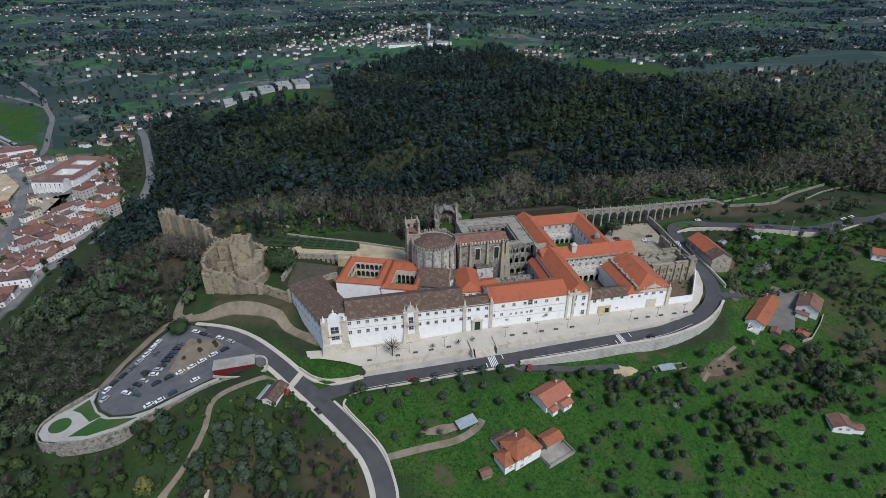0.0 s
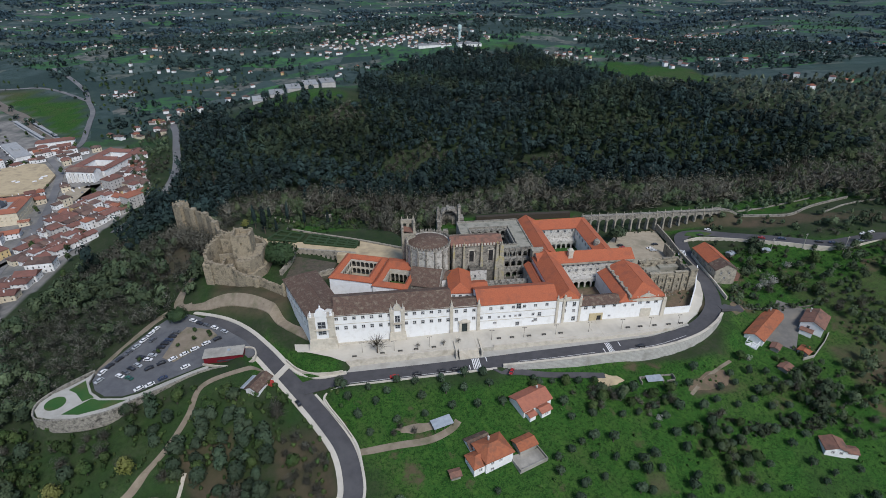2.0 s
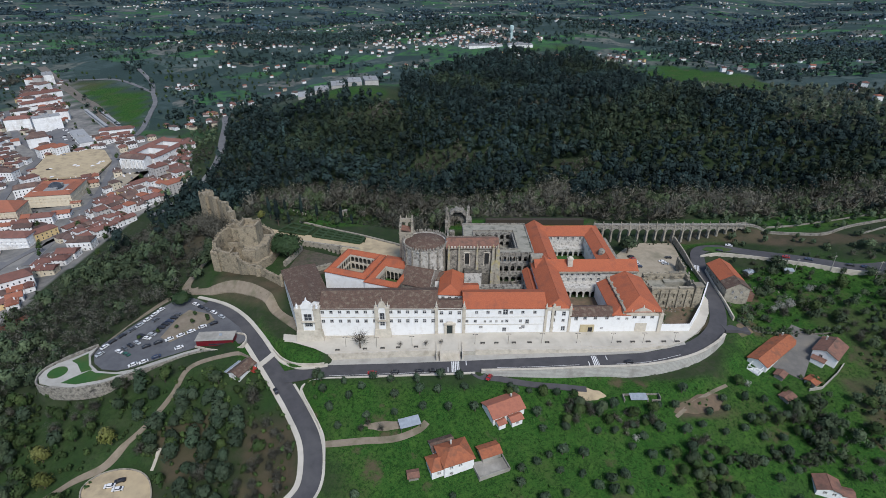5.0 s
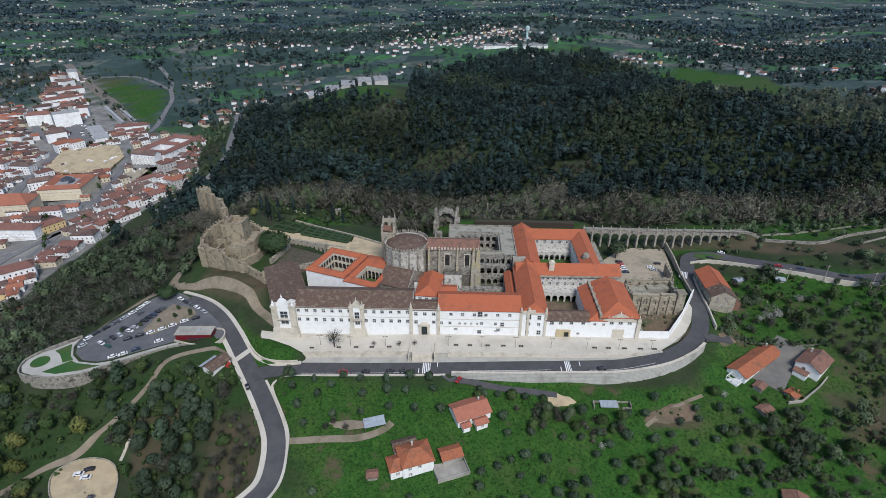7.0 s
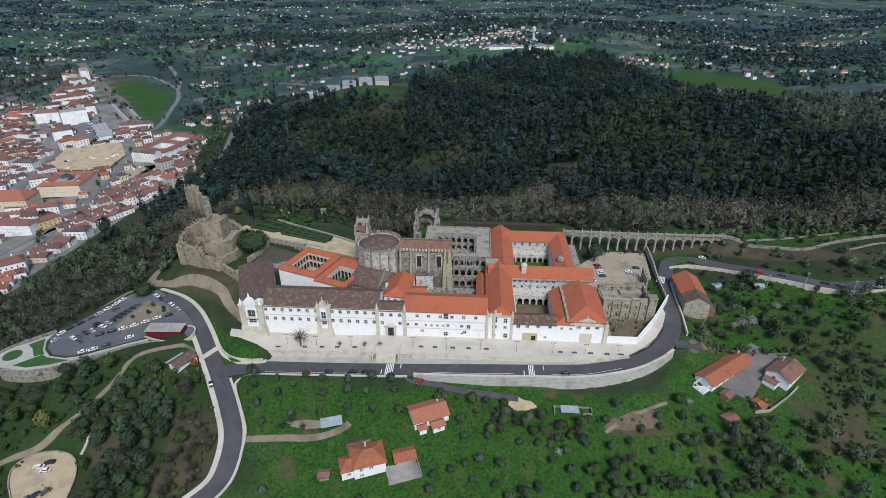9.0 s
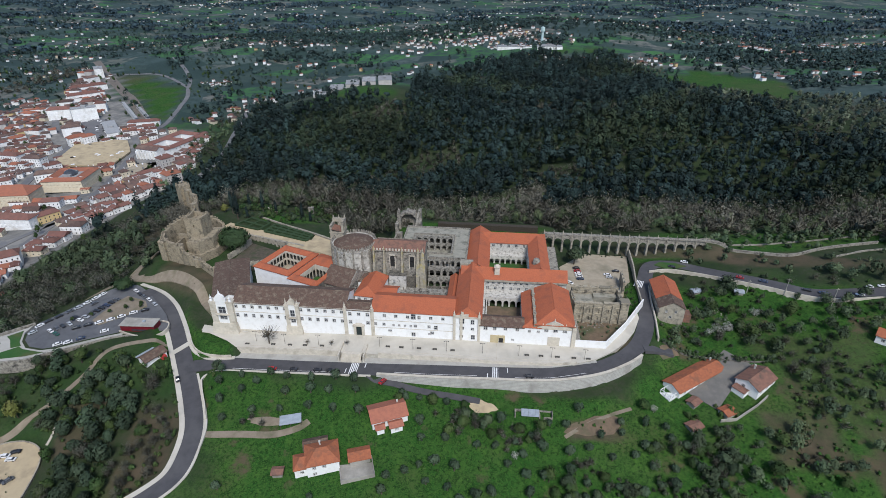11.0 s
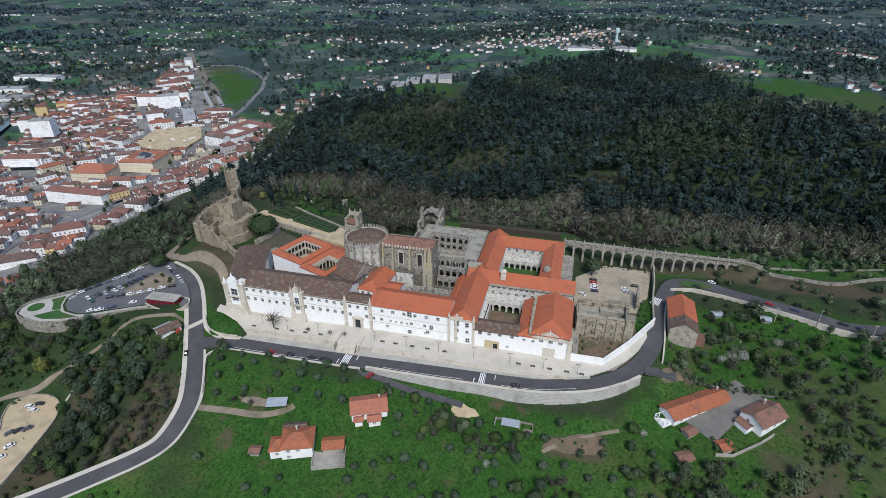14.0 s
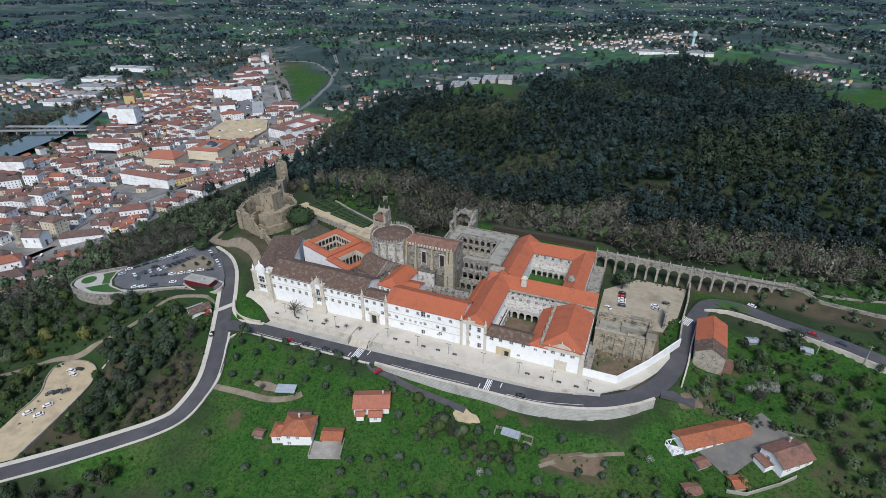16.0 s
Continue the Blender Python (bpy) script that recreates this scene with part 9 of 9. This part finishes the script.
# slope under the castle
x, y = grid(-290, -138, -150, 175, 6.4, .5)
foot = np.interp(y, [-150, 40, 110, 200], [-292, -284, -262, -255])
ok = clear(x, y, .8) & (x > foot) & ~((x > -172) & (y > 96) & (y < 128)) & ~((x > -208) & (y < -20))
x, y = x[ok], y[ok]
b = smooth_noise(x, y, 24, 6) + TR.normal(size=len(x)) * .15
wood("slope_bare_wood", "leafless trees on the slope below the castle", TWIG_PALE, x[b > .36], y[b > .36], TR.uniform(.65, 1.05, (b > .36).sum()), [np.vstack([twig_crown(TR, 4.6, 10.5, 2.4, 110, .09), crown(TR, 7, 80, 4.2, 10, 2.6, .42, .9, .6, False)]) for _ in range(5)])
wood("slope_wood", "dark green trees on the slope below the castle", SLOPE, x[b <= .36], y[b <= .36], TR.uniform(.6, 1.1, (b <= .36).sum()), [crown(TR, 6, 170, 4.2, 10.5, 2.0, .95, .85, .55, True, .3) for _ in range(5)])
# bare thicket along the foot of the east wall
u, v = TR.uniform(0, 1, 150), TR.uniform(2.5, 17, 150)
x, y = -184 + 58 * u - .81 * v, 170 - 72 * u - .59 * v
wood("wall_thicket", "brown leafless thicket below the castle's east wall", TWIG, x, y, TR.uniform(.75, 1.15, 150), bares)
# green bushes of the slope behind the aqueduct
x, y = grid(200, 420, 70, 200, 6.5, .5)
ok = clear(x, y, 1) & (TR.rand(len(x)) < np.where(y > 104, .8, .35)) & (y > 68 + .0 * x)
wood("terrace_bushes", "low green bushes on old terraces", SLOPE, x[ok], y[ok], TR.uniform(.3, .7, ok.sum()), shrubs)
# undergrowth of the near slopes
x, y = grid(-205, -52, -150, -24, 3.4, .5)
ok = clear(x, y, -1.5) & (TR.rand(len(x)) < .5)
wood("undergrowth", "low green and brown undergrowth on the slope", BROAD, x[ok], y[ok], TR.uniform(.16, .36, ok.sum()), shrubs)
x, y = grid(20, 330, -115, 60, 3.4, .5)
ok = clear(x, y, 0) & (TR.rand(len(x)) < (.30 + .25 * (x > 168)) * np.clip(smooth_noise(x, y, 12, 8) * 2.4 - .4, .15, 1))
wood("field_tussocks", "tussocks and brambles in the meadows", leaf_mat("bramble", (.030, .095, .018), (.065, .125, .032)), x[ok], y[ok], TR.uniform(.06, .2, ok.sum()) * np.where(x[ok] > 168, 1.3, 1), tufts)
x, y = grid(168, 335, -75, 66, 5.4, .5)
ok = clear(x, y, .5) & (TR.rand(len(x)) < np.clip(smooth_noise(x, y, 15, 5) * 2.2 - .25, .1, .85))
b = TR.rand(len(x)) < .45
wood("dark_thicket", "dense dark green thicket on the abandoned slope", SLOPE, x[ok & b], y[ok & b], TR.uniform(.3, .9, (ok & b).sum()), fine_rounds)
wood("grey_thicket", "grey leafless thicket on the abandoned slope", TWIG_PALE, x[ok & ~b], y[ok & ~b], TR.uniform(.35, .62, (ok & ~b).sum()), bares)
# dark brambles in the dry ditch of the lower field
u = TR.uniform(0, 1, 110)
x, y = np.interp(u, [0, .3, .55, .8, 1], [122, 146, 163, 178, 183]) + TR.normal(size=110) * 1.6, np.interp(u, [0, .3, .55, .8, 1], [-71, -67, -68, -53, -34]) + TR.normal(size=110) * 1.6
wood("ditch_brambles", "dark brambles along a ditch in the field", SLOPE, x[:70], y[:70], TR.uniform(.2, .46, 70), shrubs)
wood("ditch_bare_shrubs", "grey leafless shrubs along a ditch in the field", TWIG_PALE, x[70:], y[70:], TR.uniform(.25, .5, 40), bares)
# shrubs of the garden behind the castle
x, y = grid(-128, -14, 92, 190, 3.6, .5)
ok = clear(x, y, .3) & (TR.rand(len(x)) < np.clip(smooth_noise(x, y, 9, 3) * 2 - .3, .1, .8)) & (y > 79 - .48 * x)
wood("garden_shrubs", "dense green shrubs of the old garden", leaf_mat("garden_foliage", (.024, .055, .018), (.05, .085, .03)), x[ok], y[ok], TR.uniform(.16, .42, ok.sum()), shrubs)
u = TR.uniform(0, 1, 60)
x, y = np.interp(u, [0, .35, 1], [164, 181, 216]) + TR.normal(size=60) * .9, np.interp(u, [0, .35, 1], [9, 5, 3]) + TR.normal(size=60) * 1.2
wood("hedge_bank", "overgrown bushes along the field wall", SLOPE, x, y, TR.uniform(.14, .34, 60), shrubs)
x, y = np.concatenate([TR.uniform(180, 190, 12), TR.uniform(216, 226, 26), TR.uniform(166, 172, 10)]), np.concatenate([TR.uniform(-31, -25, 12), TR.uniform(-75, -20, 26), TR.uniform(-34, -28, 10)])
wood("farm_bushes", "garden bushes round the farm", BROAD, x, y, TR.uniform(.15, .4, 48), shrubs)
x, y = np.array([-126.0, -123.5, -121, -124.5, -119, -117.5, -128, -122]), np.array([-86.0, -87.5, -101, -103, -94, -109, -99, -112])
wood("lot_weeds", "green weeds on the gravel car park", BROAD, x, y, TR.uniform(.06, .13, 8), tufts, .9)
# brambles in the field, weeds in the ruin's yard and bushes along the gravel yard
x, y = np.array([86.0] * 16 + [118] * 8 + [62] * 9) + TR.normal(size=33) * 4.2, np.array([-51.0] * 16 + [-62] * 8 + [-46] * 9) + TR.normal(size=33) * 2.6
wood("brown_brambles", "tangle of brown brambles in the field", TWIG, x, y, TR.uniform(.3, .5, 33), bares)
x = np.concatenate([TR.uniform(119, 146, 26), TR.uniform(118, 160, 22), TR.uniform(153, 158, 16)])
y = np.concatenate([TR.uniform(2, 23, 26), TR.uniform(95.5, 99, 22), TR.uniform(40, 64, 16)])
ok = ~((x > 134) & (y < 24) & (y < (x - 134) * 1.35 + 1))
wood("yard_weeds", "weeds and bushes at the edges of the yards", SLOPE, x[ok], y[ok], TR.uniform(.1, .26, ok.sum()), shrubs)
# woods and hedgerows of the far country, their leaf colours blued for haze
x, y = grid(-3300, 3300, 560, 4300, 30, .5)
m = smooth_noise(x * .5, y, 120, 3) * .68 + smooth_noise(x * .7, y, 47, 1) * .32
hedge_row = (np.abs(np.sin(x / 97 + .9 * np.sin(y / 140) + .003 * y)) < .1) | (np.abs(np.sin(y / 88 + .8 * np.sin(x / 170))) < .08)
ok = ((m > .53) | (hedge_row & (y < 1300)) | (TR.rand(len(x)) < .03)) & ~np.array([in_poly(a, b, FOREST_EDGE) for a, b in zip(x, y)]) & ((x > -420) | (y > 930) | (x < -900))
ok &= (inside_all(x, y, STATION_FIELD) + inside_all(x, y, HILL_FIELD) + inside_all(x, y, TOWN_EDGE) == 0) & (np.hypot(x - 240, y - 900) > 50)
x, y = x[ok], y[ok]
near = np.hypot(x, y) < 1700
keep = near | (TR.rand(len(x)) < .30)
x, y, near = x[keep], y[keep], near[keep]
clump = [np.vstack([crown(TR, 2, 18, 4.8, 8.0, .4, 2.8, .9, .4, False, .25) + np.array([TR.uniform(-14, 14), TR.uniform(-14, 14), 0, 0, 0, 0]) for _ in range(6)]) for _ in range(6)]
wood("country_woods", "dark woods and groves of the far country, tinted for haze", leaf_mat("hazed_far_foliage", (.022, .042, .042), (.038, .062, .058)), x[near], y[near], TR.uniform(.7, 1.1, near.sum()), clump)
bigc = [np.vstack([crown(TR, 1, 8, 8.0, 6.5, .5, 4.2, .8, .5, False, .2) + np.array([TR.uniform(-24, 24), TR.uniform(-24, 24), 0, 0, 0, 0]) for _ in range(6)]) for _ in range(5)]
# leaf colour carries painted haze, bluer still than the nearer woods
wood("horizon_woods", "dark woods towards the horizon, blued by haze in their colour", leaf_mat("hazed_horizon_foliage", (.028, .052, .066), (.046, .076, .090)), x[~near], y[~near], TR.uniform(1.0, 1.5, (~near).sum()), bigc)
# single trees and small groves of the near country
x, y = grid(-1700, 1900, 560, 1900, 15, .5)
v = smooth_noise(x * .7, y, 62, 6) * .6 + smooth_noise(x, y, 23, 2) * .4
ok = (TR.rand(len(x)) < np.clip((v - .3) * 1.5, .04, .6)) & (inside_all(x, y, FOREST_EDGE) + inside_all(x, y, STATION_FIELD) + inside_all(x, y, HILL_FIELD) + inside_all(x, y, TOWN_EDGE) == 0) & clear(x, y, 2) & (np.hypot(x - 240, y - 900) > 50)
dots = [crown(TR, 2, 16, 3.4, 5.6, .2, 1.7, .9, .5, False, .3) for _ in range(7)]
wood("country_trees", "scattered olive trees and bushes of the country", leaf_mat("country_foliage", (.020, .040, .034), (.046, .066, .050)), x[ok], y[ok], np.clip(TR.lognormal(.05, .35, ok.sum()), .4, 2.2), dots)
# trees of the town
x, y = grid(-1000, -260, -60, 900, 17, .5)
ok = (TR.rand(len(x)) < .22) & ((inside_all(x, y, TOWN_EDGE) == 0) | (TR.rand(len(x)) < .75)) & (inside_all(x, y, STATION_FIELD) + inside_all(x, y, SQUARE) + inside_all(x, y, TOWN_LOT) + inside_all(x, y, CHURCH_SQUARE) == 0)
wood("town_trees", "trees in gardens and along streets of the town", BROAD, x[ok], y[ok], TR.uniform(.5, .9, ok.sum()), rounds)
u = TR.uniform(0, 1, 420)
x, y = np.interp(u, [0, .3, .7, 1], [-705, -765, -840, -830]) + TR.normal(size=420) * 24, np.interp(u, [0, .3, .7, 1], [200, 330, 560, 900])
wood("river_trees", "bare trees along the river", TWIG, x, y, TR.uniform(.8, 1.3, 420), bares)
